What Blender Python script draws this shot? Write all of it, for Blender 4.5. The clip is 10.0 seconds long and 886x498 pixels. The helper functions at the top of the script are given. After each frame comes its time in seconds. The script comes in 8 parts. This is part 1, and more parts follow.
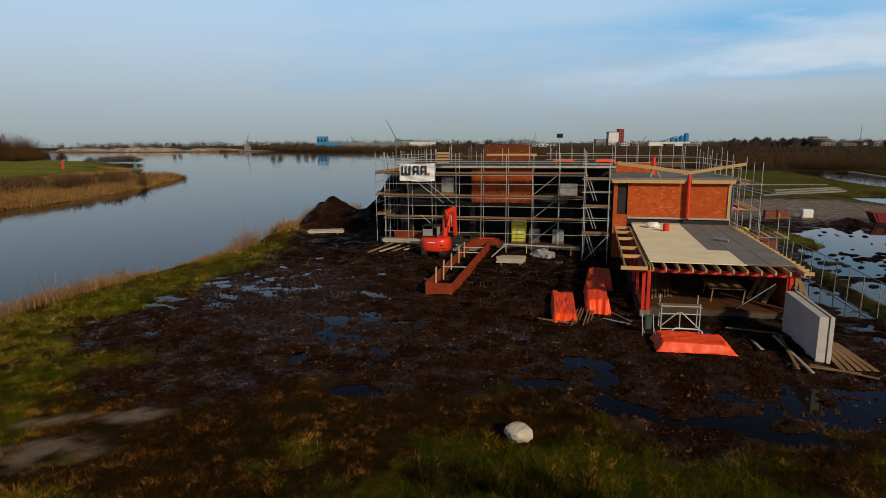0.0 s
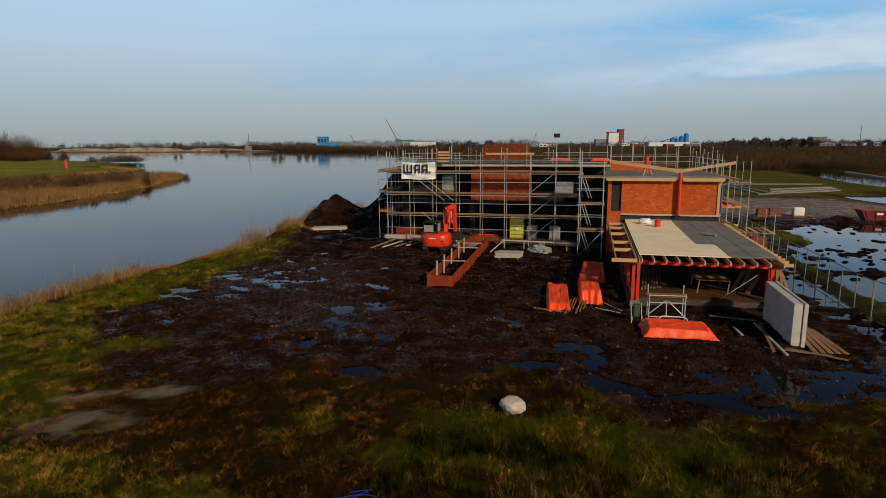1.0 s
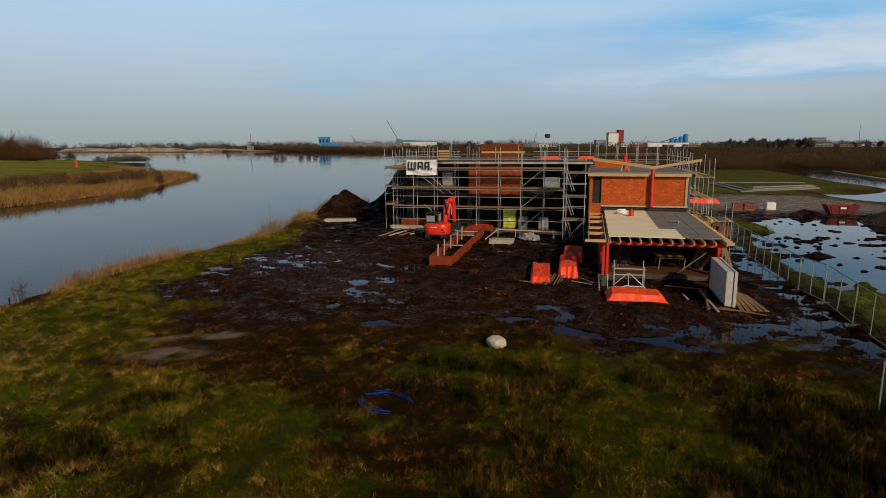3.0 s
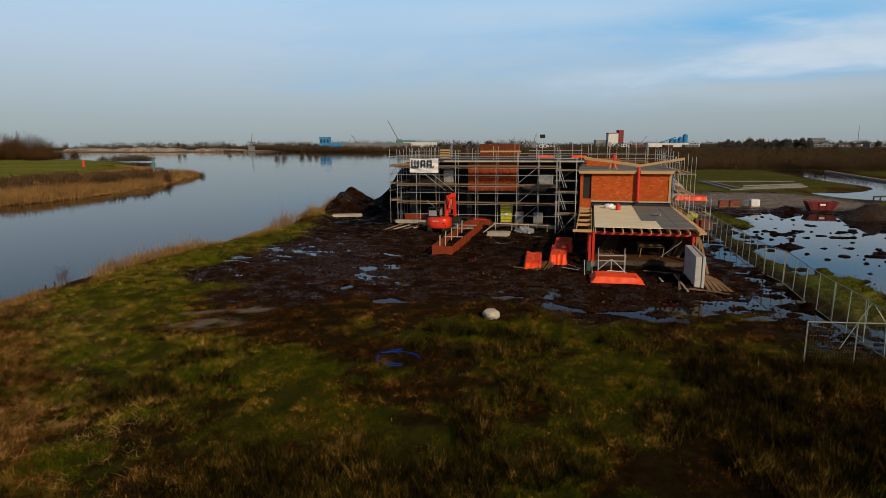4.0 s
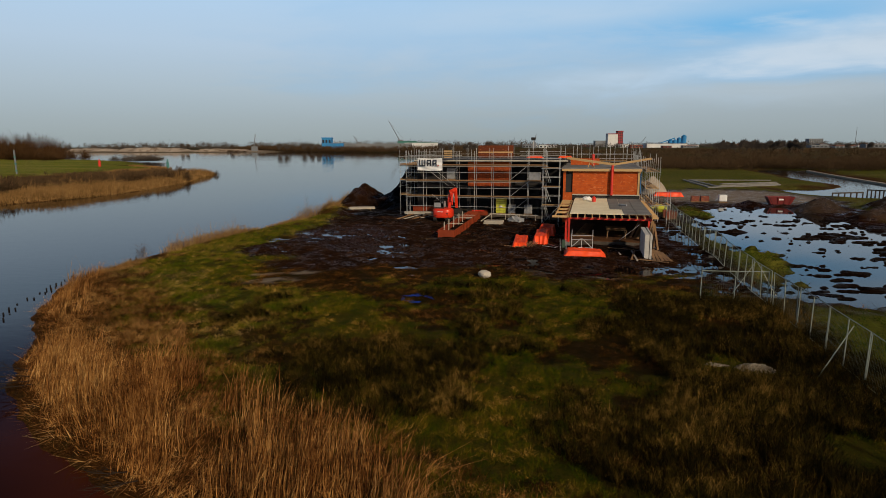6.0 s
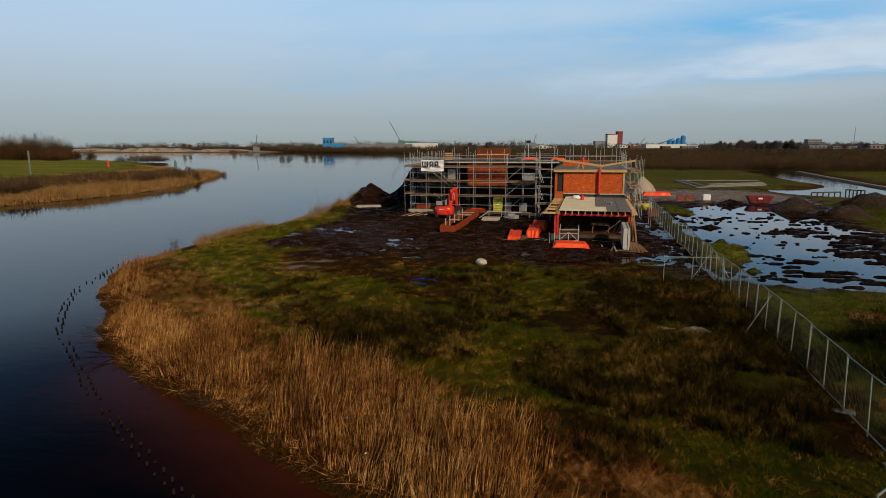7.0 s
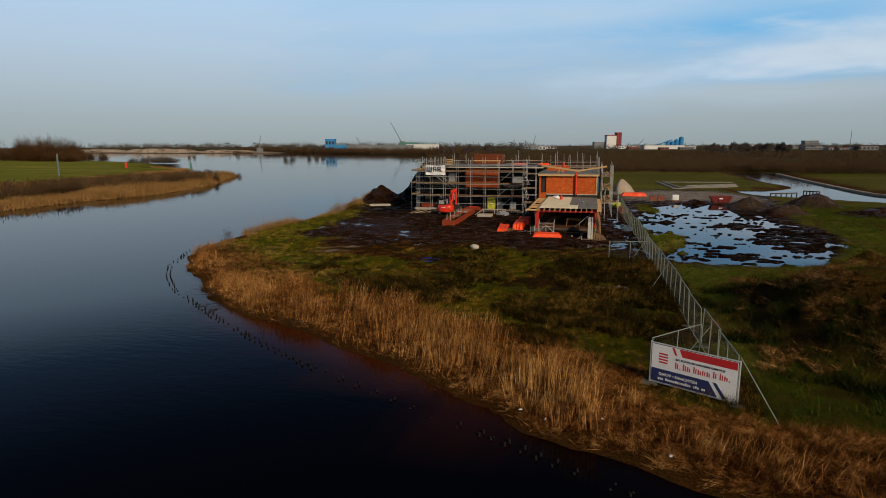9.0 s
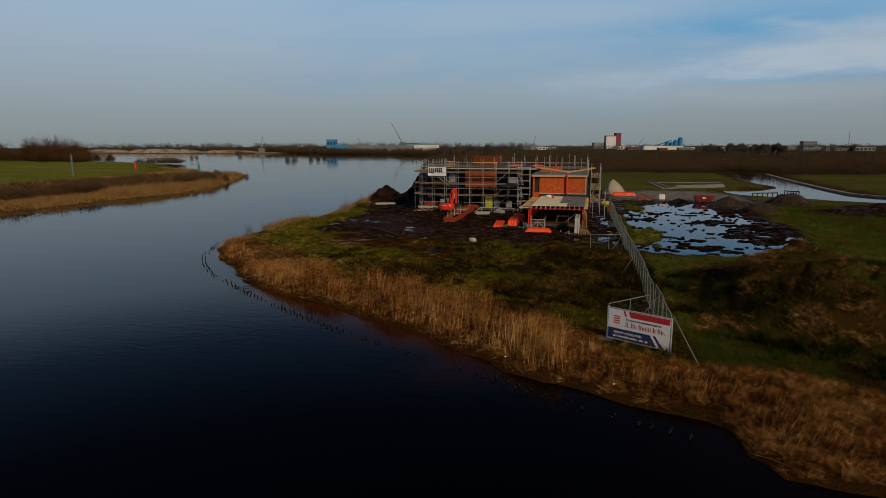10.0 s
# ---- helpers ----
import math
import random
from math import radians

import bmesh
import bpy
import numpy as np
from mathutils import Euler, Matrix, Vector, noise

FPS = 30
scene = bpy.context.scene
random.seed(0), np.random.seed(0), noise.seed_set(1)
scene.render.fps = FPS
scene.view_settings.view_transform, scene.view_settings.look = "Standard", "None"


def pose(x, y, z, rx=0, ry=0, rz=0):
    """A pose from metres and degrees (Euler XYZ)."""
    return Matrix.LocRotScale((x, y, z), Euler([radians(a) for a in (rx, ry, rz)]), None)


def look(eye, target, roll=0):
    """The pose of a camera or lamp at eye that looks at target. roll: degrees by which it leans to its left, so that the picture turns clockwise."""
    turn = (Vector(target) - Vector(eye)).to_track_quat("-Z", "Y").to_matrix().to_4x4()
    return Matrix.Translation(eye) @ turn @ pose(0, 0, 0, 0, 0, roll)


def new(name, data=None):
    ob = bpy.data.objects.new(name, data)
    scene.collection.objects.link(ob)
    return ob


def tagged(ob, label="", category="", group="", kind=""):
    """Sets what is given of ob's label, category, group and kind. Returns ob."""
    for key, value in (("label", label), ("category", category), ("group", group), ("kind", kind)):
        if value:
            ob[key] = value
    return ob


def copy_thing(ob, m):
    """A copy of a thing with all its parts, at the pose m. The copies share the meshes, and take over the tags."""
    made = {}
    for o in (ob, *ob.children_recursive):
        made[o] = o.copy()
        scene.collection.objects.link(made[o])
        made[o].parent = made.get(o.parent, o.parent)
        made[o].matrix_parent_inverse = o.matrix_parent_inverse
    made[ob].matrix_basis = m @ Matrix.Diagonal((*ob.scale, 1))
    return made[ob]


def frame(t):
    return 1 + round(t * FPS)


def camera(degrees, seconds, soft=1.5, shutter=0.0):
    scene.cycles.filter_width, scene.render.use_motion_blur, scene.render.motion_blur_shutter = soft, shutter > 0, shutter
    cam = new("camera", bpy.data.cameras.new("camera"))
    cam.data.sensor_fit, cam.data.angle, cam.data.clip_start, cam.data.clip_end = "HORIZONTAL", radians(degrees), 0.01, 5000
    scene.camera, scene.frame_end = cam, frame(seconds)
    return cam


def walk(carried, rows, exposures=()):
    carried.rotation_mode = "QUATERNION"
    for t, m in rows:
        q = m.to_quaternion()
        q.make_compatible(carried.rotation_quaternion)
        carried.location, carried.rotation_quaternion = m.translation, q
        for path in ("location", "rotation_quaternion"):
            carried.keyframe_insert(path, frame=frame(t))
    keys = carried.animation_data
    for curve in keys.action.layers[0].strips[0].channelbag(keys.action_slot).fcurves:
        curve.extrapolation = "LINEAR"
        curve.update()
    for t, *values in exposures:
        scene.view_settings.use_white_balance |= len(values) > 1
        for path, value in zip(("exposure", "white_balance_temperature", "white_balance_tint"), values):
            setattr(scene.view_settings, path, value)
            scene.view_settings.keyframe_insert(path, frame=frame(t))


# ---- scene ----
cam = camera(74.0, 10.0, 0.65)
PATH = [  # seconds, eye, yaw, pitch, lean
    (0.0, 0.000, 0.000, 8.563, 13.996, -10.201, 0.460),
    (0.5, 0.149, -0.715, 8.519, 14.005, -10.192, 0.446),
    (1.0, 0.387, -1.655, 8.498, 14.015, -10.182, 0.432),
    (1.5, 0.688, -2.802, 8.483, 14.024, -10.173, 0.417),
    (2.0, 1.033, -4.143, 8.466, 14.033, -10.163, 0.403),
    (2.5, 1.410, -5.663, 8.444, 14.043, -10.154, 0.389),
    (3.0, 1.810, -7.355, 8.417, 14.052, -10.144, 0.375),
    (3.5, 2.230, -9.209, 8.390, 14.062, -10.135, 0.361),
    (4.0, 2.670, -11.219, 8.369, 14.071, -10.125, 0.346),
    (4.5, 3.132, -13.379, 8.364, 14.080, -10.116, 0.332),
    (5.0, 3.622, -15.684, 8.384, 14.090, -10.106, 0.318),
    (5.5, 4.143, -18.131, 8.436, 14.099, -10.097, 0.304),
    (6.0, 4.702, -20.715, 8.530, 14.109, -10.087, 0.290),
    (6.5, 5.303, -23.431, 8.668, 14.118, -10.078, 0.276),
    (7.0, 5.949, -26.275, 8.853, 14.127, -10.068, 0.261),
    (7.5, 6.639, -29.241, 9.082, 14.137, -10.059, 0.247),
    (8.0, 7.372, -32.322, 9.347, 14.146, -10.049, 0.233),
    (8.5, 8.139, -35.510, 9.633, 14.156, -10.040, 0.219),
    (9.0, 8.928, -38.794, 9.917, 14.165, -10.030, 0.205),
    (9.5, 9.722, -42.162, 10.170, 14.174, -10.020, 0.190),
    (10.0, 10.495, -45.600, 10.353, 14.184, -10.011, 0.176),
]
FADE = [(0.0, 0.0), (9.3, 0.0), (10.0, -0.50)]
walk(cam, [(t, pose(x, y, z, 0, 0, yaw) @ pose(0, 0, 0, 90 + pitch) @ pose(0, 0, 0, 0, 0, -lean))
           for t, x, y, z, yaw, pitch, lean in PATH], FADE)

# ---- sky and sun ----
SUN_AZ, SUN_EL = radians(137), radians(26)  # azimuth from +y towards +x
sun_way = Vector((math.sin(SUN_AZ) * math.cos(SUN_EL), math.cos(SUN_AZ) * math.cos(SUN_EL), math.sin(SUN_EL)))
sun = new("sun", bpy.data.lights.new("sun", "SUN"))
sun.data.energy, sun.data.angle, sun.data.color = 3.6, radians(3.0), (1.0, 0.81, 0.58)
sun.matrix_world = look(sun_way * 50, (0, 0, 0))

world = bpy.data.worlds.new("sky")
scene.world = world
world.use_nodes = True
wt = world.node_tree
wt.nodes.clear()


def wnode(kind, **values):
    n = wt.nodes.new(kind)
    for key, value in values.items():
        n.inputs[key].default_value = value
    return n


sky = wt.nodes.new("ShaderNodeTexSky")
sky.sky_type, sky.sun_disc = "NISHITA", False
sky.sun_elevation, sky.sun_rotation = SUN_EL, SUN_AZ
sky.air_density, sky.dust_density, sky.ozone_density = 1.0, 0.6, 1.5
geo = wt.nodes.new("ShaderNodeTexCoord")
split = wt.nodes.new("ShaderNodeSeparateXYZ")
wt.links.new(geo.outputs["Generated"], split.inputs[0])


def wmap(value, a, b, c=0.0, d=1.0):
    n = wt.nodes.new("ShaderNodeMapRange")
    n.interpolation_type = "SMOOTHSTEP"
    for i, v in enumerate((a, b, c, d)):
        n.inputs[i + 1].default_value = v
    wt.links.new(value, n.inputs[0])
    return n.outputs[0]


def wmul(a, b):
    n = wt.nodes.new("ShaderNodeMath")
    n.operation = "MULTIPLY"
    for i, v in enumerate((a, b)):
        if isinstance(v, float):
            n.inputs[i].default_value = v
        else:
            wt.links.new(v, n.inputs[i])
    return n.outputs[0]


def wmix(fac, a, b):
    n = wt.nodes.new("ShaderNodeMix")
    n.data_type = "RGBA"
    for v, i in ((fac, 0), (a, 6), (b, 7)):
        if isinstance(v, float):
            n.inputs[i].default_value = v
        elif isinstance(v, tuple):
            n.inputs[i].default_value = (*v, 1)
        else:
            wt.links.new(v, n.inputs[i])
    return n.outputs[2]


def streaks(scale, stretch, turn, place):
    """Noise drawn out along the horizon, for high cloud."""
    mp = wt.nodes.new("ShaderNodeMapping")
    mp.inputs["Scale"].default_value, mp.inputs["Rotation"].default_value = stretch, turn
    mp.inputs["Location"].default_value = place
    wt.links.new(geo.outputs["Generated"], mp.inputs[0])
    n = wnode("ShaderNodeTexNoise", Scale=scale, Detail=6.0, Roughness=0.55, Distortion=0.5)
    wt.links.new(mp.outputs[0], n.inputs["Vector"])
    return n.outputs[0]


# a grey winter haze low down, milky blue above it; darkened overhead to cut fill light
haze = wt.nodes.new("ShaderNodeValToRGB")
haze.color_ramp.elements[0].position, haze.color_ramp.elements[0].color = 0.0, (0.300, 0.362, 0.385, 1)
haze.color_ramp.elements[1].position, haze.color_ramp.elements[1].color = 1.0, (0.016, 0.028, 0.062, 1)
# stops past 0.22 lie above the view, dimmed to deepen shadows and water
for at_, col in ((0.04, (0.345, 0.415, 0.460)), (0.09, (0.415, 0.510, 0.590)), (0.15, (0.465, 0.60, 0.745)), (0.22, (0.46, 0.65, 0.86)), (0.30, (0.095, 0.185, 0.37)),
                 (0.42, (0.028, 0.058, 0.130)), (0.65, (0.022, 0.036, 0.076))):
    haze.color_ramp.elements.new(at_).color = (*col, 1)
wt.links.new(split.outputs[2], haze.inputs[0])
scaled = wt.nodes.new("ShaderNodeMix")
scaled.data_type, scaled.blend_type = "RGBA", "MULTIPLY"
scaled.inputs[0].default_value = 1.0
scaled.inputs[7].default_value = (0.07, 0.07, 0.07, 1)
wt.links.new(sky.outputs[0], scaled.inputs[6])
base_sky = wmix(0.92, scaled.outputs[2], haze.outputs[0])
# clear blue to the east of north, thin white cirrus across it


def wmath(op, a, b=0.0):
    n = wt.nodes.new("ShaderNodeMath")
    n.operation = op
    for i, v in enumerate((a, b)):
        if isinstance(v, (int, float)):
            n.inputs[i].default_value = v
        else:
            wt.links.new(v, n.inputs[i])
    return n.outputs[0]


def wdot(v):
    n = wt.nodes.new("ShaderNodeVectorMath")
    n.operation = "DOT_PRODUCT"
    n.inputs[1].default_value = v
    wt.links.new(geo.outputs["Generated"], n.inputs[0])
    return n.outputs["Value"]


north = wmath("MAXIMUM", wdot((-math.sin(radians(14)), math.cos(radians(14)), 0)), 0.05)
side_s = wmath("DIVIDE", wdot((math.cos(radians(14)), math.sin(radians(14)), 0)), north)
rise_v = wmath("DIVIDE", split.outputs[2], north)
wisp = streaks(2.4, (1.2, 1.2, 6.0), (0.0, 0.22, 0.0), (0.2, 0.5, 0.1))
fray = streaks(7.0, (1.0, 1.0, 4.5), (0.0, 0.30, 0.0), (0.9, 0.1, 0.4))


def drift(s0, v0, rs, rv, slope, rag):
    """A soft ragged bank of the sky: its middle and half size, sideways and up, as tangents."""
    ds = wmath("SUBTRACT", side_s, s0)
    dv = wmath("SUBTRACT", wmath("SUBTRACT", rise_v, v0), wmath("MULTIPLY", ds, slope))
    d = wmath("SQRT", wmath("ADD", wmath("POWER", wmath("DIVIDE", ds, rs), 2.0), wmath("POWER", wmath("DIVIDE", dv, rv), 2.0)))
    d = wmath("ADD", d, wmath("MULTIPLY", wmath("SUBTRACT", wmath("ADD", wmath("MULTIPLY", wisp, 0.6), wmath("MULTIPLY", fray, 0.4)), 0.5), rag))
    return wmap(d, 0.0, 1.5, 1.0, 0.0)


BLUE_SKY, CIRRUS = (0.16, 0.46, 0.78), (0.60, 0.69, 0.78)
col = base_sky
for s0, v0, rs, rv, slope, rag, amount in ((0.34, 0.165, 0.55, 0.095, 0.03, 3.0, 0.42), (0.50, 0.192, 0.30, 0.045, 0.02, 4.0, 0.90), (0.60, 0.116, 0.36, 0.026, 0.03, 4.0, 0.45)):
    col = wmix(wmul(drift(s0, v0, rs, rv, slope, rag), amount), col, BLUE_SKY)
for s0, v0, rs, rv, slope, rag, amount in ((0.72, 0.160, 0.30, 0.042, 0.07, 5.0, 0.85), (0.31, 0.110, 0.19, 0.022, 0.04, 5.0, 0.50), (0.24, 0.205, 0.30, 0.026, 0.04, 5.0, 0.40), (0.52, 0.085, 0.45, 0.028, 0.0, 4.0, 0.25)):
    col = wmix(wmul(drift(s0, v0, rs, rv, slope, rag), amount), col, CIRRUS)
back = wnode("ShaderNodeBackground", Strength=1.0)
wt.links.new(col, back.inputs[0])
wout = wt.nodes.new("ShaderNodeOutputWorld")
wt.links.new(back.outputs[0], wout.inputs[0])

# ---- materials ----
class Nodes:
    """A short way to write a node material."""

    def __init__(self, name):
        self.m = bpy.data.materials.new(name)
        self.m.use_nodes = True
        self.t = self.m.node_tree
        self.b = self.t.nodes["Principled BSDF"]
        self.coord = self.t.nodes.new("ShaderNodeTexCoord").outputs["Object"]

    def add(self, kind, **values):
        n = self.t.nodes.new(kind)
        for key, value in values.items():
            n.inputs[key].default_value = value
        return n

    def link(self, a, b):
        self.t.links.new(a, b)

    def noise(self, scale, detail=4.0, rough=0.55, stretch=None, distort=0.0):
        n = self.add("ShaderNodeTexNoise", Scale=scale, Detail=detail, Roughness=rough, Distortion=distort)
        if stretch:
            mp = self.add("ShaderNodeMapping", Scale=stretch)
            self.link(self.coord, mp.inputs[0])
            self.link(mp.outputs[0], n.inputs["Vector"])
        else:
            self.link(self.coord, n.inputs["Vector"])
        return n.outputs[0]

    def range(self, value, a, b, c=0.0, d=1.0):
        n = self.add("ShaderNodeMapRange")
        for i, v in enumerate((a, b, c, d)):
            n.inputs[i + 1].default_value = v
        self.link(value, n.inputs[0])
        return n.outputs[0]

    def mix(self, fac, a, b, mode="MIX"):
        n = self.add("ShaderNodeMix")
        n.data_type, n.blend_type = "RGBA", mode
        for v, i in ((fac, 0), (a, 6), (b, 7)):
            if isinstance(v, bpy.types.NodeSocket):
                self.link(v, n.inputs[i])
            elif i:
                n.inputs[i].default_value = (*v, 1)
            else:
                n.inputs[i].default_value = v
        return n.outputs[2]

    def attr(self, name):
        n = self.add("ShaderNodeAttribute")
        n.attribute_name = name
        return n.outputs["Fac"]

    def maths(self, op, a, b=0.0):
        n = self.add("ShaderNodeMath")
        n.operation = op
        for i, v in enumerate((a, b)):
            if isinstance(v, bpy.types.NodeSocket):
                self.link(v, n.inputs[i])
            else:
                n.inputs[i].default_value = v
        return n.outputs[0]

    def bump(self, height, strength=0.5, distance=0.02):
        n = self.add("ShaderNodeBump", Strength=strength, Distance=distance)
        self.link(height, n.inputs["Height"])
        self.link(n.outputs[0], self.b.inputs["Normal"])

    def done(self, colour, rough=0.7, metal=0.0, spec=None):
        for v, key in ((colour, "Base Color"), (rough, "Roughness"), (metal, "Metallic"), (spec, "Specular IOR Level")):
            if v is None:
                continue
            if isinstance(v, bpy.types.NodeSocket):
                self.link(v, self.b.inputs[key])
            elif key == "Base Color":
                self.b.inputs[key].default_value = (*v, 1)
            else:
                self.b.inputs[key].default_value = v
        return self.m


def surface(name, a, b, scale=3.0, rough=0.7, metal=0.0, bump=0.3, dirt=None, dirt_at=0.6, stretch=None, per_object=0.0):
    """Two tones in patches and in fine grain, with a little relief and, if given, dirt."""
    n = Nodes(name)
    big, fine = n.noise(scale, 4, stretch=stretch), n.noise(scale * 14, 3, stretch=stretch)
    col = n.mix(n.range(big, 0.35, 0.65), a, b)
    col = n.mix(n.range(fine, 0.3, 0.75, 0.0, 0.35), col, [v * 0.6 for v in a])
    if dirt:
        col = n.mix(n.range(n.noise(scale * 2.3, 6, 0.7), dirt_at, dirt_at + 0.15), col, dirt)
    if per_object:
        info = n.add("ShaderNodeObjectInfo").outputs["Random"]
        col = n.mix(n.range(info, 0.0, 1.0, 0.0, per_object), col, [v * 0.45 for v in a])
    n.bump(fine, bump, 0.01)
    return n.done(col, n.range(big, 0.3, 0.7, max(rough - 0.1, 0.05), min(rough + 0.1, 1.0)), metal, 0.5 if metal or rough < 0.55 else 0.18)


def leafy(name, tones, rough=0.75):
    """Grass, reed and twig: a tone of its own for each blade, lighter and darker in drifts."""
    n = Nodes(name)
    island = n.add("ShaderNodeNewGeometry").outputs["Random Per Island"]
    ramp = n.add("ShaderNodeValToRGB")
    for i, c in enumerate(tones):
        e = ramp.color_ramp.elements[i] if i < 2 else ramp.color_ramp.elements.new(1.0)
        e.color = (*c, 1)
    for i, e in enumerate(ramp.color_ramp.elements):
        e.position = i / (len(tones) - 1)
    drift, patch, tuft = n.noise(0.16, 3), n.noise(1.1, 3), n.noise(4.2, 2)
    tone = n.maths("ADD", n.maths("MULTIPLY", island, 0.38), n.range(drift, 0.35, 0.65, -0.05, 0.22))
    tone = n.maths("ADD", tone, n.range(patch, 0.35, 0.65, -0.13, 0.31))
    n.link(n.maths("ADD", tone, n.range(tuft, 0.35, 0.65, -0.16, 0.34)), ramp.inputs[0])
    return n.done(ramp.outputs[0], rough, 0.0, 0.03)


def ground_material():
    """Wet mud, turf, dry straw and sand, laid by where each lies on the site."""
    n = Nodes("ground")
    big, mid, fine = n.noise(0.22, 5), n.noise(1.6, 6, 0.65), n.noise(11.0, 5, 0.7)
    green = n.mix(n.range(big, 0.3, 0.7), (0.014, 0.015, 0.0015), (0.026, 0.015, 0.003))
    green = n.mix(n.range(mid, 0.40, 0.62), green, (0.040, 0.022, 0.006))
    green = n.mix(n.range(fine, 0.4, 0.7, 0, 0.6), green, (0.006, 0.006, 0.002))
    meadow = n.mix(n.range(big, 0.3, 0.7), (0.17, 0.215, 0.016), (0.25, 0.235, 0.030))
    meadow = n.mix(n.range(n.noise(0.03, 4, 0.6, (0.5, 2.4, 1.0)), 0.48, 0.62, 0, 0.8), meadow, (0.34, 0.29, 0.06))
    meadow = n.mix(n.range(mid, 0.42, 0.66, 0, 0.75), meadow, (0.035, 0.045, 0.006))
    meadow = n.mix(n.range(fine, 0.5, 0.7, 0, 0.6), meadow, (0.022, 0.028, 0.004))
    clod = n.noise(24.0, 4, 0.75)
    mud = n.mix(n.range(mid, 0.35, 0.65), (0.007, 0.0024, 0.0008), (0.030, 0.0118, 0.0042))
    mud = n.mix(n.range(fine, 0.47, 0.66, 0, 0.8), mud, (0.062, 0.0215, 0.0068))
    mud = n.mix(n.range(clod, 0.55, 0.64, 0, 0.75), mud, (0.125, 0.056, 0.028))
    mud = n.mix(n.range(n.noise(0.45, 4), 0.40, 0.62, 0.55, 0.0), mud, (0.005, 0.0022, 0.0011))
    straw = n.mix(n.range(fine, 0.35, 0.7), (0.020, 0.008, 0.002), (0.11, 0.048, 0.012))
    straw = n.mix(n.range(mid, 0.5, 0.75), straw, (0.030, 0.024, 0.006))
    sand = n.mix(n.range(fine, 0.3, 0.7), (0.30, 0.235, 0.17), (0.46, 0.375, 0.28))
    sand = n.mix(n.range(mid, 0.5, 0.7, 0, 0.5), sand, (0.10, 0.075, 0.05))
    olive = n.mix(n.range(mid, 0.35, 0.65), (0.034, 0.046, 0.003), (0.075, 0.056, 0.008))
    olive = n.mix(n.range(fine, 0.45, 0.7, 0, 0.6), olive, (0.007, 0.007, 0.001))
    col = n.mix(n.attr("lush"), green, olive)
    col = n.mix(n.attr("meadow"), col, meadow)
    col = n.mix(n.attr("mud"), col, mud)
    # near-black soil: peat by the heap, and building shade coloured in by the annex
    col = n.mix(n.attr("dark_soil"), col, n.mix(n.range(fine, 0.45, 0.7), (0.0045, 0.0028, 0.002), (0.013, 0.008, 0.0055)))
    col = n.mix(n.attr("straw"), col, straw)
    far = n.mix(n.range(n.noise(0.012, 4), 0.4, 0.6), (0.060, 0.040, 0.020), (0.045, 0.050, 0.016))
    col = n.mix(n.attr("far"), col, far)
    col = n.mix(n.attr("sand"), col, sand)
    wet = n.maths("MULTIPLY", n.attr("mud"), n.maths("MAXIMUM", n.range(n.noise(0.7, 5, 0.65), 0.36, 0.54, 1.0, 0.0), n.maths("MULTIPLY", n.attr("wet"), n.range(fine, 0.40, 0.60, 1.6, 0.0))))
    n.bump(n.maths("ADD", n.maths("ADD", fine, clod), n.maths("MULTIPLY", mid, 1.5)), 1.0, 0.16)
    return n.done(col, n.range(wet, 0.0, 1.0, 0.92, 0.20), 0.0, n.range(wet, 0.0, 1.0, 0.02, 0.32))


def water_material(name, deep, ripple, scale, spec=0.5):
    n = Nodes(name)
    wave = n.noise(scale, 3, 0.5, (1.0, 2.6, 1.0))
    calm = n.range(n.noise(0.03, 3), 0.4, 0.65, 0.15, 1.0)
    n.bump(n.maths("MULTIPLY", wave, calm), ripple, 0.03)
    m = n.done(n.mix(n.attr("murk"), deep, (0.050, 0.0112, 0.0024)), 0.04, 0.0, spec)
    n.b.inputs["IOR"].default_value = 1.33
    return m


def brick_material(name, a, b, mortar, width, height):
    n = Nodes(name)
    mp = n.add("ShaderNodeSeparateXYZ")
    n.link(n.coord, mp.inputs[0])
    along = n.maths("ADD", mp.outputs[0], mp.outputs[1])
    flat = n.add("ShaderNodeCombineXYZ")
    n.link(along, flat.inputs[0])
    n.link(mp.outputs[2], flat.inputs[1])
    br = n.add("ShaderNodeTexBrick", Scale=1.0)
    br.inputs["Brick Width"].default_value, br.inputs["Row Height"].default_value = width, height
    br.inputs["Mortar Size"].default_value, br.inputs["Mortar Smooth"].default_value = 0.008, 0.2
    br.inputs["Color1"].default_value, br.inputs["Color2"].default_value = (*a, 1), (*b, 1)
    br.inputs["Mortar"].default_value = (*mortar, 1)
    n.link(flat.outputs[0], br.inputs["Vector"])
    col = n.mix(n.range(n.noise(0.9, 5), 0.45, 0.7, 0, 0.35), br.outputs[0], [v * 0.55 for v in a])
    col = n.mix(n.range(n.noise(3.1, 3, 0.5, (1, 1, 2.2)), 0.60, 0.66, 0, 0.40), col, (0.56, 0.22, 0.085))
    n.bump(br.outputs[1], -0.5, 0.01)
    return n.done(col, 0.85, 0.0, 0.2)


GROUND = ground_material()
LAKE = water_material("lake water", (0.0005, 0.0006, 0.0010), 0.26, 0.9, 0.088)
FLOOD = water_material("flood water", (0.004, 0.003, 0.0025), 0.03, 1.2, 0.15)
BLOCK = brick_material("orange clay block", (0.47, 0.088, 0.013), (0.36, 0.060, 0.010), (0.30, 0.085, 0.030), 0.40, 0.20)
FOOTSTONE = surface("grey fence foot", (0.11, 0.105, 0.095), (0.075, 0.07, 0.062), 2.0, 0.9)
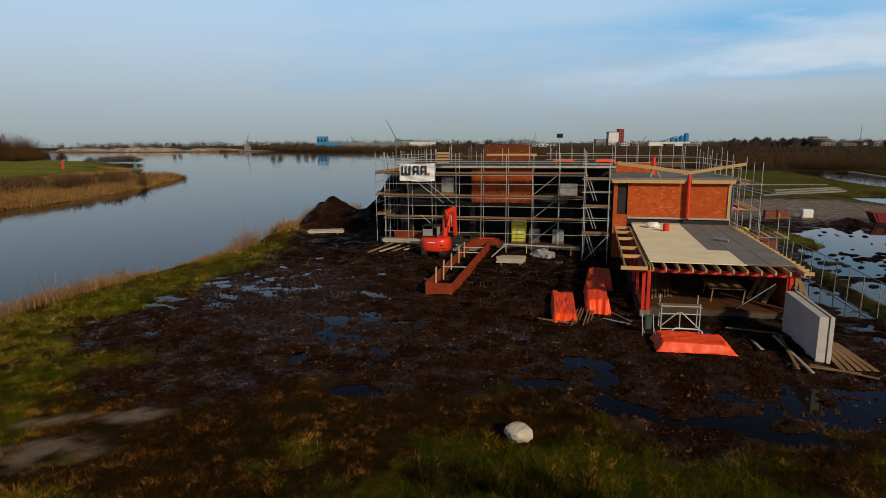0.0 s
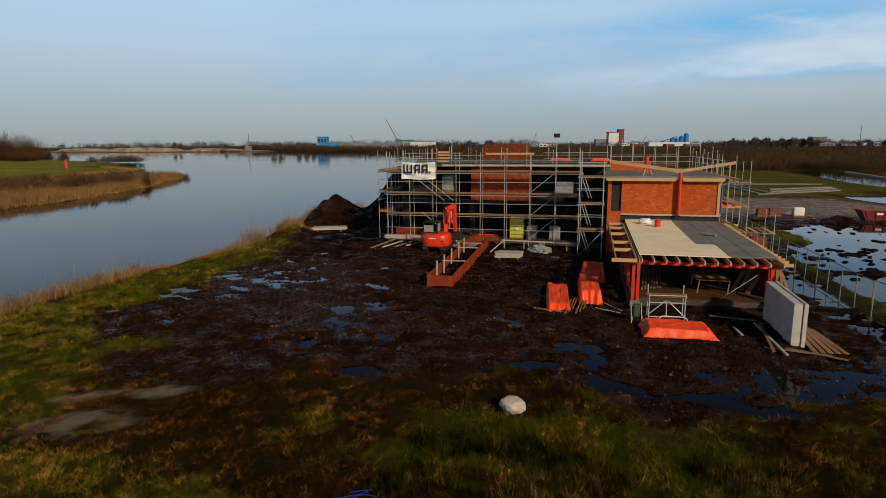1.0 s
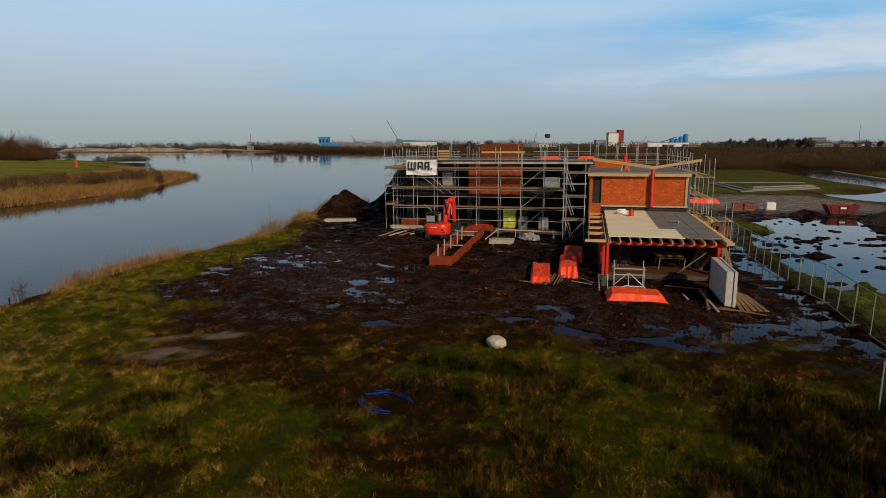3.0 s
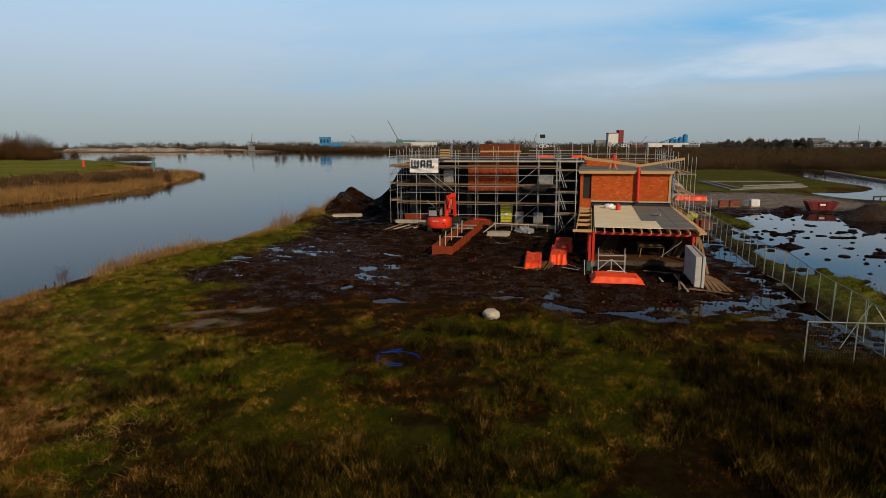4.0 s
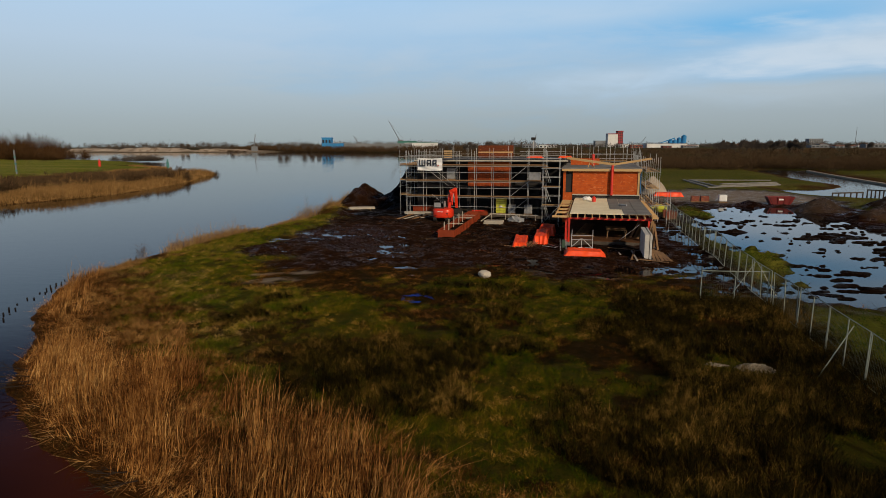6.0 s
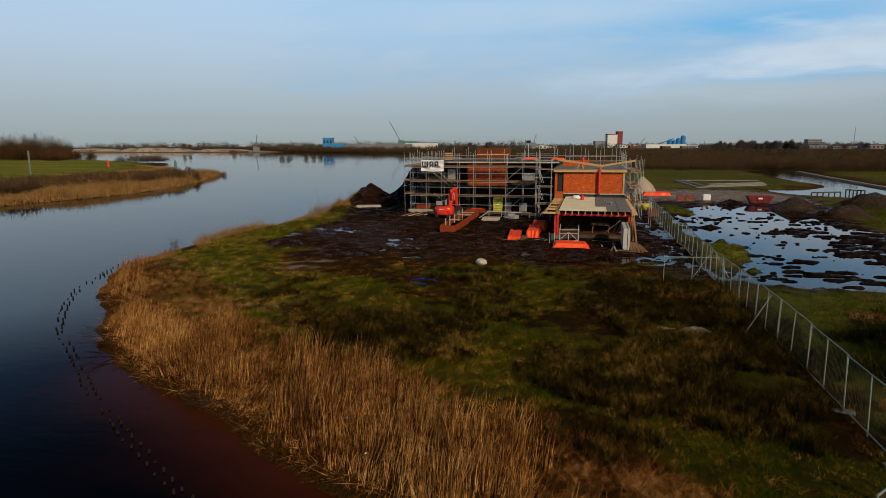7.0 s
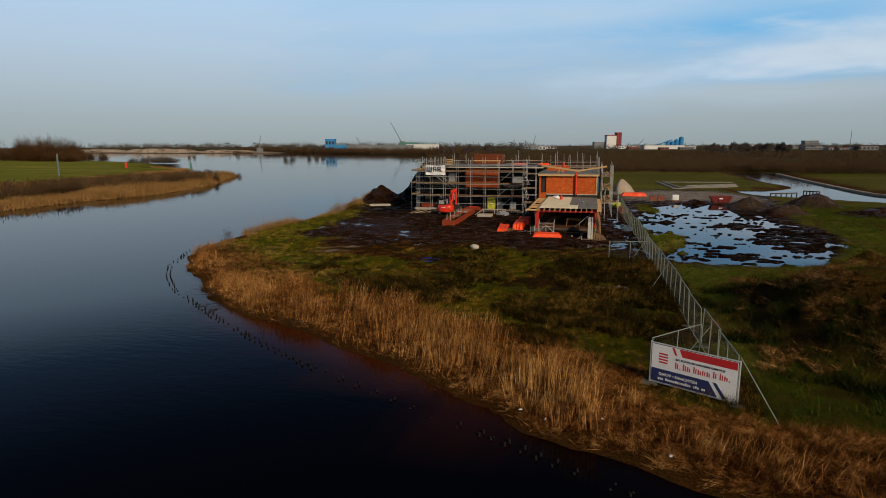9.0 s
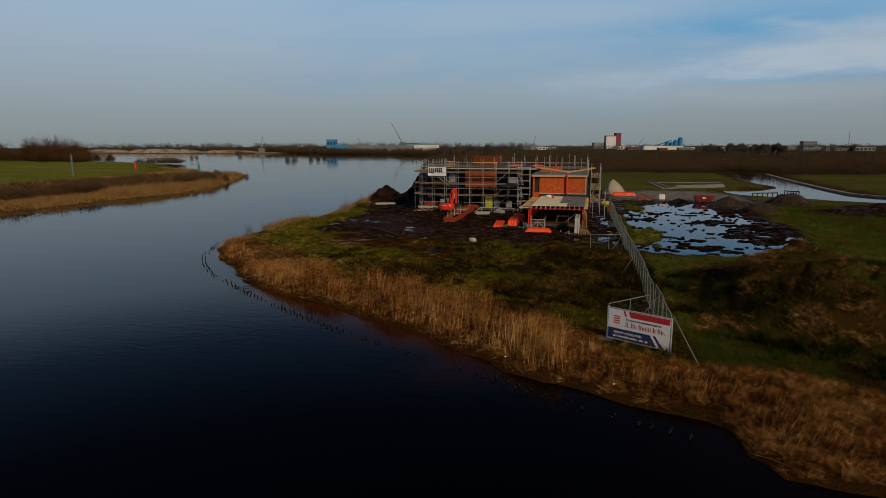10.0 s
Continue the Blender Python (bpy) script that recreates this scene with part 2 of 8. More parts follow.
WETCONCRETE = surface("wet stained concrete", (0.085, 0.070, 0.055), (0.055, 0.045, 0.036), 0.8, 0.7, dirt=(0.045, 0.035, 0.028), dirt_at=0.5)
CONCRETE = surface("concrete", (0.22, 0.21, 0.19), (0.15, 0.143, 0.135), 0.8, 0.85, dirt=(0.10, 0.085, 0.07))
# near-black colour, so that the open bays read as unlit inside
DARKWALL = surface("near-black wall for shade", (0.022, 0.021, 0.021), (0.040, 0.037, 0.035), 0.7, 0.9)
WIRESTEEL = surface("fine dull wire", (0.15, 0.17, 0.14), (0.10, 0.12, 0.095), 4.0, 0.55, 0.4, 0.1)
FENCESTEEL = surface("dull galvanised steel", (0.30, 0.33, 0.28), (0.22, 0.25, 0.21), 4.0, 0.55, 0.4, 0.1, (0.10, 0.08, 0.06), 0.66)
STEEL = surface("galvanised steel", (0.56, 0.57, 0.57), (0.42, 0.43, 0.43), 4.0, 0.45, 0.35, 0.1, (0.18, 0.14, 0.11), 0.66)
SCAFFSTEEL = surface("worn scaffold tube", (0.50, 0.51, 0.50), (0.36, 0.37, 0.36), 4.0, 0.5, 0.35, 0.1, (0.14, 0.10, 0.07), 0.62)
BLUEFILM = surface("blue film", (0.04, 0.16, 0.36), (0.03, 0.12, 0.28), 2.0, 0.5, 0, 0.05)
REDSTEEL = surface("red primed steel", (0.62, 0.030, 0.010), (0.48, 0.022, 0.010), 1.5, 0.5, 0.0, 0.1)
WOOD = surface("pine", (0.60, 0.39, 0.18), (0.50, 0.31, 0.14), 2.0, 0.7, 0, 0.2, stretch=(1, 1, 8), per_object=0.4)
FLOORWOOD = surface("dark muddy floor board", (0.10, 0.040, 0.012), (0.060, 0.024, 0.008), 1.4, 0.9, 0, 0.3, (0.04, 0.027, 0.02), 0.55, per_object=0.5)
OLDWOOD = surface("weathered board", (0.30, 0.175, 0.085), (0.21, 0.125, 0.065), 1.4, 0.8, 0, 0.3, (0.09, 0.065, 0.05), 0.58, per_object=0.5)
PALEWOOD = surface("pale timber", (0.47, 0.43, 0.36), (0.38, 0.335, 0.27), 2.0, 0.75, 0, 0.2, (0.22, 0.17, 0.13), 0.62, per_object=0.3)
FORMPLY = surface("red-brown form board", (0.26, 0.044, 0.014), (0.17, 0.030, 0.010), 1.2, 0.6, 0, 0.15, (0.07, 0.04, 0.03), 0.62)
DECK = surface("cream roof sheet", (0.90, 0.80, 0.56), (0.80, 0.69, 0.46), 0.9, 0.8, 0, 0.1, (0.55, 0.48, 0.36), 0.62)
FELT = surface("grey roofing felt", (0.205, 0.198, 0.185), (0.165, 0.160, 0.150), 0.8, 0.85, 0, 0.3)
ORANGE = surface("orange tarpaulin", (0.95, 0.090, 0.012), (0.84, 0.060, 0.008), 1.1, 0.5, 0, 0.1, (0.48, 0.050, 0.015), 0.76)
DIGGER = surface("orange-red machine paint", (0.72, 0.040, 0.012), (0.62, 0.032, 0.012), 1.2, 0.35, 0, 0.05, (0.14, 0.06, 0.04), 0.68)
RUBBER = surface("black rubber", (0.018, 0.017, 0.017), (0.035, 0.030, 0.026), 3.0, 0.8, 0, 0.3)
STONE = surface("pale boulder", (0.52, 0.47, 0.39), (0.38, 0.34, 0.28), 2.2, 0.9, 0, 0.7, (0.16, 0.14, 0.10), 0.6)
EARTH = surface("bare earth", (0.050, 0.035, 0.025), (0.085, 0.060, 0.042), 0.9, 0.95, 0, 0.9, (0.025, 0.017, 0.012), 0.58)
PEAT = surface("black wet peat", (0.012, 0.010, 0.009), (0.024, 0.019, 0.016), 0.8, 0.8, 0, 0.9)
SANDHEAP = surface("pale sand heap", (0.36, 0.30, 0.23), (0.28, 0.23, 0.175), 0.8, 0.95, 0, 0.6, (0.15, 0.12, 0.09), 0.66)
WHITE = surface("white plastic", (0.78, 0.78, 0.76), (0.70, 0.70, 0.69), 1.2, 0.5, 0, 0.05, (0.45, 0.42, 0.38), 0.7)
GREENBAND = surface("olive band", (0.20, 0.19, 0.02), (0.14, 0.14, 0.02), 2.0, 0.6)
YELLOW = surface("yellow-green foil", (0.58, 0.56, 0.05), (0.46, 0.50, 0.06), 2.0, 0.4, 0, 0.1)
# the orange block again, darkened for shade behind the scaffold
SHADEDBLOCK = brick_material("orange block coloured as in shade", (0.33, 0.060, 0.012), (0.22, 0.042, 0.010), (0.085, 0.032, 0.018), 0.40, 0.20)
PANELRUST = brick_material("dark rust panel", (0.15, 0.036, 0.012), (0.11, 0.027, 0.010), (0.06, 0.022, 0.012), 0.9, 0.35)
ROOFDARK = surface("dark wet roof", (0.050, 0.047, 0.044), (0.034, 0.032, 0.030), 0.7, 0.85, 0, 0.2, (0.085, 0.078, 0.070), 0.62)
GREYFOIL = surface("grey foil", (0.30, 0.31, 0.32), (0.20, 0.205, 0.21), 2.5, 0.45, 0, 0.2)
GRASS = leafy("turf blades", [(0.0104, 0.0273, 0.00078), (0.0442, 0.065, 0.00156), (0.0858, 0.0728, 0.00325), (0.182, 0.1092, 0.0117), (0.494, 0.286, 0.065)])
YARDGRASS = leafy("yard grass", [(0.004, 0.019, 0.0006), (0.014, 0.046, 0.0014), (0.034, 0.066, 0.0024), (0.058, 0.066, 0.005), (0.15, 0.115, 0.026)])
WEED = leafy("dark weeds", [(0.0015, 0.003, 0.0006), (0.005, 0.010, 0.0012), (0.014, 0.019, 0.0025), (0.040, 0.034, 0.007), (0.14, 0.085, 0.024)])
DEADGRASS = leafy("dead grass", [(0.00392, 0.00224, 0.000784), (0.01456, 0.00672, 0.001568), (0.04704, 0.0196, 0.00392), (0.1344, 0.056, 0.0112), (0.336, 0.1624, 0.04256)])
RUSH = leafy("rush blades", [(0.002025, 0.00189, 0.000675), (0.006075, 0.00486, 0.00108), (0.02025, 0.01553, 0.00243), (0.0783, 0.0486, 0.0081), (0.297, 0.1755, 0.0432)])
REED = leafy("dry reed", [(0.030, 0.010, 0.003), (0.12, 0.045, 0.011), (0.26, 0.118, 0.032), (0.42, 0.215, 0.066), (0.58, 0.345, 0.13)])
LITTER = leafy("matted reed", [(0.010, 0.0035, 0.0012), (0.052, 0.018, 0.004), (0.145, 0.056, 0.012), (0.31, 0.142, 0.038), (0.54, 0.31, 0.11)])
PALESTRAW = leafy("pale straw", [(0.050, 0.028, 0.008), (0.13, 0.078, 0.022), (0.24, 0.155, 0.048), (0.36, 0.245, 0.085), (0.50, 0.36, 0.14)])
DRYWEED = leafy("dry brown weeds", [(0.006, 0.003, 0.001), (0.032, 0.015, 0.004), (0.098, 0.048, 0.013), (0.22, 0.114, 0.034), (0.40, 0.23, 0.080)])
SHORTGRASS = leafy("short olive turf", [(0.018, 0.044, 0.0013), (0.060, 0.090, 0.0027), (0.118, 0.104, 0.0065), (0.23, 0.158, 0.022), (0.46, 0.31, 0.080)])
SHORTDEAD = leafy("short dead turf", [(0.016, 0.010, 0.003), (0.056, 0.031, 0.006), (0.128, 0.070, 0.015), (0.24, 0.140, 0.034), (0.44, 0.28, 0.085)])
TWIGDARK = leafy("dark twigs", [(0.040, 0.020, 0.008), (0.060, 0.031, 0.012), (0.090, 0.048, 0.019)])
REEDFAR = leafy("far reed", [(0.10, 0.055, 0.018), (0.17, 0.095, 0.032), (0.26, 0.15, 0.055), (0.34, 0.21, 0.085)])
TWIG = leafy("bare twigs", [(0.026, 0.017, 0.009), (0.055, 0.033, 0.016), (0.075, 0.047, 0.024), (0.115, 0.072, 0.036)])
TWIGGREY = leafy("grey bare twigs", [(0.050, 0.042, 0.036), (0.085, 0.070, 0.058), (0.11, 0.092, 0.075)])
BARK = surface("bark", (0.07, 0.055, 0.042), (0.045, 0.036, 0.028), 3.0, 0.95, 0, 0.6)

# ---- building kit ----
def link_mesh(name, bm, material):
    me = bpy.data.meshes.new(name)
    bm.to_mesh(me)
    bm.free()
    if material:
        me.materials.append(material)
    return new(name, me)


def thing(name, place, label, category, group="", kind="", turn=0.0):
    ob = new(name)
    ob.empty_display_size = 0.2
    ob.matrix_basis = pose(*place, 0, 0, turn)
    return tagged(ob, label, category, group, kind)


def under(ob, parent, local=False):
    """Hang a part under its thing; its mesh is in world places, or in those of the thing."""
    ob.parent = parent
    if not local and parent.type == "EMPTY":
        ob.matrix_parent_inverse = parent.matrix_basis.inverted()
    return ob


def part(name, bm, material, parent, label="", local=False):
    ob = under(link_mesh(name, bm, material), parent, local)
    return tagged(ob, label)


def piece(name, mesh, parent, m, local=False):
    """One more object on a shared mesh."""
    ob = new(name, mesh)
    under(ob, parent, local)
    ob.matrix_basis = m
    return ob


def structure(name, bm, material, label, category):
    return tagged(link_mesh(name, bm, material), label, category, kind="structure")


def box(bm, x0, x1, y0, y1, z0, z1, bevel=0.0):
    r = bmesh.ops.create_cube(bm, size=1.0, matrix=Matrix.Translation(((x0 + x1) / 2, (y0 + y1) / 2, (z0 + z1) / 2))
                              @ Matrix.Diagonal((x1 - x0, y1 - y0, z1 - z0, 1)))
    if bevel:
        edges = list({e for v in r["verts"] for e in v.link_edges})
        bmesh.ops.bevel(bm, geom=edges, offset=bevel, segments=2, affect="EDGES", profile=0.5)
    return bm


def beam(bm, a, b, w, h, bevel=0.0):
    """A squared timber from a to b, w wide and h high."""
    a, b = Vector(a), Vector(b)
    q = (b - a).to_track_quat("Y", "Z").to_matrix().to_4x4()
    r = bmesh.ops.create_cube(bm, size=1.0, matrix=Matrix.Translation((a + b) / 2) @ q @ Matrix.Diagonal((w, (b - a).length, h, 1)))
    if bevel:
        bmesh.ops.bevel(bm, geom=list({e for v in r["verts"] for e in v.link_edges}), offset=bevel, segments=1, affect="EDGES")
    return bm


def tube(bm, a, b, r, n=6, r2=None):
    a, b = Vector(a), Vector(b)
    q = (b - a).to_track_quat("Z", "Y").to_matrix().to_4x4()
    bmesh.ops.create_cone(bm, cap_ends=True, segments=n, radius1=r, radius2=r if r2 is None else r2, depth=(b - a).length,
                          matrix=Matrix.Translation((a + b) / 2) @ q)
    return bm


def fresh():
    return bmesh.new()


def mesh_from(name, verts, faces, material):
    """A mesh from arrays of corners and of quads or triangles."""
    verts, faces = np.asarray(verts, dtype=np.float32), np.asarray(faces, dtype=np.int32)
    me = bpy.data.meshes.new(name)
    me.vertices.add(len(verts))
    me.vertices.foreach_set("co", verts.ravel())
    k = faces.shape[1]
    me.loops.add(faces.size)
    me.loops.foreach_set("vertex_index", faces.ravel())
    me.polygons.add(len(faces))
    me.polygons.foreach_set("loop_start", np.arange(0, faces.size, k, dtype=np.int32))
    me.update(calc_edges=True)
    if material:
        me.materials.append(material)
    return me


def spline(points, step=1.5, closed=True):
    """A smooth line through the points."""
    pts = [np.array(p, float) for p in points]
    n, out = len(pts), []
    for i in range(n if closed else n - 1):
        if closed:
            p0, p1, p2, p3 = (pts[(i + k) % n] for k in (-1, 0, 1, 2))
        else:
            p0, p1, p2, p3 = pts[max(i - 1, 0)], pts[i], pts[i + 1], pts[min(i + 2, n - 1)]
        m = max(1, min(8, int(np.linalg.norm(p2 - p1) / step)))
        for s in np.arange(m) / m:
            out.append(0.5 * (2 * p1 + (p2 - p0) * s + (2 * p0 - 5 * p1 + 4 * p2 - p3) * s ** 2 + (3 * p1 - p0 - 3 * p2 + p3) * s ** 3))
    if not closed:
        out.append(pts[-1])
    return np.array(out)


def outline_distance(x, y, poly):
    """Metres to the outline, positive within it."""
    x, y = np.asarray(x, float), np.asarray(y, float)
    best, inside = np.full(x.shape, 1e9), np.zeros(x.shape, bool)
    for a, b in zip(poly, np.roll(poly, -1, axis=0)):
        d = b - a
        s = np.clip(((x - a[0]) * d[0] + (y - a[1]) * d[1]) / max(d @ d, 1e-9), 0, 1)
        best = np.minimum(best, (x - a[0] - s * d[0]) ** 2 + (y - a[1] - s * d[1]) ** 2)
        if a[1] != b[1]:
            cross = (a[1] > y) != (b[1] > y)
            inside ^= cross & (x < a[0] + (y - a[1]) * (b[0] - a[0]) / (b[1] - a[1]))
    return np.where(inside, 1, -1) * np.sqrt(best)


def lattice(seed):
    rng = np.random.default_rng(seed)
    return rng.random((256, 256))


LATTICES = [lattice(k) for k in range(4)]


def value_noise(x, y, scale, k=0):
    """Smooth noise from 0 to 1 with bumps about scale metres across."""
    u, v = np.asarray(x) / scale + 77.3, np.asarray(y) / scale + 31.9
    i, j = np.floor(u).astype(int), np.floor(v).astype(int)
    a, b = u - i, v - j
    a, b = a * a * (3 - 2 * a), b * b * (3 - 2 * b)
    g = LATTICES[k]
    p, q = i % 256, j % 256
    p1, q1 = (i + 1) % 256, (j + 1) % 256
    return (g[p, q] * (1 - a) + g[p1, q] * a) * (1 - b) + (g[p, q1] * (1 - a) + g[p1, q1] * a) * b


def fractal(x, y, scale, octaves=4, k=0):
    total, weight = 0.0, 0.0
    for o in range(octaves):
        total = total + value_noise(x, y, scale / 2 ** o, (k + o) % 4) * 0.55 ** o
        weight += 0.55 ** o
    return total / weight


def smooth(v, a, b):
    s = np.clip((v - a) / (b - a), 0, 1)
    return s * s * (3 - 2 * s)

# ---- ground and water ----
LAKE_Z, FLOOD_Z = -0.6, -0.06
NEAR_SHORE = [(60, -36), (34, -29), (20, -25.8), (17.2, -25.4), (16.5, -23.6), (15.6, -22.3), (14.0, -21.5), (10.9, -20.4), (8.6, -19.5), (6.9, -18.6),
              (5.3, -17.2), (3.3, -15.2), (0.1, -13.2), (-3.7, -11.2), (-10.1, -8.2), (-13.4, -6.3), (-18.0, -2.6), (-23.0, 2.5), (-26.6, 6.5)]
TIP_SHORE = [(-28.3, 9.0), (-29.8, 13.5), (-30.8, 20), (-31.2, 28), (-30.8, 36), (-30.2, 44), (-30.5, 52), (-32.0, 60), (-33.5, 69)]
BACK_SHORE = [(-31, 80), (-25, 92), (-22, 108), (-26, 128), (-36, 145), (-46, 157), (-62, 200), (-90, 300), (-130, 450), (-168, 565)]
FAR_SHORE = [(-290, 655), (-400, 722), (-530, 782), (-620, 800), (-895, 858), (-1500, 960), (-3600, 1100)]
MAINLAND = np.concatenate([spline(NEAR_SHORE + TIP_SHORE + BACK_SHORE + FAR_SHORE, 1.5, False),
                           [(-3600, 4600), (3600, 4600), (3600, -140), (300, -70)]])
SPIT = spline([(-86, 30), (-84, 38), (-85, 51), (-82, 66), (-85, 82), (-94, 108), (-107, 133), (-110, 144), (-114, 148), (-119, 141), (-121, 115),
               (-122, 90), (-123, 60), (-125, 20), (-122, -60), (-118, -120), (-92, -120), (-88, -50), (-85, 0)], 4)
MEADOW = spline([(-141, 84), (-146, 130), (-156, 160), (-163, 184), (-172, 191), (-190, 202), (-218, 236), (-255, 268), (-335, 310), (-520, 345),
                 (-900, 370), (-900, -200), (-150, -200), (-140, 20)], 6)
SANDBANK = spline([(-560, 690), (-470, 705), (-420, 720), (-480, 760), (-640, 790), (-800, 800), (-860, 770), (-760, 710)], 12)
CREEK = spline([(59, 200), (73, 196), (70, 165), (67, 130), (66, 104), (69, 94), (90, 84), (120, 76), (118, 66), (80, 72), (60, 80), (50, 88),
                (44, 91), (41, 100), (40.5, 108), (49, 109), (55.5, 118), (57, 128), (55.5, 140), (57, 170)], 3)
SOUTH = spline([(-3600, -190), (-400, -170), (0, -150), (300, -110), (3600, -190), (3600, -900), (-3600, -900)], 60)
MUD = spline([(-23, 25), (-24, 33), (-24.5, 42), (-27, 50), (-24, 64), (-5, 70), (11, 70), (13, 88), (22, 97), (33, 98), (39, 90), (41, 80), (39, 64), (35, 50), (35, 30),
              (27, 15), (20, 13.5), (15, 13.6), (11, 18.6), (5, 17.4), (2, 17.6), (-2, 19.0), (-5, 17), (-9, 17.4), (-14, 15.5), (-18, 17.5), (-21, 20)], 2)
FLOODED = spline([(11.2, 20.8), (14.5, 14.4), (21, 13.4), (27, 14.8), (32.5, 22), (35, 31), (33.5, 42), (32.5, 50), (31, 60), (29, 66.5), (24, 67.0), (18, 60), (15.5, 51), (13.0, 45),
                  (11.4, 42), (12.4, 33), (11.6, 26)], 1.5)
# pools on the site: middle, half length and half width, turn in degrees
POOLS = [(-19.2, 31.2, 4.4, 3.6, 40), (-16.5, 41.0, 3.0, 0.9, 10), (-14.2, 32.6, 1.6, 0.6, 0), (-14.8, 34.6, 2.0, 0.7, 20),
         (-11.9, 26.2, 0.85, 1.0, 0), (-10.4, 26.5, 0.6, 0.5, 0), (-8.6, 26.4, 0.65, 0.5, 0), (-11.4, 20.6, 0.5, 0.9, 15), (-9.0, 20.0, 0.3, 0.45, 0),
         (-7.1, 21.7, 0.4, 0.35, 0), (-7.4, 18.3, 1.35, 0.62, 4), (-5.3, 19.8, 0.35, 0.3, 0), (-3.2, 27.8, 0.7, 0.6, 0), (-0.4, 22.8, 0.6, 0.8, 10),
         (-1.7, 20.4, 0.9, 0.95, 0), (0.8, 21.6, 0.7, 1.5, 8), (1.5, 18.9, 2.0, 0.62, -12), (4.2, 18.4, 1.9, 0.62, -8), (7.6, 19.3, 2.4, 1.7, 10),
         (9.9, 20.9, 2.2, 1.7, 20), (-12.6, 36.4, 1.6, 0.5, 15)]
# heaps of soil that belong to the ground: middle, height, half axes, turn
HEAPS = [(-26.6, 58.0, 2.6, 3.9, 5.0, -10), (-28.4, 50.5, 1.0, 2.6, 3.4, 20), (-19.2, 60.5, 6.0, 3.9, 7.5, 0), (18.8, 41.3, 0.34, 1.3, 0.7, 0), (22.8, -3.6, 3.2, 5.2, 9.0, 0), (28.5, -4.0, 2.2, 6.0, 9.0, 10),
         (32.8, 63.0, 1.9, 3.0, 2.6, 0), (36.0, 54.0, 1.6, 3.4, 2.4, 15), (43.5, 66.0, 2.3, 3.8, 4.0, -20), (26.0, 68.0, 0.8, 2.0, 1.3, 0), (52.0, 54.0, 1.9, 8.0, 5.0, -10),
         (33.0, 5.0, 1.5, 5.0, 5.0, 0), (26.0, 40.0, 0.32, 2.2, 1.0, 15), (33, 33, 0.25, 4.0, 2.6, -30), (31.5, 24.0, 0.22, 4.5, 1.6, -25)]


def heap_part(x, y, hx, hy, rx, ry, turn):
    c, s = math.cos(radians(turn)), math.sin(radians(turn))
    u, v = (x - hx) * c + (y - hy) * s, -(x - hx) * s + (y - hy) * c
    return np.sqrt((u / rx) ** 2 + (v / ry) ** 2)


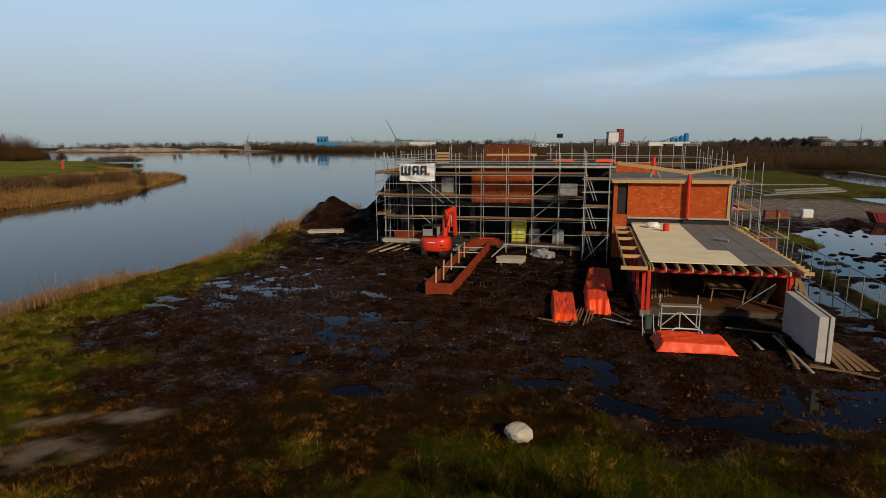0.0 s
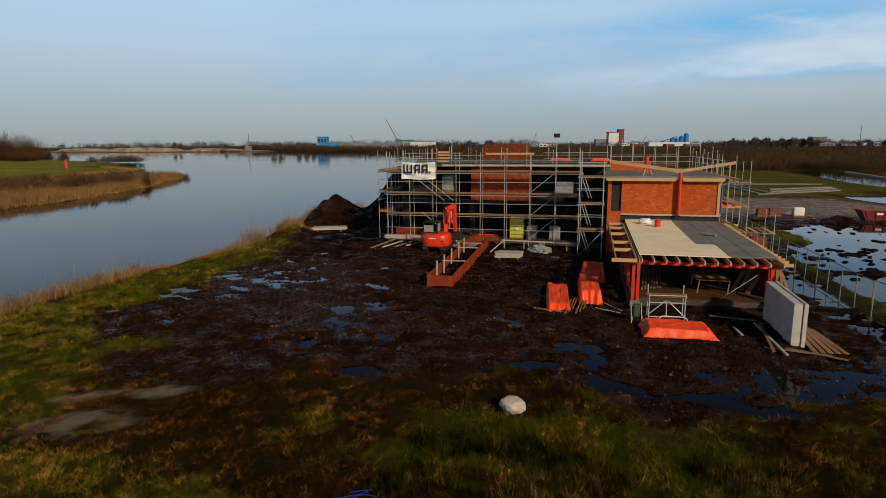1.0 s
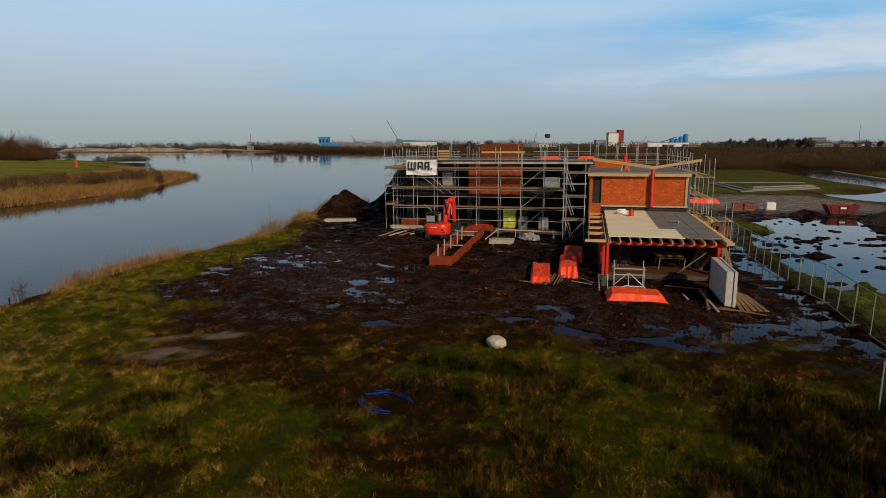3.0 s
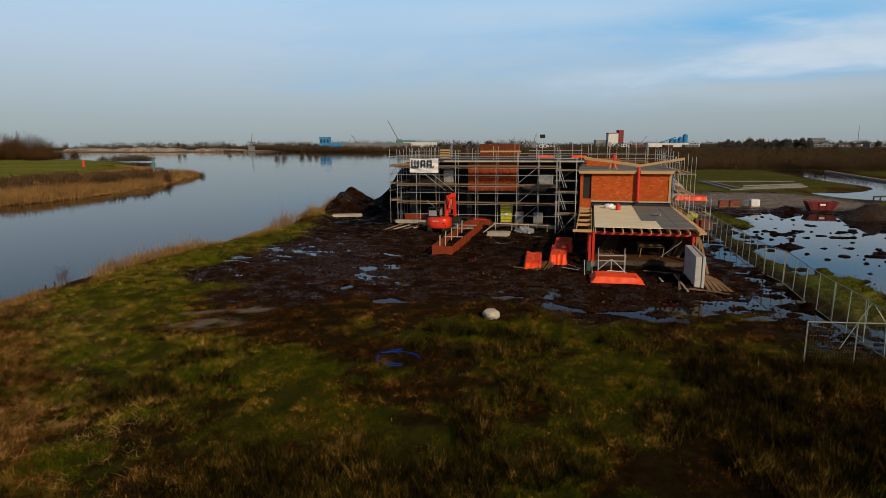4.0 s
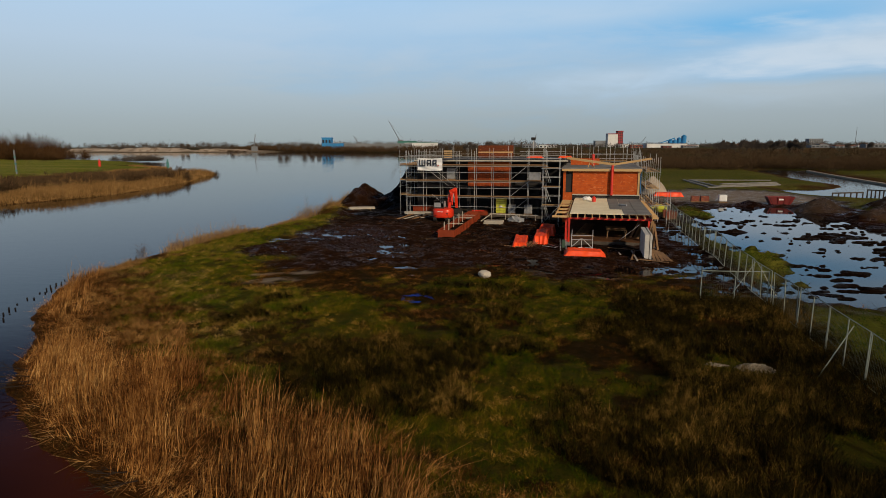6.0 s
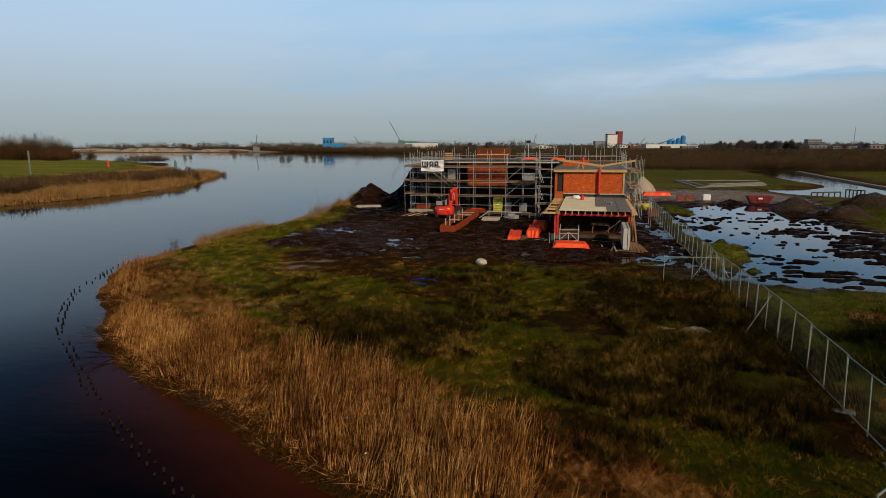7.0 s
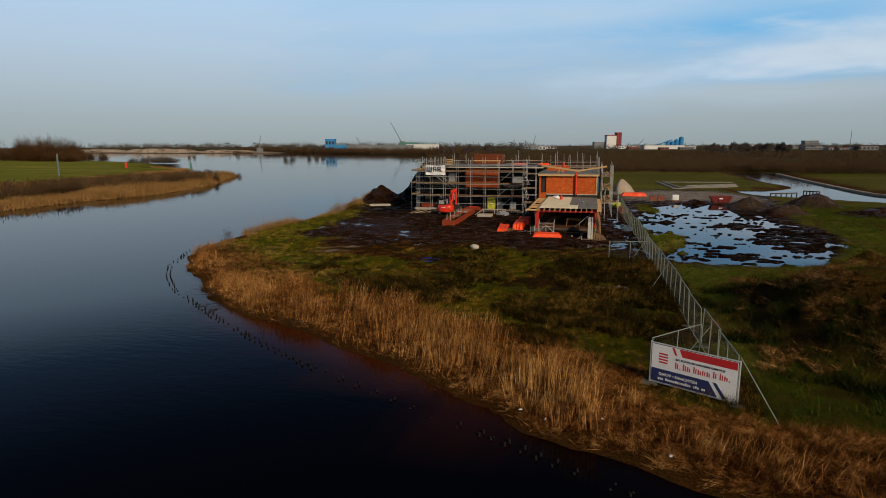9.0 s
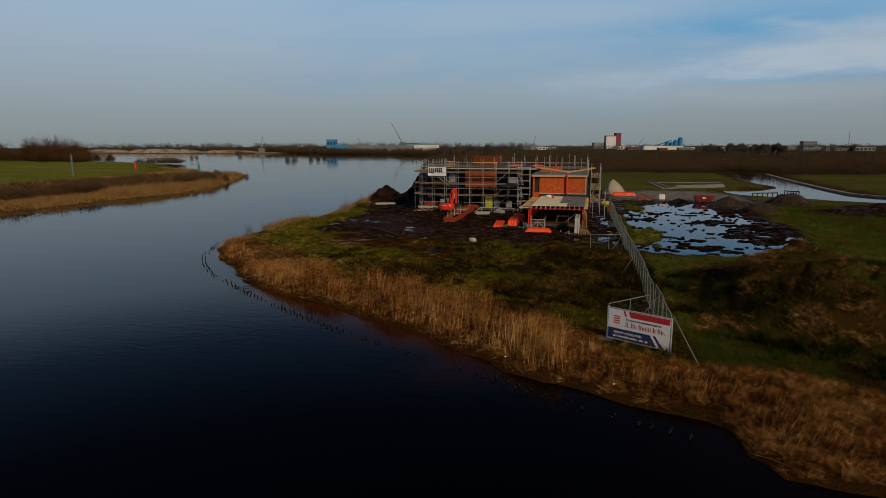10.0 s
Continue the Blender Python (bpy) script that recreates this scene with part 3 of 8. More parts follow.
def zones(x, y):
    """Height of the ground and the share of mud, straw, sand and far country at each place."""
    x, y = np.asarray(x, float), np.asarray(y, float)
    reach = np.hypot(x, y - 20)
    soft = 1.3 + 0.02 * np.maximum(reach - 45, 0)
    jag = (fractal(x, y, 2.2, 3, 1) - 0.5) * np.where(reach < 80, 1.3, 2.2)
    shore = outline_distance(x, y, MAINLAND) + jag
    for isle in (SPIT, MEADOW, SANDBANK, SOUTH):
        shore = np.maximum(shore, outline_distance(x, y, isle) + jag)
    creek = outline_distance(x, y, CREEK) + jag * 0.5
    shore = np.minimum(shore, -creek * 1.0)
    z = LAKE_Z + np.where(shore > 0, 0.62 * np.tanh(shore / soft / 1.6), 1.6 * np.tanh(shore / soft / 2.5))
    lump = fractal(x, y, 5.0, 4) - 0.5
    on_land = smooth(shore, 1.0, 5.0)
    tuft = fractal(x, y, 0.9, 3, 2) - 0.5
    flood = outline_distance(x, y, FLOODED) + (fractal(x, y, 5.0, 3, 1) - 0.5) * 3
    fl = smooth(flood, -0.8, 1.6)
    z = z + on_land * (lump * 0.16 + tuft * 0.14 * (reach < 70)) * (1 - 0.85 * fl)
    mud = smooth(outline_distance(x, y, MUD) + (fractal(x, y, 4.0, 4, 2) - 0.5) * 8.0, -1.6, 1.3) * on_land
    rough = fractal(x, y, 1.3, 4, 3) - 0.5
    ruts = fractal(x * 0.35 + y * 0.05, y + 0.4 * x, 1.1, 3, 2) - 0.5
    z = z + mud * (rough * 0.38 + ruts * 0.16 + 0.02) * (1 - 0.9 * fl)
    pool = np.zeros_like(x)
    speck = fractal(x * 0.5 - 0.15 * y, y, 0.55, 3, 5) - 0.5
    for px, py, rx, ry, turn in POOLS:
        broken = rx > 1.5 and (py > 28 or px > 5)
        dip = 1 - heap_part(x, y, px, py, rx * (1.35 if broken else 1.12), ry * (1.35 if broken else 1.12), turn) + (rough + ruts) * (0.5 if broken else 1.0) + speck * (3.4 if broken else 1.7)
        pool = np.maximum(pool, smooth(dip, 0.0, 0.6) * (0.12 if broken else 0.27))
    z = z - pool
    streak = fractal(x * 0.30 - 0.1 * y, y + 0.05 * x, 0.38, 3, 3)
    ridge = 0.70 * streak + 0.30 * fractal(x * 0.24 + 0.2 * y, y - 0.08 * x, 1.5, 4, 1) + 0.10 * (fractal(x, y, 12, 2, 2) - 0.5) + 0.05 * smooth(x, 27, 37) - 0.06 * smooth(1.1 - heap_part(x, y, 21.5, 33, 6.5, 19, 0), 0, 0.6)
    thick = 0.10 * smooth(1.3 - heap_part(x, y, 29.2, 29.5, 3.2, 8.5, -18), 0, 0.6) + 0.12 * smooth(1.2 - heap_part(x, y, 21.5, 20.3, 3.0, 4.5, 0), 0, 0.6)
    verge = smooth(0.55 + 1.2 * (fractal(x, y, 2.0, 4, 3) - 0.1) - heap_part(x, y, 16.4, 25.0, 2.5, 9.0, -5), 0.0, 0.5)
    verge = np.maximum(verge, smooth(0.4 + fractal(x, y, 3.0, 3, 3) - heap_part(x, y, 17.4, 58.0, 2.4, 8.5, 8), 0.0, 0.5))
    verge = np.maximum(verge, smooth(0.35 + fractal(x, y, 2.2, 3, 3) - heap_part(x, y, 14.6, 34.0, 1.2, 20.0, 0), 0.0, 0.5))
    mud = mud * (1 - verge)
    grit = 0.16 * (fractal(x * 0.42 - 0.12 * y, y, 0.34, 2, 2) - 0.5)
    z = z - fl * (0.20 - smooth(ridge + thick + grit + 0.05 * smooth(14.5 - x, 0, 2), 0.595, 0.67) * 0.235 - verge * 0.26)
    sand = np.zeros_like(x)
    for hx, hy, h, rx, ry, turn in HEAPS:
        d = heap_part(x, y, hx, hy, rx, ry, turn) + (fractal(x, y, 3.2, 4, 2) - 0.5) * 0.5
        z = z + h * (0.45 * smooth(1.2 - d, 0.0, 1.2) + 0.55 * np.clip(1.2 - d, 0, 1.2) / 1.2) * ((0.75 + 0.5 * fractal(x, y, 1.6, 4, 1)) if hy < 40 else (0.66 + 0.68 * fractal(x, y, 1.5, 4, 1)))
        if h > 1.5:
            mud = np.maximum(mud, smooth(1.25 - d, 0.0, 0.3) * (0.0 if hy < 10 else 1.0))
    for sx, sy, rx, ry, turn in ((-14.9, 12.3, 1.35, 0.85, 22), (-14.4, 14.6, 1.5, 0.4, 12), (-16.2, 13.9, 0.8, 0.35, 20)):
        sand = np.maximum(sand, smooth(1.1 - heap_part(x, y, sx, sy, rx, ry, turn) + (fractal(x, y, 0.7, 4, 2) - 0.5) * 2.4, -0.2, 0.9) * 0.66)
    for hx, hy in ((32.4, 62.5), (36.4, 54.6), (43.5, 66.0)):
        sand = np.maximum(sand, 0.10 * smooth(1.1 - heap_part(x, y, hx, hy, 3.6, 3.4, 0), 0, 0.3))
    straw = smooth(4.4 - shore + (fractal(x, y, 3.0, 3) - 0.5) * 4, 0.0, 1.6) * (1 - mud) * smooth(shore, -1.5, -0.3)
    straw = np.maximum(straw, np.where(outline_distance(x, y, SPIT) > -2, 1.0, 0.0))
    straw = np.maximum(straw, np.where(outline_distance(x, y, SANDBANK) > -10, 0.8, 0.0))
    dune = smooth(1.0 - heap_part(x, y, 24.5, -3.5, 8.8, 11.5, 0), 0, 0.3) * smooth(fractal(x, y, 3.4, 4, 3), 0.32, 0.50)
    straw = np.maximum(straw, dune * 0.85)
    sand = np.maximum(sand, np.where((outline_distance(x, y, SANDBANK) > 4), 1.0, 0.0))
    sand = np.maximum(sand, smooth(outline_distance(x, y, MUD), 0, 4) * smooth(y, 68, 76) * 0.6)
    far = smooth(reach, 230, 400) * (outline_distance(x, y, MEADOW) < 0)
    far = far * (1 - np.clip(sand, 0, 1))
    z = z + np.where(outline_distance(x, y, SANDBANK) > 0, 1.0 + 1.5 * fractal(x, y, 60, 2), 0.0) + smooth(outline_distance(x, y, MEADOW), 0, 6) * 0.5
    return z, np.clip(mud, 0, 1), np.clip(straw, 0, 1), np.clip(sand, 0, 1), far, shore


def lushness(x, y):
    """How green the turf grows: in patches, dead and brown towards the mud and among the rushes."""
    near_mud = smooth(outline_distance(x, y, MUD), -6.0, -0.3) * (y < 30) * smooth(x, -22, -15)
    return (fractal(x, y, 3.4, 4, 4) + 0.55 * (fractal(x, y, 0.8, 3, 5) - 0.5) + 0.05 * smooth(-x, 8, 16) - 0.16 * near_mud
            + 0.22 * smooth(1.2 - heap_part(x, y, 1.5, 14.0, 4.6, 2.0, 0), 0, 0.5) + 0.16 * smooth(1.2 - heap_part(x, y, 4.0, 9.8, 2.6, 2.6, 0), 0, 0.5) - 0.22 * smooth(y, 9.0, 11.5) * smooth(-4.0 - x, 0, 2) * smooth(x, -19, -16) - 0.045 * smooth(x, -3, 5) * (x < 15.0) + 0.06 * (x > 15) + 0.10 * smooth(-5.0 - y, 0, 2) * (x > 1) * (x < 15))


def steps(a, b, fine, lo, hi, grow=1.075):
    """Grid lines: evenly spaced from lo to hi and ever wider beyond."""
    mid = list(np.arange(lo, hi + fine, fine))
    up, d = [mid[-1]], fine
    while up[-1] < b:
        d *= grow
        up.append(up[-1] + d)
    down, d = [lo], fine
    while down[-1] > a:
        d *= grow
        down.append(down[-1] - d)
    return np.array(down[:0:-1] + mid + up[1:])


gx, gy = steps(-3400, 3400, 0.21, -27, 38, 1.085), steps(-600, 4300, 0.21, -12, 50, 1.085)
GX, GY = np.meshgrid(gx, gy)
GZ, g_mud, g_straw, g_sand, g_far, g_shore = zones(GX, GY)
nx, ny = len(gx), len(gy)
cell = np.arange(nx * ny).reshape(ny, nx)
quads = np.stack([cell[:-1, :-1], cell[:-1, 1:], cell[1:, 1:], cell[1:, :-1]], -1).reshape(-1, 4)
ground_mesh = mesh_from("ground", np.stack([GX, GY, GZ], -1).reshape(-1, 3), quads, GROUND)
g_meadow = np.maximum((outline_distance(GX, GY, MEADOW) > -1) * 1.0, ((GX > 12) & (GY > 95) & (GY < 200)) * 0.45)
g_meadow = np.maximum(g_meadow * 1.0, (0.55 - 0.25 * smooth(GX, 38, 46) + 0.35 * (GX < 20.5) * (GY > 14) - 0.35 * smooth(1.15 - heap_part(GX, GY, 24.5, -3.5, 8.8, 11.5, 0), 0, 0.3)) * smooth(GX, 14.6, 15.6) * smooth(GY, -16, -8) * (GY < 96))
# black soil left of the scaffold; between slab and annex it stands for shade
PEAT_SHADE = spline([(-25, 45), (-20, 38.5), (-12, 38), (-9.5, 35), (-6, 31.5), (1.8, 30), (2.4, 36), (2, 44), (2, 50), (-14, 52), (-16, 66), (-25, 66), (-24, 56)], 2)
g_dark_soil = np.maximum(0.75 * smooth(outline_distance(GX, GY, FLOODED), -1, 2) * (GY < 64) * g_mud, 0)
g_dark_soil = np.maximum(g_dark_soil, smooth(outline_distance(GX, GY, PEAT_SHADE) + (fractal(GX, GY, 3.5, 4, 3) - 0.5) * 5, -0.6, 1.2))
g_wet = smooth(1.1 - heap_part(GX, GY, -18.0, 31.8, 7.0, 5.5, 20) + (fractal(GX, GY, 2.0, 3, 7) - 0.5), 0.0, 0.5)
g_wet = np.maximum(g_wet, smooth(1.1 - heap_part(GX, GY, -13.0, 25.5, 6.0, 3.5, 0) + (fractal(GX, GY, 2.0, 3, 7) - 0.5), 0.0, 0.5) * 0.6)
g_lush = smooth(lushness(GX, GY), 0.40, 0.52) * (np.hypot(GX, GY) < 120)
for key, field in (("wet", g_wet), ("lush", g_lush), ("meadow", g_meadow), ("dark_soil", g_dark_soil), ("mud", g_mud), ("straw", g_straw), ("sand", g_sand), ("far", g_far)):
    layer = ground_mesh.attributes.new(key, "FLOAT", "POINT")
    layer.data.foreach_set("value", field.astype(np.float32).ravel())
ground_mesh.polygons.foreach_set("use_smooth", np.ones(len(quads), bool))
tagged(new("ground", ground_mesh), "muddy building site, rough grass and flat far country", "ground", kind="structure")


def height(x, y):
    """Ground height at one place."""
    i = min(max(int(np.searchsorted(gx, x)) - 1, 0), nx - 2)
    j = min(max(int(np.searchsorted(gy, y)) - 1, 0), ny - 2)
    a, b = (x - gx[i]) / (gx[i + 1] - gx[i]), (y - gy[j]) / (gy[j + 1] - gy[j])
    return float((GZ[j, i] * (1 - a) + GZ[j, i + 1] * a) * (1 - b) + (GZ[j + 1, i] * (1 - a) + GZ[j + 1, i + 1] * a) * b)


def heights(x, y):
    i = np.clip(np.searchsorted(gx, x) - 1, 0, nx - 2)
    j = np.clip(np.searchsorted(gy, y) - 1, 0, ny - 2)
    a, b = (x - gx[i]) / (gx[i + 1] - gx[i]), (y - gy[j]) / (gy[j + 1] - gy[j])
    return (GZ[j, i] * (1 - a) + GZ[j, i + 1] * a) * (1 - b) + (GZ[j + 1, i] * (1 - a) + GZ[j + 1, i + 1] * a) * b


def field_at(field, x, y):
    i = np.clip(np.searchsorted(gx, x) - 1, 0, nx - 2)
    j = np.clip(np.searchsorted(gy, y) - 1, 0, ny - 2)
    return field[j, i]


lx, ly = np.concatenate([gx[::6], gx[-1:]]), np.concatenate([gy[::6], gy[-1:]])
ly = ly[ly < 1600]
LX, LY = np.meshgrid(lx, ly)
lc = np.arange(LX.size).reshape(LX.shape)
lake = mesh_from("lake", np.stack([LX, LY, np.full(LX.shape, LAKE_Z)], -1).reshape(-1, 3),
                 np.stack([lc[:-1, :-1], lc[:-1, 1:], lc[1:, 1:], lc[1:, :-1]], -1).reshape(-1, 4), LAKE)
# peat stirred up in the shallows behind the piles
murk = smooth(field_at(g_shore, LX, LY), -4.4, -0.2) ** 1.5 * (np.abs(LX) < 60) * (LY < 8) * (1 - 0.9 * smooth(LX, 0, 9)) * (0.2 + 0.8 * smooth(LX, -18, -11))
lake.attributes.new("murk", "FLOAT", "POINT").data.foreach_set("value", murk.astype(np.float32).ravel())
tagged(new("water", lake), "wide calm lake with faint wind ripples", "water", kind="structure")
flood = mesh_from("flood_water", [(-27, 12.0, FLOOD_Z), (44.5, 12.0, FLOOD_Z), (44.5, 72, FLOOD_Z), (-27, 72, FLOOD_Z)], [(0, 1, 2, 3)], FLOOD)
tagged(new("flood_water", flood), "shallow standing rain water on the muddy site", "water", kind="structure")

# ---- the unfinished building ----
house = thing("unfinished_building", (-3.0, 52.0, 0.0), "half-built two-storey building with dark bays and orange block walls", "building")


def wall_part(name, material, label, *boxes):
    bm = fresh()
    for b in boxes:
        box(bm, *b)
    return part(name, bm, material, house, label)


# main wing: floors, open bays, inner walls near-black to stand for shade
wall_part("ground_slab", WETCONCRETE, "stained concrete ground slab", (-16.6, 1.7, 47.6, 66.0, -0.3, 0.32))
wall_part("upper_floor", DARKWALL, "floor slab coloured near-black as in shade", (-16.2, 1.7, 49.3, 66.0, 3.25, 3.55))
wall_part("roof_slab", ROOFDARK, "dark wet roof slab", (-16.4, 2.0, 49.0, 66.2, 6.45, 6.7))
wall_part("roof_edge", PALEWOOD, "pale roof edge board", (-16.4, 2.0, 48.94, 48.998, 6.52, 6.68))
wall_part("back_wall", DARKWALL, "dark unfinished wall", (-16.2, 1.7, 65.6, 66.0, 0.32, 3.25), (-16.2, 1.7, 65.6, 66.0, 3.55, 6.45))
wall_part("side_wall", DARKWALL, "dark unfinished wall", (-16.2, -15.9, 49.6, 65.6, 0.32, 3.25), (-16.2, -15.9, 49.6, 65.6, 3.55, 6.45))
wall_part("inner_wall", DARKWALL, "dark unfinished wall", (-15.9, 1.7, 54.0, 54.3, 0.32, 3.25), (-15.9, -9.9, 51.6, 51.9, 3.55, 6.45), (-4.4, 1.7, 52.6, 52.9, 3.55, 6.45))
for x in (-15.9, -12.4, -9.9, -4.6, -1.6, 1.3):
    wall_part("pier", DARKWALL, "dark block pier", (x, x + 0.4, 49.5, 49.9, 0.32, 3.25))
# deck shade put into the lower wall's colour; the top keeps the lit tone
wall_part("facade_wall", SHADEDBLOCK, "orange block wall with deck shade put into its colour", (-9.75, -4.55, 49.4, 49.7, 3.55, 6.02))
wall_part("new_course", BLOCK, "top orange block courses left in the lit colour", (-9.75, -4.55, 49.4, 49.7, 6.02, 6.45))
wall_part("parapet", PANELRUST, "rust-brown upright panel", (-10.8, -5.9, 61.6, 61.9, 6.7, 8.35))

# front right wing with the bright block gable
wall_part("gable_wall", BLOCK, "bright orange clay block wall", (2.75, 9.75, 45.0, 45.3, 3.05, 5.75))
wall_part("gable_pier", BLOCK, "bright orange clay block pier", (1.75, 2.02, 45.0, 45.3, 0.0, 5.75))
wall_part("window_infill", DARKWALL, "near-black panel for the shaded window opening", (2.02, 2.75, 45.15, 45.25, 3.3, 5.75))
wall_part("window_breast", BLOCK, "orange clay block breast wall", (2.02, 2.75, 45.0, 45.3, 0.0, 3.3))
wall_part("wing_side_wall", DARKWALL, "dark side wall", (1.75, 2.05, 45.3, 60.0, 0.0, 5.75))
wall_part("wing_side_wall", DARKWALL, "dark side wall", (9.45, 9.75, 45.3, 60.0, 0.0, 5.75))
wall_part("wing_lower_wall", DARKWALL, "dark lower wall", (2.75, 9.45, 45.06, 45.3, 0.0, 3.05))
wall_part("flashing", PALEWOOD, "pale flashing board", (2.75, 6.75, 44.93, 45.0, 3.02, 3.14), (6.95, 9.75, 44.93, 45.0, 3.02, 3.14))
wall_part("wing_roof", CONCRETE, "grey roof slab", (1.55, 9.95, 44.7, 60.3, 5.75, 5.98))
wall_part("fascia", WOOD, "pale pine fascia board", (1.6, 6.55, 44.62, 44.7, 5.62, 5.86), (7.0, 9.85, 44.62, 44.7, 5.62, 5.86))
wall_part("upper_wall", BLOCK, "orange clay block wall", (2.2, 5.6, 54.0, 54.3, 5.98, 6.75))
wall_part("blue_edge_strip", BLUEFILM, "blue film strip on the wall corner", (9.753, 9.83, 44.86, 44.98, 3.3, 5.4))
wall_part("corner_trim", WOOD, "pine corner board", (9.5, 9.72, 44.93, 45.0, 3.14, 5.62))
bm = fresh()
tube(bm, (6.85, 44.72, 3.1), (6.85, 44.72, 6.25), 0.14, 10)
part("drain_pipe", bm, REDSTEEL, house, "bright red-orange steel column")

# ---- low front wing with its timber roof ----
annex = thing("timber_roof_annex", (6.0, 37.0, 0.0), "open single-storey annex with red steel frame and unfinished timber roof", "building")
bm = box(fresh(), 2.55, 9.7, 30.2, 45.0, -0.35, 0.36, 0.02)
part("plinth", bm, WETCONCRETE, annex, "stained concrete plinth")
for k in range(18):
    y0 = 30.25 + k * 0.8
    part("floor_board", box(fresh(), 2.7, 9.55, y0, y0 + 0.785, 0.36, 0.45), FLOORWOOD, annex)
bm = box(fresh(), 9.52, 9.62, 31.2, 44.9, 0.45, 2.30)
part("side_panel", bm, FORMPLY, annex, "dark red-brown board wall")


def h_column(x, y, z0, z1):
    bm = fresh()
    for dy in (-0.08, 0.08):
        box(bm, x - 0.08, x + 0.08, y + dy - 0.008, y + dy + 0.008, z0, z1)
    box(bm, x - 0.006, x + 0.006, y - 0.072, y + 0.072, z0, z1)
    return bm


for x, y in ((2.78, 29.95), (3.02, 29.95), (2.7, 32.6), (2.7, 35.4), (2.7, 38.2), (2.7, 41.0), (2.7, 44.0), (9.5, 30.5), (9.46, 37.4), (9.46, 44.2)):
    part("column", h_column(x, y, 0.30 if y < 30.3 else 0.45, 2.24), REDSTEEL, annex, "red primed steel column")
for x in (2.78, 3.02):
    part("column_base", box(fresh(), x - 0.13, x + 0.13, 29.8, 30.1, -0.2, 0.30), CONCRETE, annex)
for a, b in (((2.6, 29.95, 2.33), (9.7, 29.95, 2.33)), ((2.7, 30.1, 2.33), (2.7, 44.9, 2.33)), ((9.46, 30.1, 2.33), (9.46, 44.9, 2.33))):
    bm = fresh()
    beam(bm, Vector(a) + Vector((0, 0, 0.085)), Vector(b) + Vector((0, 0, 0.085)), 0.16, 0.014)
    beam(bm, Vector(a) - Vector((0, 0, 0.085)), Vector(b) - Vector((0, 0, 0.085)), 0.16, 0.014)
    beam(bm, a, b, 0.012, 0.156)
    part("steel_beam", bm, REDSTEEL, annex, "red primed steel beam")
joist_mesh = bpy.data.meshes.new("joist")
bm = box(fresh(), -0.036, 0.036, 0, 15.6, 0, 0.21, 0.004)
bm.to_mesh(joist_mesh)
bm.free()
joist_mesh.materials.append(WOOD)
for k in range(12):
    piece("joist", joist_mesh, annex, pose(3.12 + k * 0.595, 29.25 + 0.02 * ((k * 7) % 5), 2.425))
# edge timbers and the open ladder of short joists along the side
for x in (1.84, 2.86, 3.0):
    part("edge_timber", beam(fresh(), (x, 29.3, 2.53), (x, 43.6, 2.53), 0.055, 0.20, 0.004), WOOD, annex)
rung_mesh = bpy.data.meshes.new("rung")
bm = box(fresh(), 0, 1.0, -0.03, 0.03, 0, 0.19, 0.004)
bm.to_mesh(rung_mesh)
bm.free()
rung_mesh.materials.append(WOOD)
for k, y in enumerate((29.3, 32.4, 35.0, 38.4, 41.2, 43.4)):
    piece("short_joist", rung_mesh, annex, pose(1.62 if k == 0 else 1.74, y, 2.435, 0, 0, 1.5 - k % 3) @ Matrix.Diagonal((1.22 if k == 0 else 1.08, 1, 1, 1)))
for k in range(23):
    piece("eave_block", rung_mesh, annex, pose(9.62, 29.6 + k * 0.655, 2.44 + 0.006 * (k % 3), 0, 0, (k * 5) % 7 - 3) @ Matrix.Diagonal((0.52, 1.3, 0.9, 1)))
part("soffit", box(fresh(), 3.05, 9.7, 30.4, 44.9, 2.637, 2.645), OLDWOOD, annex)
part("roof_sheet", box(fresh(), 3.05, 7.5, 30.35, 44.85, 2.649, 2.69, 0.006), DECK, annex, "cream roof sheeting")
for x0, x1, y0 in ((6.42, 7.44, 34.2), (7.47, 8.52, 30.5), (8.55, 9.72, 30.6)):
    part("felt_strip", box(fresh(), x0, x1, y0, 44.8, 2.694 if x0 < 7 else 2.66, 2.706, 0.004), FELT, annex, "grey bitumen felt strip")
part("flashing", box(fresh(), 3.1, 6.4, 44.55, 44.85, 2.71, 2.76), PALEWOOD, annex)

# on that roof
bm = fresh()
tube(bm, (5.05, 41.2, 2.69), (5.05, 41.2, 3.12), 0.20, 14)
tube(bm, (5.05, 41.2, 3.12), (5.05, 41.2, 3.20), 0.20, 14, 0.10)
tube(bm, (5.05, 41.2, 3.20), (5.05, 41.2, 3.27), 0.06, 10)
bucket = link_mesh("gas_bottle", bm, REDSTEEL)
tagged(bucket, "small red gas bottle standing on the cream roof sheet", "gas bottle")
bm = fresh()
bmesh.ops.create_icosphere(bm, subdivisions=3, radius=0.34, matrix=pose(4.35, 42.6, 2.86) @ Matrix.Diagonal((1.4, 1, 0.62, 1)))
for v in bm.verts:
    v.co += Vector((noise.noise(v.co * 4), noise.noise(v.co * 4 + Vector((9, 0, 0))), noise.noise(v.co * 4 + Vector((0, 9, 0))))) * 0.13
    v.co.z = max(v.co.z, 2.692)
tagged(link_mesh("plastic_bag", bm, WHITE), "crumpled white plastic sheet lying on the roof", "sheet")
bm = fresh()
tube(bm, (7.35, 37.7, 2.80), (8.05, 37.2, 2.80), 0.095, 12)
tagged(link_mesh("felt_roll", bm, GREYFOIL), "grey roll of roofing felt lying on the roof", "roll")

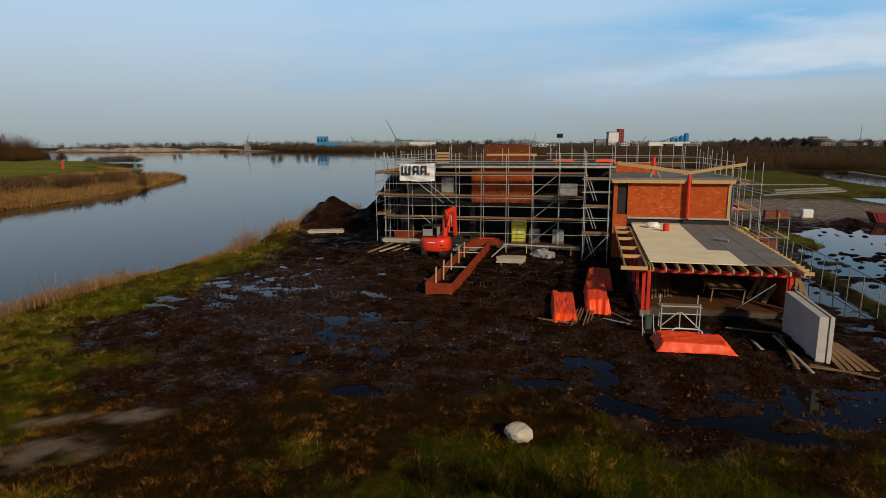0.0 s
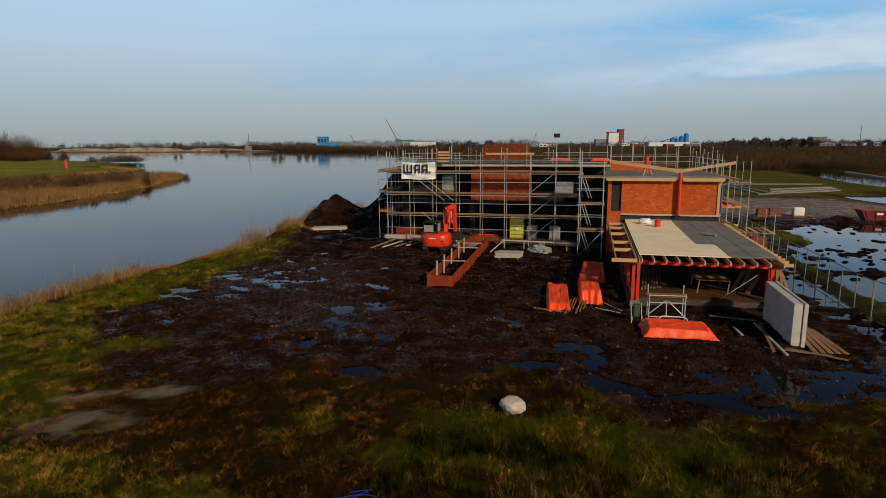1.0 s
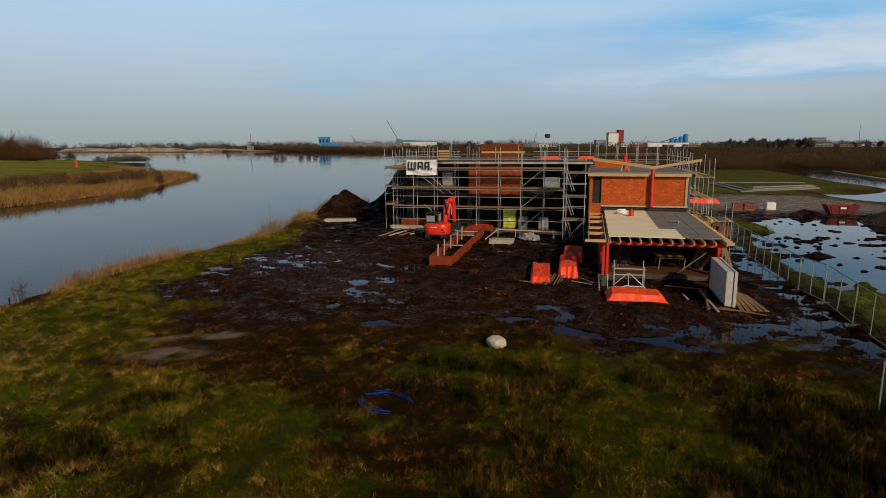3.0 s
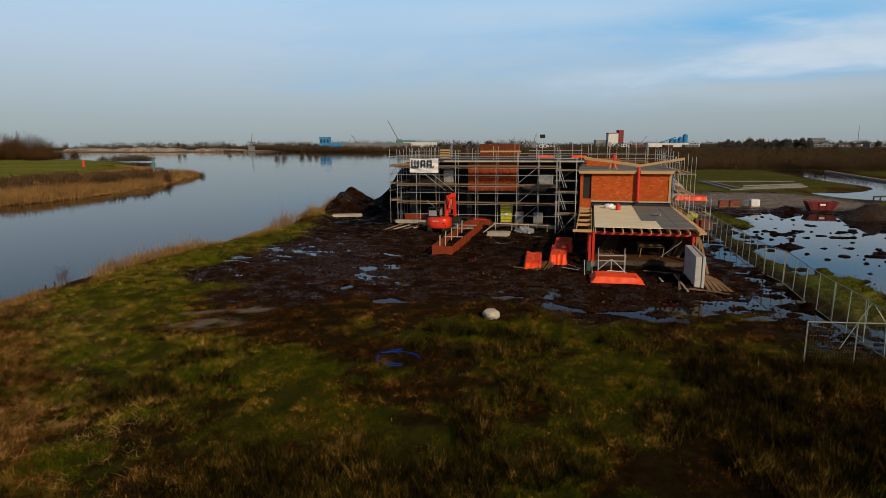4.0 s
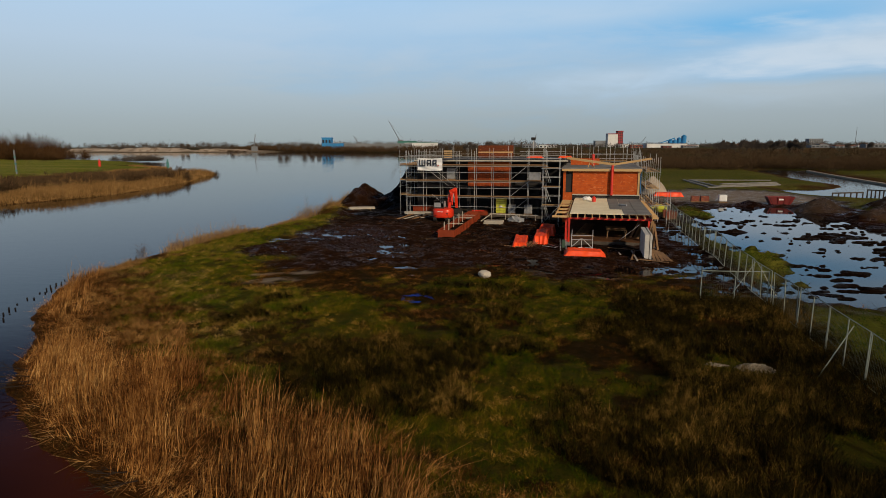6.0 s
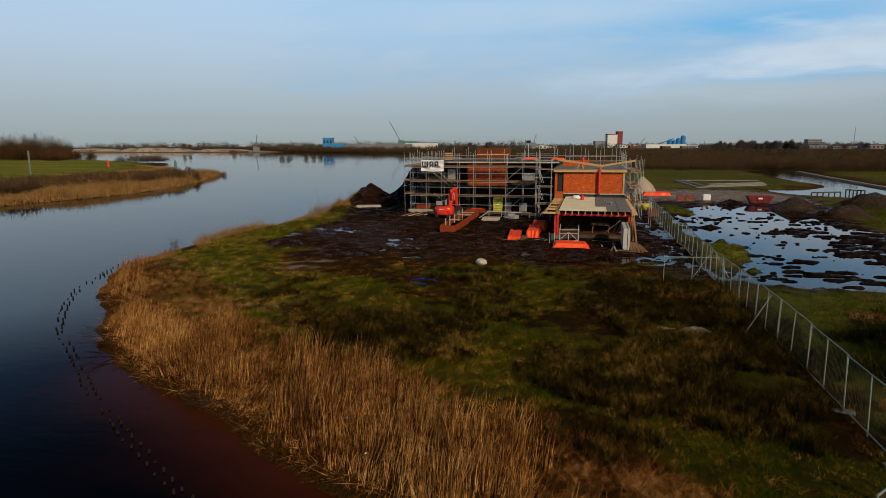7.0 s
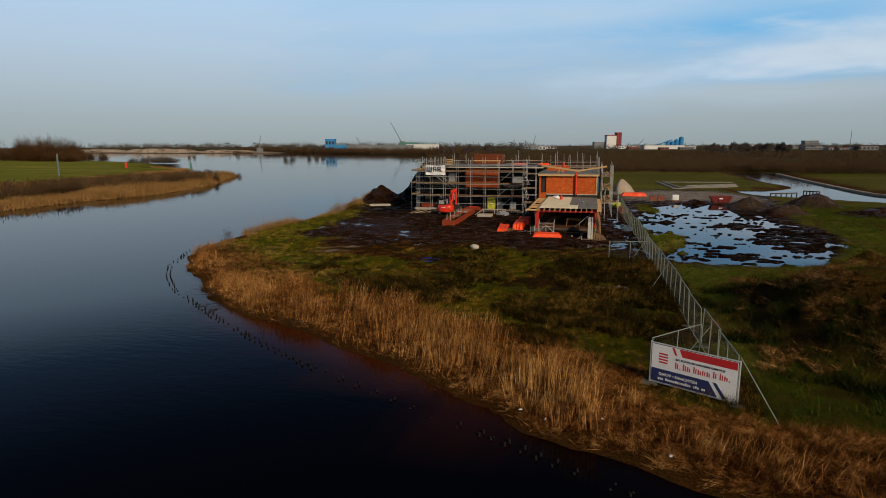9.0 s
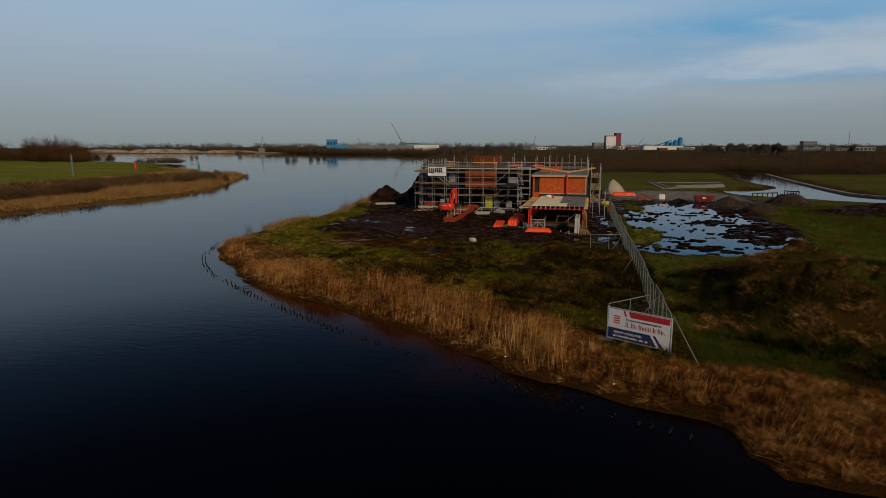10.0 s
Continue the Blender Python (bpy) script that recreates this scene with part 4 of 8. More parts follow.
# under that roof
TX, TY = 6.97, 32.56
table = thing("work_table", (TX, TY, 0.45), "plywood sheet laid over trestles as a work table", "table")
part("tabletop", box(fresh(), TX - 0.85, TX + 0.85, TY - 1.15, TY + 1.15, 1.18, 1.23, 0.006), OLDWOOD, table)
for x, y in ((TX - 0.75, TY - 1.0), (TX + 0.75, TY - 1.0), (TX - 0.75, TY + 1.0), (TX + 0.75, TY + 1.0)):
    part("leg", beam(fresh(), (x, y, 0.45), (x + 0.08, y, 1.18), 0.06, 0.06), OLDWOOD, table)
for k, (x, y, dx, l) in enumerate(((8.2, 32.6, 0.75, 1.9), (8.55, 32.5, 0.7, 1.95), (8.8, 32.7, 0.5, 1.7), (8.75, 31.9, 0.65, 1.2))):
    bm = beam(fresh(), (x, y, 0.46), (x + dx, y + 0.5, 0.46 + l * 0.72), 0.26, 0.03, 0.003)
    tagged(link_mesh("leaning_plank", bm, OLDWOOD), "brown plank leaning inside the open annex", "plank", "planks leaning in the annex")
for k in range(7):
    bm = beam(fresh(), (3.4 + k * 0.17, 31.6 + k * 0.1, 0.50 + 0.03 * (k % 2)), (4.3 + k * 0.15, 40.5, 0.50 + 0.03 * (k % 2)), 0.10, 0.07)
    tagged(link_mesh("timber_length", bm, OLDWOOD), "long brown timber lying on the annex floor", "timber", "timbers in the annex")
bm = beam(fresh(), (7.20, 30.45, 0.48), (8.70, 29.98, 1.9), 0.032, 0.032)
tagged(link_mesh("prop", bm, STEEL), "thin slanting steel prop inside the annex", "prop")

LIMESTONE = surface("white sand-lime block", (0.54, 0.52, 0.48), (0.46, 0.445, 0.41), 1.3, 0.85, 0, 0.2, (0.36, 0.33, 0.29), 0.64, per_object=0.25)
JOINT = surface("pale mortar", (0.46, 0.44, 0.40), (0.40, 0.385, 0.355), 3.0, 0.9)
# white block garden wall at the annex corner
wall = thing("white_block_wall", (8.9, 27.4, 0.0), "free-standing white sand-lime block wall beside planks", "wall")
part("wall_body", box(fresh(), 8.735, 9.025, 24.465, 28.6, -0.25, 1.90, 0.01), JOINT, wall, "grey mortar core")
part("outer_leaf", box(fresh(), 9.105, 9.225, 24.435, 28.6, -0.25, 1.93, 0.008), JOINT, wall, "grey mortar core")
for x0, x1, y0, l, h, name in ((8.72, 9.04, 24.45, 0.69, 0.24, "block"), (9.09, 9.24, 24.42, 0.42, 0.195, "block")):
    sizes = {}
    for j in range(int(round(2.17 / h))):
        y, z = y0, -0.25 + j * h
        first = l if j % 2 else l / 2
        while y < 28.58:
            d = min(first, 28.6 - y)
            first = l
            key = round(d, 3)
            if key not in sizes:
                sizes[key] = bpy.data.meshes.new(name)
                bm = box(fresh(), x0, x1, 0.002, d - 0.002, 0.002, h - 0.002, 0.003)
                bm.to_mesh(sizes[key])
                bm.free()
                sizes[key].materials.append(LIMESTONE)
            piece(name, sizes[key], wall, pose(0.003 * ((j * 5 + int(y * 7)) % 3 - 1), y, z))
            y += d
for k, (x0, y0, x1, y1) in enumerate(((8.25, 27.3, 7.75, 23.2), (8.0, 27.2, 8.15, 22.9), (7.0, 26.6, 7.1, 25.4), (6.2, 27.9, 8.2, 27.5), (7.6, 23.9, 9.9, 23.4), (8.4, 24.0, 10.3, 23.0))):
    z = max(height(x0, y0), height(x1, y1), height((x0 + x1) / 2, (y0 + y1) / 2)) + 0.05
    bm = beam(fresh(), (x0, y0, z), (x1, y1, z), 0.12, 0.04, 0.004)
    tagged(link_mesh("loose_plank", bm, PALEWOOD if k in (1, 2) else OLDWOOD), "weathered plank lying in the mud", "plank", "planks in the mud")
for k in range(5):
    x0 = 9.42 + k * 0.19
    z = height(x0 + 0.3, 25.0) + 0.10
    bm = beam(fresh(), (x0 + 0.1 * k, 23.7 + 0.05 * k, z), (x0 + 0.02, 27.6 - 0.22 * k, z + 0.25 - 0.035 * k), 0.20, 0.035, 0.004)
    tagged(link_mesh("scaffold_plank", bm, OLDWOOD), "brown scaffold plank lying beside the white wall", "plank", "planks by the white wall")
for k in range(3):
    bm = beam(fresh(), (9.55 + 0.25 * k, 29.5 - 0.8 * k, height(9.6, 29) + 0.1), (9.75 + 0.1 * k, 30.6, 2.35 - 0.2 * k), 0.14, 0.03)
    tagged(link_mesh("leaning_board", bm, OLDWOOD), "brown board leaning against the annex", "plank", "boards leaning on the annex")

# ---- scaffolding ----
def unit_tube(name, r, material, n=7):
    me = bpy.data.meshes.new(name)
    bm = tube(fresh(), (0, 0, 0), (0, 0, 1), r, n)
    bm.to_mesh(me)
    bm.free()
    me.materials.append(material)
    return me


def unit_box(name, material):
    me = bpy.data.meshes.new(name)
    bm = box(fresh(), -0.5, 0.5, 0, 1, -0.5, 0.5)
    bm.to_mesh(me)
    bm.free()
    me.materials.append(material)
    return me


TUBE = unit_tube("tube", 0.025, SCAFFSTEEL)
BOARD, BOARD_OLD = unit_box("board", WOOD), unit_box("old_board", OLDWOOD)


def rod(name, parent, a, b, mesh=None):
    a, b = Vector(a), Vector(b)
    q = (b - a).to_track_quat("Z", "Y").to_matrix().to_4x4()
    return piece(name, mesh or TUBE, parent, Matrix.Translation(a) @ q @ Matrix.Diagonal((1, 1, (b - a).length, 1)))


def plank(name, parent, a, b, w, h, mesh=None):
    a, b = Vector(a), Vector(b)
    q = (b - a).to_track_quat("Y", "Z").to_matrix().to_4x4()
    return piece(name, mesh or BOARD, parent, Matrix.Translation(a) @ q @ Matrix.Diagonal((w, (b - a).length, h, 1)))


rng = random.Random(5)


def scaffold(label, xs, ys, decks, top, along="x", tops=None, skip=(), base=None):
    """A tube scaffold: pairs of standards at each station, decks with guard rails, and toe boards."""
    a0, a1, b0, b1 = xs[0], xs[-1], ys[0], ys[-1]
    ob = thing("scaffold", ((a0 + a1) / 2 if along == "x" else b0, b0 if along == "x" else (a0 + a1) / 2, 0.0), label, "scaffold", "scaffolding round the building")
    put = (lambda s, d, z: (s, d, z)) if along == "x" else (lambda s, d, z: (d, s, z))
    for i, s in enumerate(xs):
        for d in ys:
            t = top + rng.choice((-0.25, 0.0, 0.1, 0.35))
            x, y, _ = put(s, d, 0)
            rod("standard", ob, put(s, d, min(height(x, y), 0.3) - 0.02 if base is None else base), put(s + rng.uniform(-0.02, 0.02), d, t))
        for z in decks:
            rod("transom", ob, put(s, b0 - 0.1, z - 0.07), put(s, b1 + 0.1, z - 0.07))
    for z in decks:
        for d in ys:
            rod("ledger", ob, put(a0 - 0.15, d, z - 0.12), put(a1 + 0.15, d, z - 0.12))
        for dz in (1.0,):
            rod("guard_rail", ob, put(a0 - 0.15, b0 - 0.05, z + dz), put(a1 + 0.15, b0 - 0.05, z + dz))
        for i in range(len(xs) - 1):
            if (z, i) in skip:
                continue
            n = 4
            for k in range(n):
                d = b0 + 0.14 + (b1 - b0 - 0.28) * k / (n - 1)
                plank("deck_board", ob, put(xs[i] - 0.08, d, z), put(xs[i + 1] + 0.08, d, z + 0.012 * (i % 2)), 0.23, 0.04, BOARD if rng.random() < 0.6 else BOARD_OLD)
        plank("toe_board", ob, put(a0, b0 - 0.03, z + 0.09), put(a1, b0 - 0.03, z + 0.09), 0.03, 0.13, BOARD_OLD)
    return ob, put


stations = [-16.75 + 2.06 * k for k in range(9)]
front, put = scaffold("galvanised tube scaffold with timber decks along the dark front", stations, (47.0, 48.3), (2.48, 4.28, 6.1), 7.75)
for z in (1.3, 6.95):
    rod("ledger", front, (-16.9, 47.0, z), (-0.2, 47.0, z))
for x, z in ((-4.4, 0.6), (-4.4, 2.5), (-4.4, 4.4), (-13.6, 2.7)):
    rod("brace", front, (x, 46.95, z), (x + (2.3 if x > -10 else 2.2), 46.95, z + (1.9 if x > -10 else -1.8)))
for x in (-13.2, -12.4):
    rod("brace", front, (x - 0.4, 46.3, 5.4), (x + 1.6, 47.0, 3.7))
plank("guard_board", front, (-8.3, 48.4, 7.6), (-4.2, 48.4, 7.6), 0.04, 0.16)
for z in (7.0, 7.25, 7.5, 7.75):
    plank("guard_board", front, (-12.4, 48.0, z), (-11.4, 48.0, z), 0.04, 0.15)
side, _ = scaffold("galvanised tube scaffold along the gable side", [48.6 + 2.4 * k for k in range(8)], (-18.1, -17.0), (2.48, 4.28, 6.1), 7.8, "y")
rear, _ = scaffold("galvanised tube scaffold behind the building", [-15.8 + 2.3 * k for k in range(12)], (66.8, 68.0), (4.28, 6.1), 8.1)
right, _ = scaffold("galvanised tube scaffold beside the orange gable", [45.6 + 2.3 * k for k in range(7)], (10.35, 11.75), (1.9, 3.8, 5.6), 7.0, "y")
low, _ = scaffold("low galvanised scaffold bay beside the annex", [41.2, 43.4], (10.7, 12.4), (2.5,), 3.7, "y")
roofrail = thing("roof_guard", (0.0, 56.0, 6.7), "tube guard rail standing round the flat roof", "guard rail")
for k in range(9):
    x = -15.9 + 2.2 * k
    rod("standard", roofrail, (x, 49.3, 6.7), (x, 49.3, 7.9 + 0.2 * (k % 3)))
for z in (7.2, 7.65):
    rod("guard_rail", roofrail, (-16.0, 49.3, z), (-10.5, 49.3, z))
    rod("guard_rail", roofrail, (-3.5, 49.3, z), (1.8, 49.3, z))
for k in range(8):
    rod("standard", roofrail, (2.3 + k * 1.05, 59.6, 5.98), (2.3 + k * 1.05, 59.6, 8.2 + 0.3 * ((k * 5) % 3)))
for k in range(8):
    rod("standard", roofrail, (9.85, 46.0 + 1.9 * k, 5.98), (9.85, 46.0 + 1.9 * k, 7.6 + 0.25 * (k % 3)))
for z in (6.6, 7.1):
    rod("guard_rail", roofrail, (2.2, 59.6, z), (9.85, 59.6, z))
    rod("guard_rail", roofrail, (9.85, 46.0, z), (9.85, 59.6, z))

stair = thing("stair_tower", (0.6, 44.2, 0.0), "narrow scaffold stair tower with timber landings and ladders", "scaffold")
for x in (-0.35, 1.4):
    for y in (43.4, 44.7):
        rod("standard", stair, (x, y, height(x, y) - 0.02), (x, y, 8.0 if x < 0 and y < 44 else 7.1))
for z in (2.0, 4.0, 6.0):
    for k in range(5):
        plank("landing_board", stair, (-0.4, 43.55 + k * 0.25, z), (1.45, 43.55 + k * 0.25, z), 0.23, 0.04, BOARD if k % 2 else BOARD_OLD)
    for y in (43.4, 44.7):
        for dz in (-0.08, 1.0):
            rod("guard_rail", stair, (-0.5, y, z + dz), (1.55, y, z + dz))
    for x in (-0.35, 1.4):
        rod("guard_rail", stair, (x, 43.3, z + 1.0), (x, 44.8, z + 1.0))
    for x in (-0.2, 0.0):
        rod("ladder_rail", stair, (x, 43.5, z + 0.02), (x + 0.55, 43.5, z - 1.6))
rod("brace", stair, (-0.2, 43.35, 0.1), (1.4, 43.35, 1.9))

bm = beam(fresh(), (2.0, 46.3, 7.0), (7.0, 45.6, 6.32), 0.12, 0.26, 0.006)
tagged(link_mesh("roof_timber", bm, WOOD), "long pine beam resting on the gable roof", "timber", "beams on the gable roof")
bm = beam(fresh(), (6.7, 46.4, 6.22), (10.9, 46.6, 6.92), 0.12, 0.22, 0.006)
tagged(link_mesh("roof_timber", bm, WOOD), "long pine beam resting on the gable roof", "timber", "beams on the gable roof")
bm = beam(fresh(), (4.3, 45.6, 5.98), (4.55, 46.2, 6.65), 0.07, 0.07)
beam(bm, (5.0, 45.6, 5.98), (4.65, 46.2, 6.65), 0.07, 0.07)
tagged(link_mesh("trestle", bm, WOOD), "small pine trestle under the roof beam", "trestle")
bm = tube(fresh(), (4.85, 49.5, 5.98), (4.85, 49.5, 7.35), 0.17, 10)
tagged(link_mesh("steel_column", bm, REDSTEEL), "short bright red column standing on the roof", "column")

# cloth with bars on the front scaffold
cloth = thing("scaffold_banner", (-13.8, 46.85, 6.2), "white cloth banner with dark bars tied to the scaffold", "banner")
bm = fresh()
bmesh.ops.create_grid(bm, x_segments=24, y_segments=12, size=0.5, matrix=pose(-13.83, 46.86, 6.22, 90) @ Matrix.Diagonal((3.0, 1.46, 1, 1)))
for v in bm.verts:
    s = (6.95 - v.co.z) / 1.46
    v.co.y += 0.05 * math.sin(v.co.x * 5.0) * s + 0.03 * math.sin(v.co.z * 9 + v.co.x * 3)
    v.co.z -= 0.05 * math.sin((v.co.x + 15.3) / 3.0 * math.pi) * (1 - s) + 0.03 * s * math.sin(v.co.x * 2.2)
cloth_ob = part("cloth", bm, WHITE, cloth)
INK = surface("dark print", (0.022, 0.024, 0.032), (0.035, 0.036, 0.044), 3.0, 0.6, 0, 0.05)
REDPRINT = surface("red print", (0.50, 0.020, 0.024), (0.44, 0.018, 0.022), 2.0, 0.5, 0, 0.05)
BLUEPRINT = surface("blue print", (0.018, 0.028, 0.115), (0.015, 0.023, 0.095), 2.0, 0.5, 0, 0.05)
# three dark open block shapes, each of strokes
for x0, strokes in ((-15.12, ((0.0, 0.13, 0.0, 0.74), (0.33, 0.45, 0.0, 0.74), (0.66, 0.79, 0.0, 0.74), (0.13, 0.33, 0.0, 0.12), (0.45, 0.66, 0.0, 0.12))),
                    (-14.12, ((0.0, 0.13, 0.0, 0.74), (0.36, 0.49, 0.0, 0.74), (0.13, 0.36, 0.62, 0.74), (0.13, 0.36, 0.25, 0.35))),
                    (-13.46, ((0.0, 0.13, 0.0, 0.74), (0.36, 0.49, 0.0, 0.74), (0.13, 0.36, 0.62, 0.74), (0.13, 0.36, 0.25, 0.35)))):
    for u0, u1, v0, v1 in strokes:
        part("print_bar", box(fresh(), x0 + u0, x0 + u1, 46.705, 46.715, 6.02 + v0, 6.02 + v1), INK, cloth, "dark printed bar")
part("print_dot", box(fresh(), -12.86, -12.72, 46.705, 46.715, 6.02, 6.18), REDPRINT, cloth, "red printed square")

# ---- machines, stacks and tarpaulins on the site ----
def rumpled(name, x0, x1, y0, y1, h, material, label, turn=0.0, seed=0, lumps=0.10):
    """A tarpaulin drawn over a stack: flat top, sagging sides, folds and a ragged hem."""
    bm = fresh()
    cx, cy, w, d = (x0 + x1) / 2, (y0 + y1) / 2, x1 - x0, y1 - y0
    base = height(cx, cy)
    bmesh.ops.create_grid(bm, x_segments=56, y_segments=56, size=0.5)
    off = Vector((seed * 3.1, seed * 1.7, 0))
    for v in bm.verts:
        u, q = v.co.x * 2, v.co.y * 2
        edge = max(abs(u), abs(q))
        fold = 0.6 * noise.noise(Vector((u * 3, q * 3, seed))) * lumps + 0.28 * lumps * noise.noise(Vector((u * 9, q * 9, seed + 4))) + 0.16 * lumps * abs(noise.noise(Vector((u * 6 + q * 4, q * 17, seed + 6))))
        top = h * (0.92 + 0.12 * noise.noise(Vector((u * 0.9, q * 0.9, seed + 8))))
        if edge < 0.80:
            z = top
        else:
            s = (edge - 0.80) / 0.20
            z = top * (1 - s) ** 1.1
            fold *= 1.0
        wob = 1 + 0.10 * noise.noise(Vector((u * 2.3, q * 2.3, seed + 2))) * (edge > 0.7)
        v.co = Vector((u * 0.5 * w * wob, q * 0.5 * d * wob, max(z + fold * (0.5 + 0.5 * (edge < 0.98)), 0.015)))
    bmesh.ops.transform(bm, matrix=pose(cx, cy, base, 0, 0, turn), verts=bm.verts)
    ob = link_mesh(name, bm, material)
    m = ob.modifiers.new("thick", "SOLIDIFY")
    m.thickness = 0.012
    for p in ob.data.polygons:
        p.use_smooth = True
    return tagged(ob, label, "tarpaulin", "orange tarpaulins")


rumpled("tarpaulin", 2.85, 5.95, 24.5, 26.4, 0.42, ORANGE, "bright orange tarpaulin over a stack by the annex", 3, 1, 0.10)
rumpled("tarpaulin", -1.75, -0.45, 27.6, 33.2, 0.45, ORANGE, "orange tarpaulin over a long low stack of planks", 4, 2, 0.10)
rumpled("tarpaulin", -0.05, 1.2, 29.3, 34.4, 0.75, ORANGE, "orange tarpaulin over a long timber stack", 2, 3, 0.08)
rumpled("tarpaulin", 0.0, 1.55, 34.6, 37.6, 0.95, ORANGE, "orange tarpaulin over a tall timber stack", 0, 4, 0.07)
rumpled("tarpaulin", 14.6, 19.4, 80.5, 82.5, 0.7, ORANGE, "orange tarpaulin over a distant stack", 0, 5)
for x0, x1, z0 in ((-3.6, -1.4, 6.7), (0.4, 2.3, 6.7)):
    bm = fresh()
    bmesh.ops.create_grid(bm, x_segments=20, y_segments=10, size=0.5)
    for v in bm.verts:
        e = max(abs(v.co.x), abs(v.co.y)) * 2
        v.co = Vector(((x0 + x1) / 2 + v.co.x * (x1 - x0), 58 + v.co.y * 1.2, z0 + 0.02 + 0.26 * max(0, 1 - max(0, e - 0.7) / 0.3) + 0.06 * noise.noise(v.co * 9)))
    ob = link_mesh("roof_tarpaulin", bm, ORANGE)
    ob.modifiers.new("thick", "SOLIDIFY").thickness = 0.012
    tagged(ob, "orange tarpaulin over a pile on the flat roof", "tarpaulin", "orange tarpaulins")
for k in range(6):
    x, y = -0.6 + 0.18 * k, 27.9 + 0.5 * (k % 3)
    z = height(x, y) + 0.06
    tagged(link_mesh("loose_lath", beam(fresh(), (x, y - 0.9, z), (x + 0.25, y + 1.6, z + 0.10), 0.06, 0.04), OLDWOOD),
           "brown lath lying beside the orange tarpaulins", "lath", "laths by the tarpaulins")
z = height(-1.6, 27.6) + 0.05
tagged(link_mesh("loose_lath", beam(fresh(), (-2.2, 28.0, z), (-0.5, 27.5, z), 0.10, 0.05), OLDWOOD), "brown lath lying beside the orange tarpaulins", "lath", "laths by the tarpaulins")
for a, b in (((0.9, 28.8), (2.1, 28.1)), ((1.2, 30.2), (2.2, 28.5))):
    za, zb = height(*a) + 0.04, height(*b) + 0.04
    tagged(link_mesh("steel_tube", tube(fresh(), (*a, za), (*b, zb), 0.03, 8), STEEL), "loose steel tube lying in the mud", "tube", "tubes in the mud")

# crawler excavator seen from behind
dig = thing("mini_excavator", (-11.85, 45.3, 0.0), "orange-red compact excavator on rubber tracks, arm folded", "excavator", turn=0)
gz = height(-11.85, 45.3)
ez = lambda z: gz + z
for x in (-12.75, -11.35):
    bm = fresh()
    prof = [(-1.0, 0.25), (-0.85, 0.05), (0.85, 0.05), (1.0, 0.25), (0.85, 0.48), (-0.85, 0.48)]
    vs = [[bm.verts.new((x + s, 45.3 + py, ez(pz))) for py, pz in prof] for s in (0.0, 0.38)]
    bm.faces.new(vs[0])
    bm.faces.new(vs[1][::-1])
    for i in range(6):
        bm.faces.new((vs[0][i - 1], vs[0][i], vs[1][i], vs[1][i - 1])[::-1])
    bmesh.ops.recalc_face_normals(bm, faces=bm.faces)
    track = part("track", bm, RUBBER, dig, "black rubber track")
    for k in range(12):
        part("track_pad", box(fresh(), x - 0.01, x + 0.39, 44.42 + k * 0.15, 44.50 + k * 0.15, ez(0.475), ez(0.50)), RUBBER, track)
part("undercarriage", box(fresh(), -12.4, -11.3, 44.8, 45.8, ez(0.28), ez(0.58), 0.03), RUBBER, dig)
bm = fresh()
ring = []
for k in range(36):
    a_ = 2 * math.pi * k / 36
    c_, s_ = math.cos(a_), math.sin(a_)
    px, py = 1.14 * math.copysign(abs(c_) ** 0.62, c_), 0.95 * math.copysign(abs(s_) ** (0.85 if s_ < 0 else 0.35), s_)
    ring.append((px, py))
lev = [(0.38, 0.84), (0.42, 0.93), (0.52, 0.985), (0.70, 1.0), (1.10, 1.0), (1.26, 0.98), (1.36, 0.93), (1.42, 0.84), (1.45, 0.72)]
rows = [[bm.verts.new((-11.82 + px * s, 45.25 + py * s, ez(z))) for px, py in ring] for z, s in lev]
for a, b in zip(rows, rows[1:]):
    for i in range(len(ring)):
        bm.faces.new((a[i - 1], a[i], b[i], b[i - 1]))
bm.faces.new(rows[0][::-1])
bm.faces.new(rows[-1])
bmesh.ops.recalc_face_normals(bm, faces=bm.faces)
for f in bm.faces:
    f.smooth = len(f.verts) == 4
body = part("body", bm, DIGGER, dig, "orange-red rounded counterweight body")
for k in range(6):
    part("label_bar", box(fresh(), -12.22 + 0.10 * k, -12.15 + 0.10 * k, 44.285, 44.31, ez(1.08), ez(1.17)), WHITE, body, "pale lettering bar")
part("seam", box(fresh(), -12.9, -10.75, 44.32, 44.36, ez(0.70), ez(0.72)), RUBBER, body, "dark panel seam")
part("tail_light", box(fresh(), -11.25, -11.05, 44.33, 44.37, ez(0.86), ez(0.96), 0.01), RUBBER, body, "dark lamp cover")
part("hood", box(fresh(), -12.6, -11.75, 44.75, 45.5, ez(1.40), ez(1.62), 0.06), RUBBER, body)
part("seat", box(fresh(), -12.4, -11.95, 45.3, 45.8, ez(1.28), ez(1.95), 0.08), RUBBER, dig, "black seat")
cab = part("cab_frame", fresh(), RUBBER, dig, "dark canopy frame")
for x, y in ((-12.75, 44.8), (-11.65, 44.8), (-12.75, 46.0), (-11.65, 46.0)):
    part("cab_post", beam(fresh(), (x, y, ez(1.38)), (x, y, ez(2.30)), 0.07, 0.07), RUBBER, cab)
part("windscreen_cover", box(fresh(), -12.72, -11.95, 44.76, 44.80, ez(1.55), ez(2.1), 0.01), GREYFOIL, cab, "pale reflecting rear pane")
part("cab_roof", box(fresh(), -12.80, -11.60, 44.78, 46.02, ez(2.30), ez(2.34), 0.015), RUBBER, cab)
